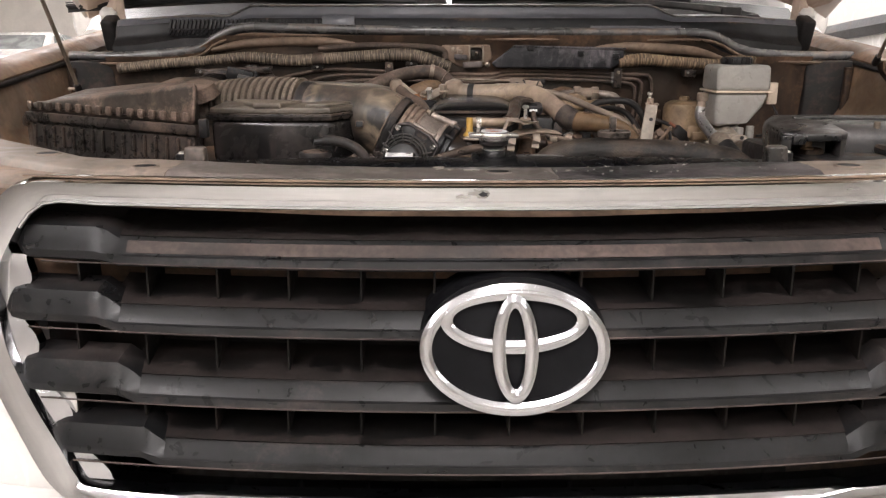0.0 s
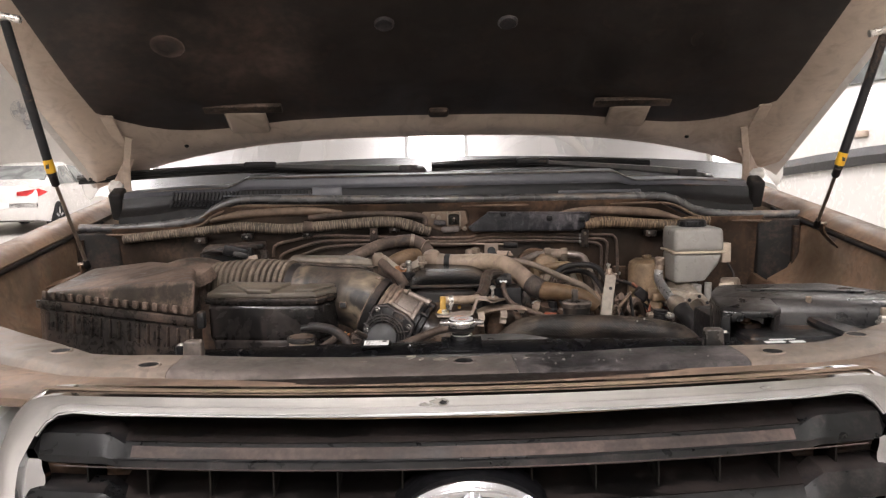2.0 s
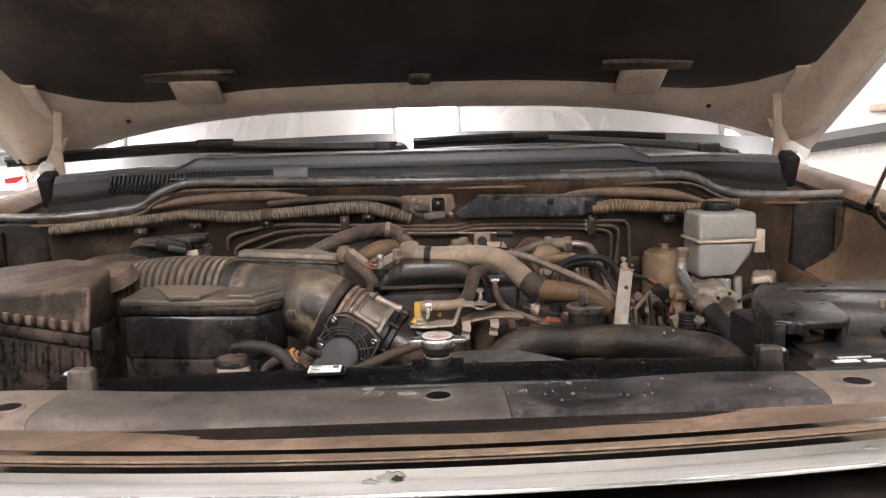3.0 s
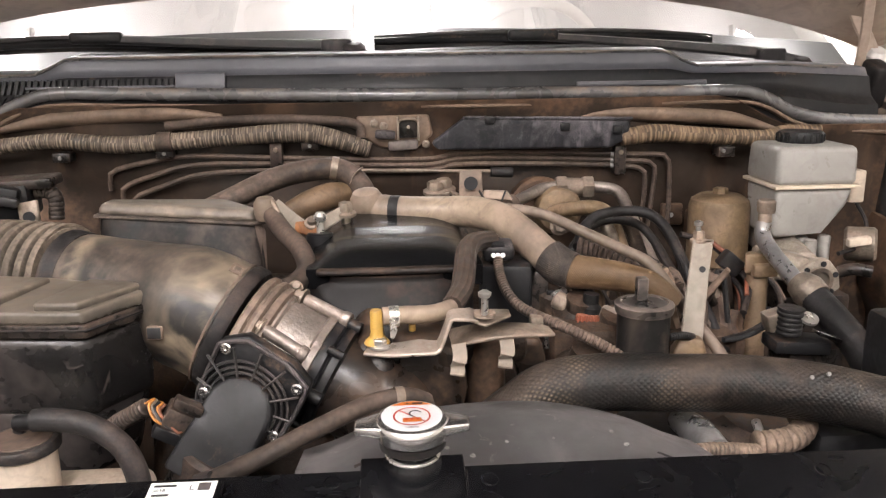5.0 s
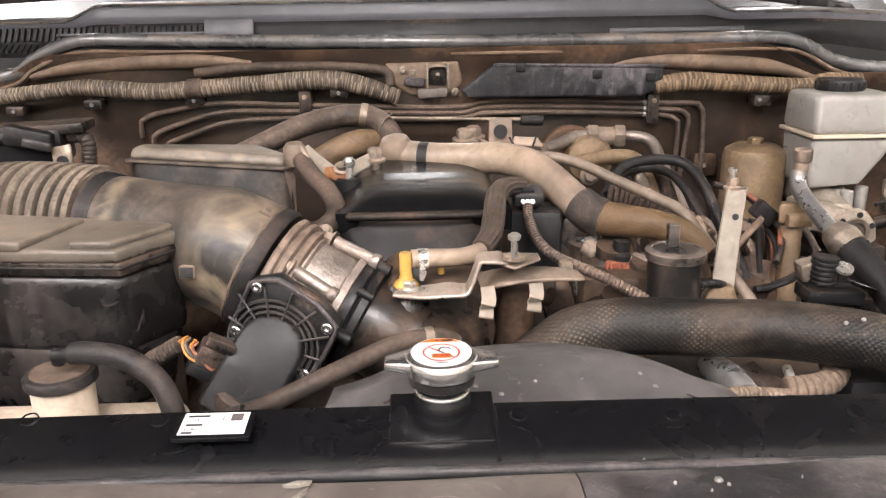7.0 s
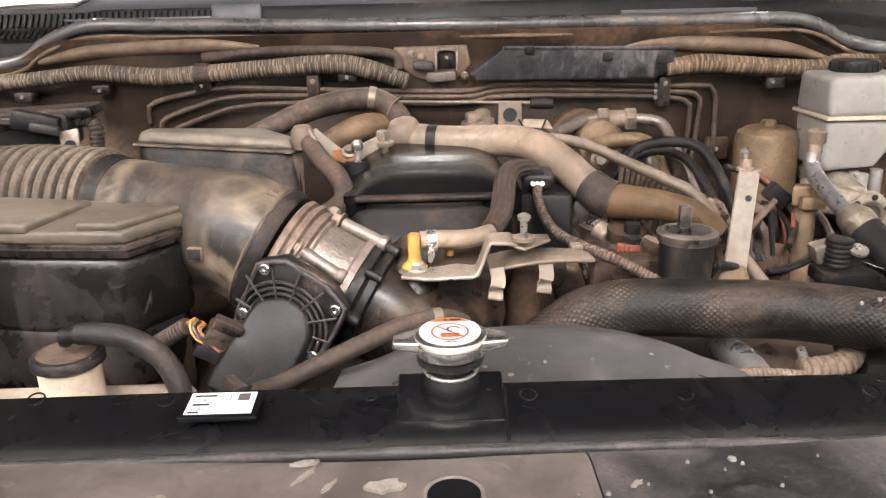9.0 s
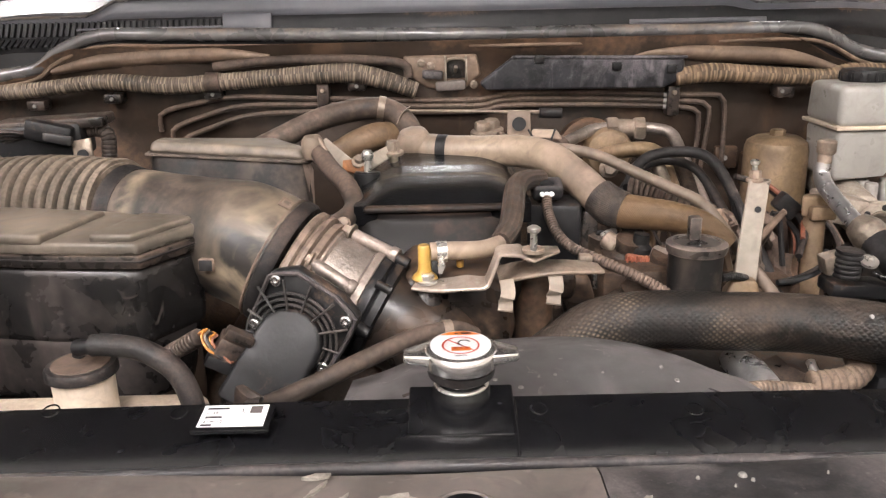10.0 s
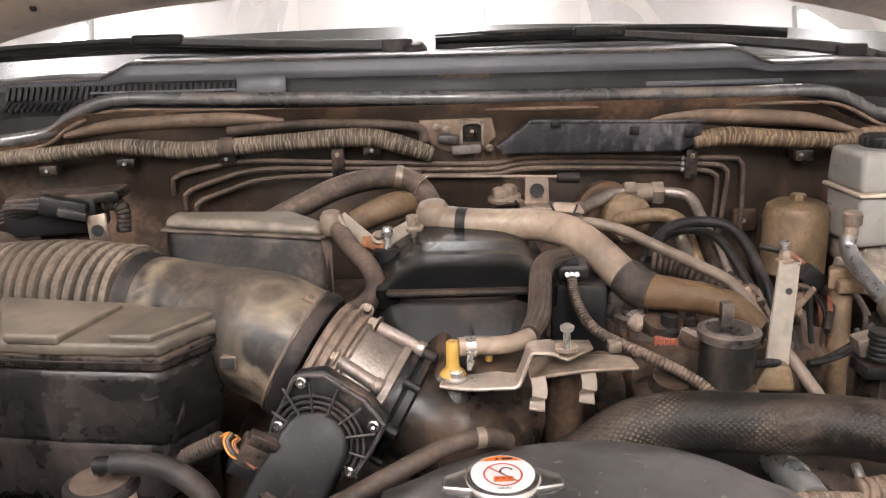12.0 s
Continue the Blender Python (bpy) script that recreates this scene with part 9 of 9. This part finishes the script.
part("sleeve", rod(B(), (0.1450, 0.8000, 1.2408), (0.1774, 0.8000, 1.2393), 0.0075), RUBBER, cr)
part("mount", box(B(), (-0.0572, 0.8300, 1.2380), (0.03, 0.07, 0.02), bev=0.004), PAINT_GRIMY, cr)
tab = thing("lifting_eye", (0.1123, 0.7550, 1.2096), "pale steel lifting eye with an oval hole", "bracket")
tb = V((0.1125, 0.7570, 1.2140))
o = [(-0.0165, 0), (0.0165, 0), (0.0155, 0.036), (-0.0155, 0.036)]
part("eye", plate(B(), o, pose(*tb, 82, 0, 0), 0.004, 0.0015), TAN, tab)
part("eye_hole", lathe(B(), V((0.1119, 0.7515, 1.2328)), (0, -1, 0.1), [(0.0095, -0.001), (0.0095, 0.0012), (0.001, 0.0012)], 20), INK, tab)
part("foot", box(B(), tb + V((0, -0.012, -0.004)), (0.05, 0.04, 0.01), bev=0.002), STEEL_DUST, tab)
part("support", box(B(), tb + V((0, 0.0, -0.06)), (0.12, 0.05, 0.11), bev=0.01), ALU_DARK, tab)
for px in ((0.0622, 0.7500, 1.2218), (0.0753, 0.7600, 1.2238)):
    part("bolt", bolt_head(B(), px, (0, -0.15, 1), 0.011, 0.012), STEEL_DUST, tab)
part("bolt_plate", strip(B(), [(0.0575, 0.7500, 1.2196), (0.0846, 0.7500, 1.2205), (0.0938, 0.7400, 1.2142)], (0, 1, 0), 0.03, 0.004), STEEL_DUST, tab)
sq = thing("firewall_grommet", (0.4331, 0.8550, 1.1603), "square plastic grommet on the firewall", "grommet")
part("pad", box(B(), (0.4378, 0.8680, 1.1577), (0.034, 0.012, 0.034), bev=0.003), PAINT_GRIMY, sq)
part("pin", lathe(B(), (0.4358, 0.8620, 1.1571), (0, -1, 0), [(0.004, 0), (0.003, 0.003)], 10), MARK, sq)
# bracket and hose at the far left
lb = thing("purge_valve", (-0.4237, 0.5800, 1.2590), "black purge valve with a short ribbed hose", "valve")
part("body", box(B(), (-0.4470, 0.5800, 1.2541), (0.10, 0.05, 0.040), rot=(0, -2, 6), bev=0.006), PLASTIC_CLEAN, lb, "black valve body")
part("lid", box(B(), (-0.4337, 0.5850, 1.2727), (0.12, 0.050, 0.012), rot=(0, -2, 6), bev=0.003), PLASTIC, lb)
part("latch", box(B(), (-0.4267, 0.5550, 1.2664), (0.05, 0.020, 0.022), rot=(0, 14, 6), bev=0.004), PLASTIC_CLEAN, lb)
part("latch_tongue", box(B(), (-0.4147, 0.5450, 1.2604), (0.03, 0.008, 0.010), rot=(0, 14, 6), bev=0.002), SLEEK, lb)
for k in range(4):
    part("lead", tube(B(), [(-0.452 + 0.006 * k, 0.556, 1.262), (-0.47, 0.552 - 0.004 * k, 1.258 + 0.004 * k), (-0.50, 0.56, 1.250 + 0.004 * k)], 0.0024, n=7), RUBBER, lb)
part("bracket", strip(B(), [(-0.396, 0.560, 1.256), (-0.394, 0.556, 1.244), (-0.393, 0.556, 1.228), (-0.392, 0.560, 1.200)], (1, 0, 0), 0.022, 0.004), STEEL_DUST, lb, "pale steel bracket with a hole")
part("bracket_hole", lathe(B(), (-0.3935, 0.5535, 1.240), (0, -1, 0), [(0.0065, -0.001), (0.0065, 0.0012), (0.001, 0.0012)], 18), INK, lb)
part("hose", tube(B(), [(-0.3947, 0.5800, 1.2634), (-0.3820, 0.5800, 1.2644), (-0.3729, 0.5780, 1.2568), (-0.3733, 0.5750, 1.2328)], 0.0078, n=14, rib=(0.005, 0.0006)), RUBBER_DUST, lb)
part("post", box(B(), (-0.4404, 0.6000, 1.2095), (0.06, 0.05, 0.12), bev=0.006), ALU_DARK, lb)

# tangle of small hoses and wires low behind the stay
rnd = random.Random(11)
SPOTS = [(0.33, 0.50, 1.165, 10), (0.215, 0.50, 1.14, 9), (0.38, 0.60, 1.12, 8)]
for cx, cy, cz, count in SPOTS:
    bundle = thing("wire_bundle", (cx, cy, cz - 0.08), "tangle of dusty thin hoses and wires", "wiring", "wire bundles beside the engine")
    for k in range(count):
        p = V((cx + rnd.uniform(-0.04, 0.04), cy + rnd.uniform(-0.03, 0.05), cz - 0.07))
        q = V((cx + rnd.uniform(-0.045, 0.045), cy + rnd.uniform(-0.03, 0.05), cz + rnd.uniform(-0.02, 0.03)))
        e = V((q.x + rnd.uniform(-0.05, 0.05), q.y + rnd.uniform(-0.02, 0.04), cz - rnd.uniform(0.03, 0.08)))
        part("wire", tube(B(), [p, p.lerp(q, 0.5) + V((rnd.uniform(-0.02, 0.02), 0, 0)), q, e], rnd.choice((0.002, 0.003, 0.0045, 0.007, 0.009)), n=8, seg=6),
             rnd.choice((RUBBER, RUBBER_DUST, RUBBER_DUST, LEDGE, RUBBER)), bundle)
    part("root_block", box(B(), (cx, cy + 0.01, cz - 0.1), (0.09, 0.1, 0.09), bev=0.01), ALU_DARK, bundle)


# small leads and stubs round the plugs beside the engine
nest = thing("lead_nest", (0.1894, 0.4500, 1.1103), "nest of thin dusty leads and stubs beside the engine", "wiring")
for pts, r, m_ in (
        (((0.1643, 0.4600, 1.1750), (0.1725, 0.4520, 1.1623), (0.1681, 0.4450, 1.1438), (0.1729, 0.4300, 1.1180)), 0.0032, RUBBER),
        (((0.1699, 0.4650, 1.1777), (0.1801, 0.4550, 1.1649), (0.1868, 0.4400, 1.1497), (0.1844, 0.4300, 1.1238)), 0.0045, RUBBER_DUST),
        (((0.1855, 0.4700, 1.1716), (0.1875, 0.4600, 1.1571), (0.1778, 0.4400, 1.1390), (0.1653, 0.4200, 1.1097)), 0.0026, STEEL_DUST),
        (((0.2159, 0.4700, 1.1658), (0.2212, 0.4600, 1.1511), (0.2131, 0.4400, 1.1379), (0.2173, 0.4200, 1.1141)), 0.0038, RUSTPIPE),
        (((0.2152, 0.4400, 1.1440), (0.2249, 0.4350, 1.1343), (0.2283, 0.4200, 1.1247), (0.2258, 0.4000, 1.1105)), 0.0085, RUSTPIPE),
        (((0.1853, 0.4100, 1.1308), (0.1777, 0.4000, 1.1228), (0.1669, 0.3850, 1.1158), (0.1562, 0.3700, 1.1115)), 0.0058, HARNESS),
        (((0.1602, 0.4500, 1.1669), (0.1759, 0.4520, 1.1671), (0.1898, 0.4500, 1.1624), (0.2042, 0.4450, 1.1550)), 0.0024, RUBBER)):
    part("lead", tube(B(), pts, r, n=8, seg=6), m_, nest)
for a, z, r in (((0.1670, 0.4480, 1.1613), (0.1788, 0.4550, 1.1686), 0.006), ((0.1746, 0.4440, 1.1549), (0.1851, 0.4500, 1.1614), 0.0055), ((0.1600, 0.4200, 1.1341), (0.1606, 0.4150, 1.1190), 0.0085)):
    part("stub", rod(B(), a, z, r), STEEL, nest, "bright metal stub")
for px in ((0.1837, 0.4000, 1.1136), (0.2064, 0.4100, 1.1060), (0.1683, 0.3900, 1.0911)):
    part("casting_lump", lathe(B(), V(px) - V((0, 0, 0.02)), (0.1, -0.4, 1), [(0.012, 0), (0.018, 0.006), (0.016, 0.02), (0.008, 0.026), (0.001, 0.027)], 14), RUSTPIPE, nest)
loose = thing("loose_leads", (0.4270, 0.6000, 1.0486), "thin red and black leads behind the upright stay", "wiring")
for pts, r, m_ in (
        (((0.4130, 0.6000, 1.1579), (0.4302, 0.6000, 1.1481), (0.4529, 0.6100, 1.1355), (0.4848, 0.6300, 1.1128)), 0.0028, RUSTRED),
        (((0.3971, 0.6000, 1.1397), (0.4129, 0.6000, 1.1364), (0.4297, 0.6000, 1.1243), (0.4357, 0.5900, 1.1067), (0.4260, 0.5700, 1.0886)), 0.0036, RUBBER),
        (((0.4093, 0.6100, 1.1279), (0.4238, 0.6100, 1.1261), (0.4320, 0.6000, 1.1155), (0.4332, 0.5900, 1.0892)), 0.0026, RUSTRED),
        (((0.4230, 0.6200, 1.1174), (0.4203, 0.6100, 1.1018), (0.4205, 0.6000, 1.0863)), 0.005, RUSTPIPE),
        (((0.3722, 0.5400, 1.1223), (0.3813, 0.5500, 1.1246), (0.3795, 0.5300, 1.1156), (0.3726, 0.5000, 1.0999), (0.3643, 0.4700, 1.0844)), 0.0095, RUBBER_DUST),
        (((0.4715, 0.6200, 1.1249), (0.4857, 0.6200, 1.1156), (0.4880, 0.6000, 1.1006), (0.4789, 0.5800, 1.0837)), 0.0036, RUBBER),
        (((0.4849, 0.6300, 1.1248), (0.4918, 0.6200, 1.1124), (0.4991, 0.6100, 1.0958)), 0.0030, RUBBER_DUST),
        (((0.3470, 0.4400, 1.1114), (0.3708, 0.4500, 1.1096), (0.3943, 0.4550, 1.1160), (0.4065, 0.4600, 1.1267), (0.4078, 0.4700, 1.1350)), 0.0028, INK),
        (((0.4215, 0.5800, 1.0928), (0.4155, 0.5700, 1.0744), (0.4193, 0.5600, 1.0633)), 0.012, ENGINE_TAN)):
    part("lead", tube(B(), pts, r, n=8, seg=6), m_, loose)
part("lead_joint", tube(B(), [(0.3718, 0.5480, 1.1324), (0.3775, 0.5430, 1.1213)], 0.0105, n=14, smooth=False), CLAMP, loose, "pale taped joint")
part("root", box(B(), (0.4410, 0.6000, 1.0175), (0.10, 0.08, 0.10), bev=0.01), ALU_DARK, loose)
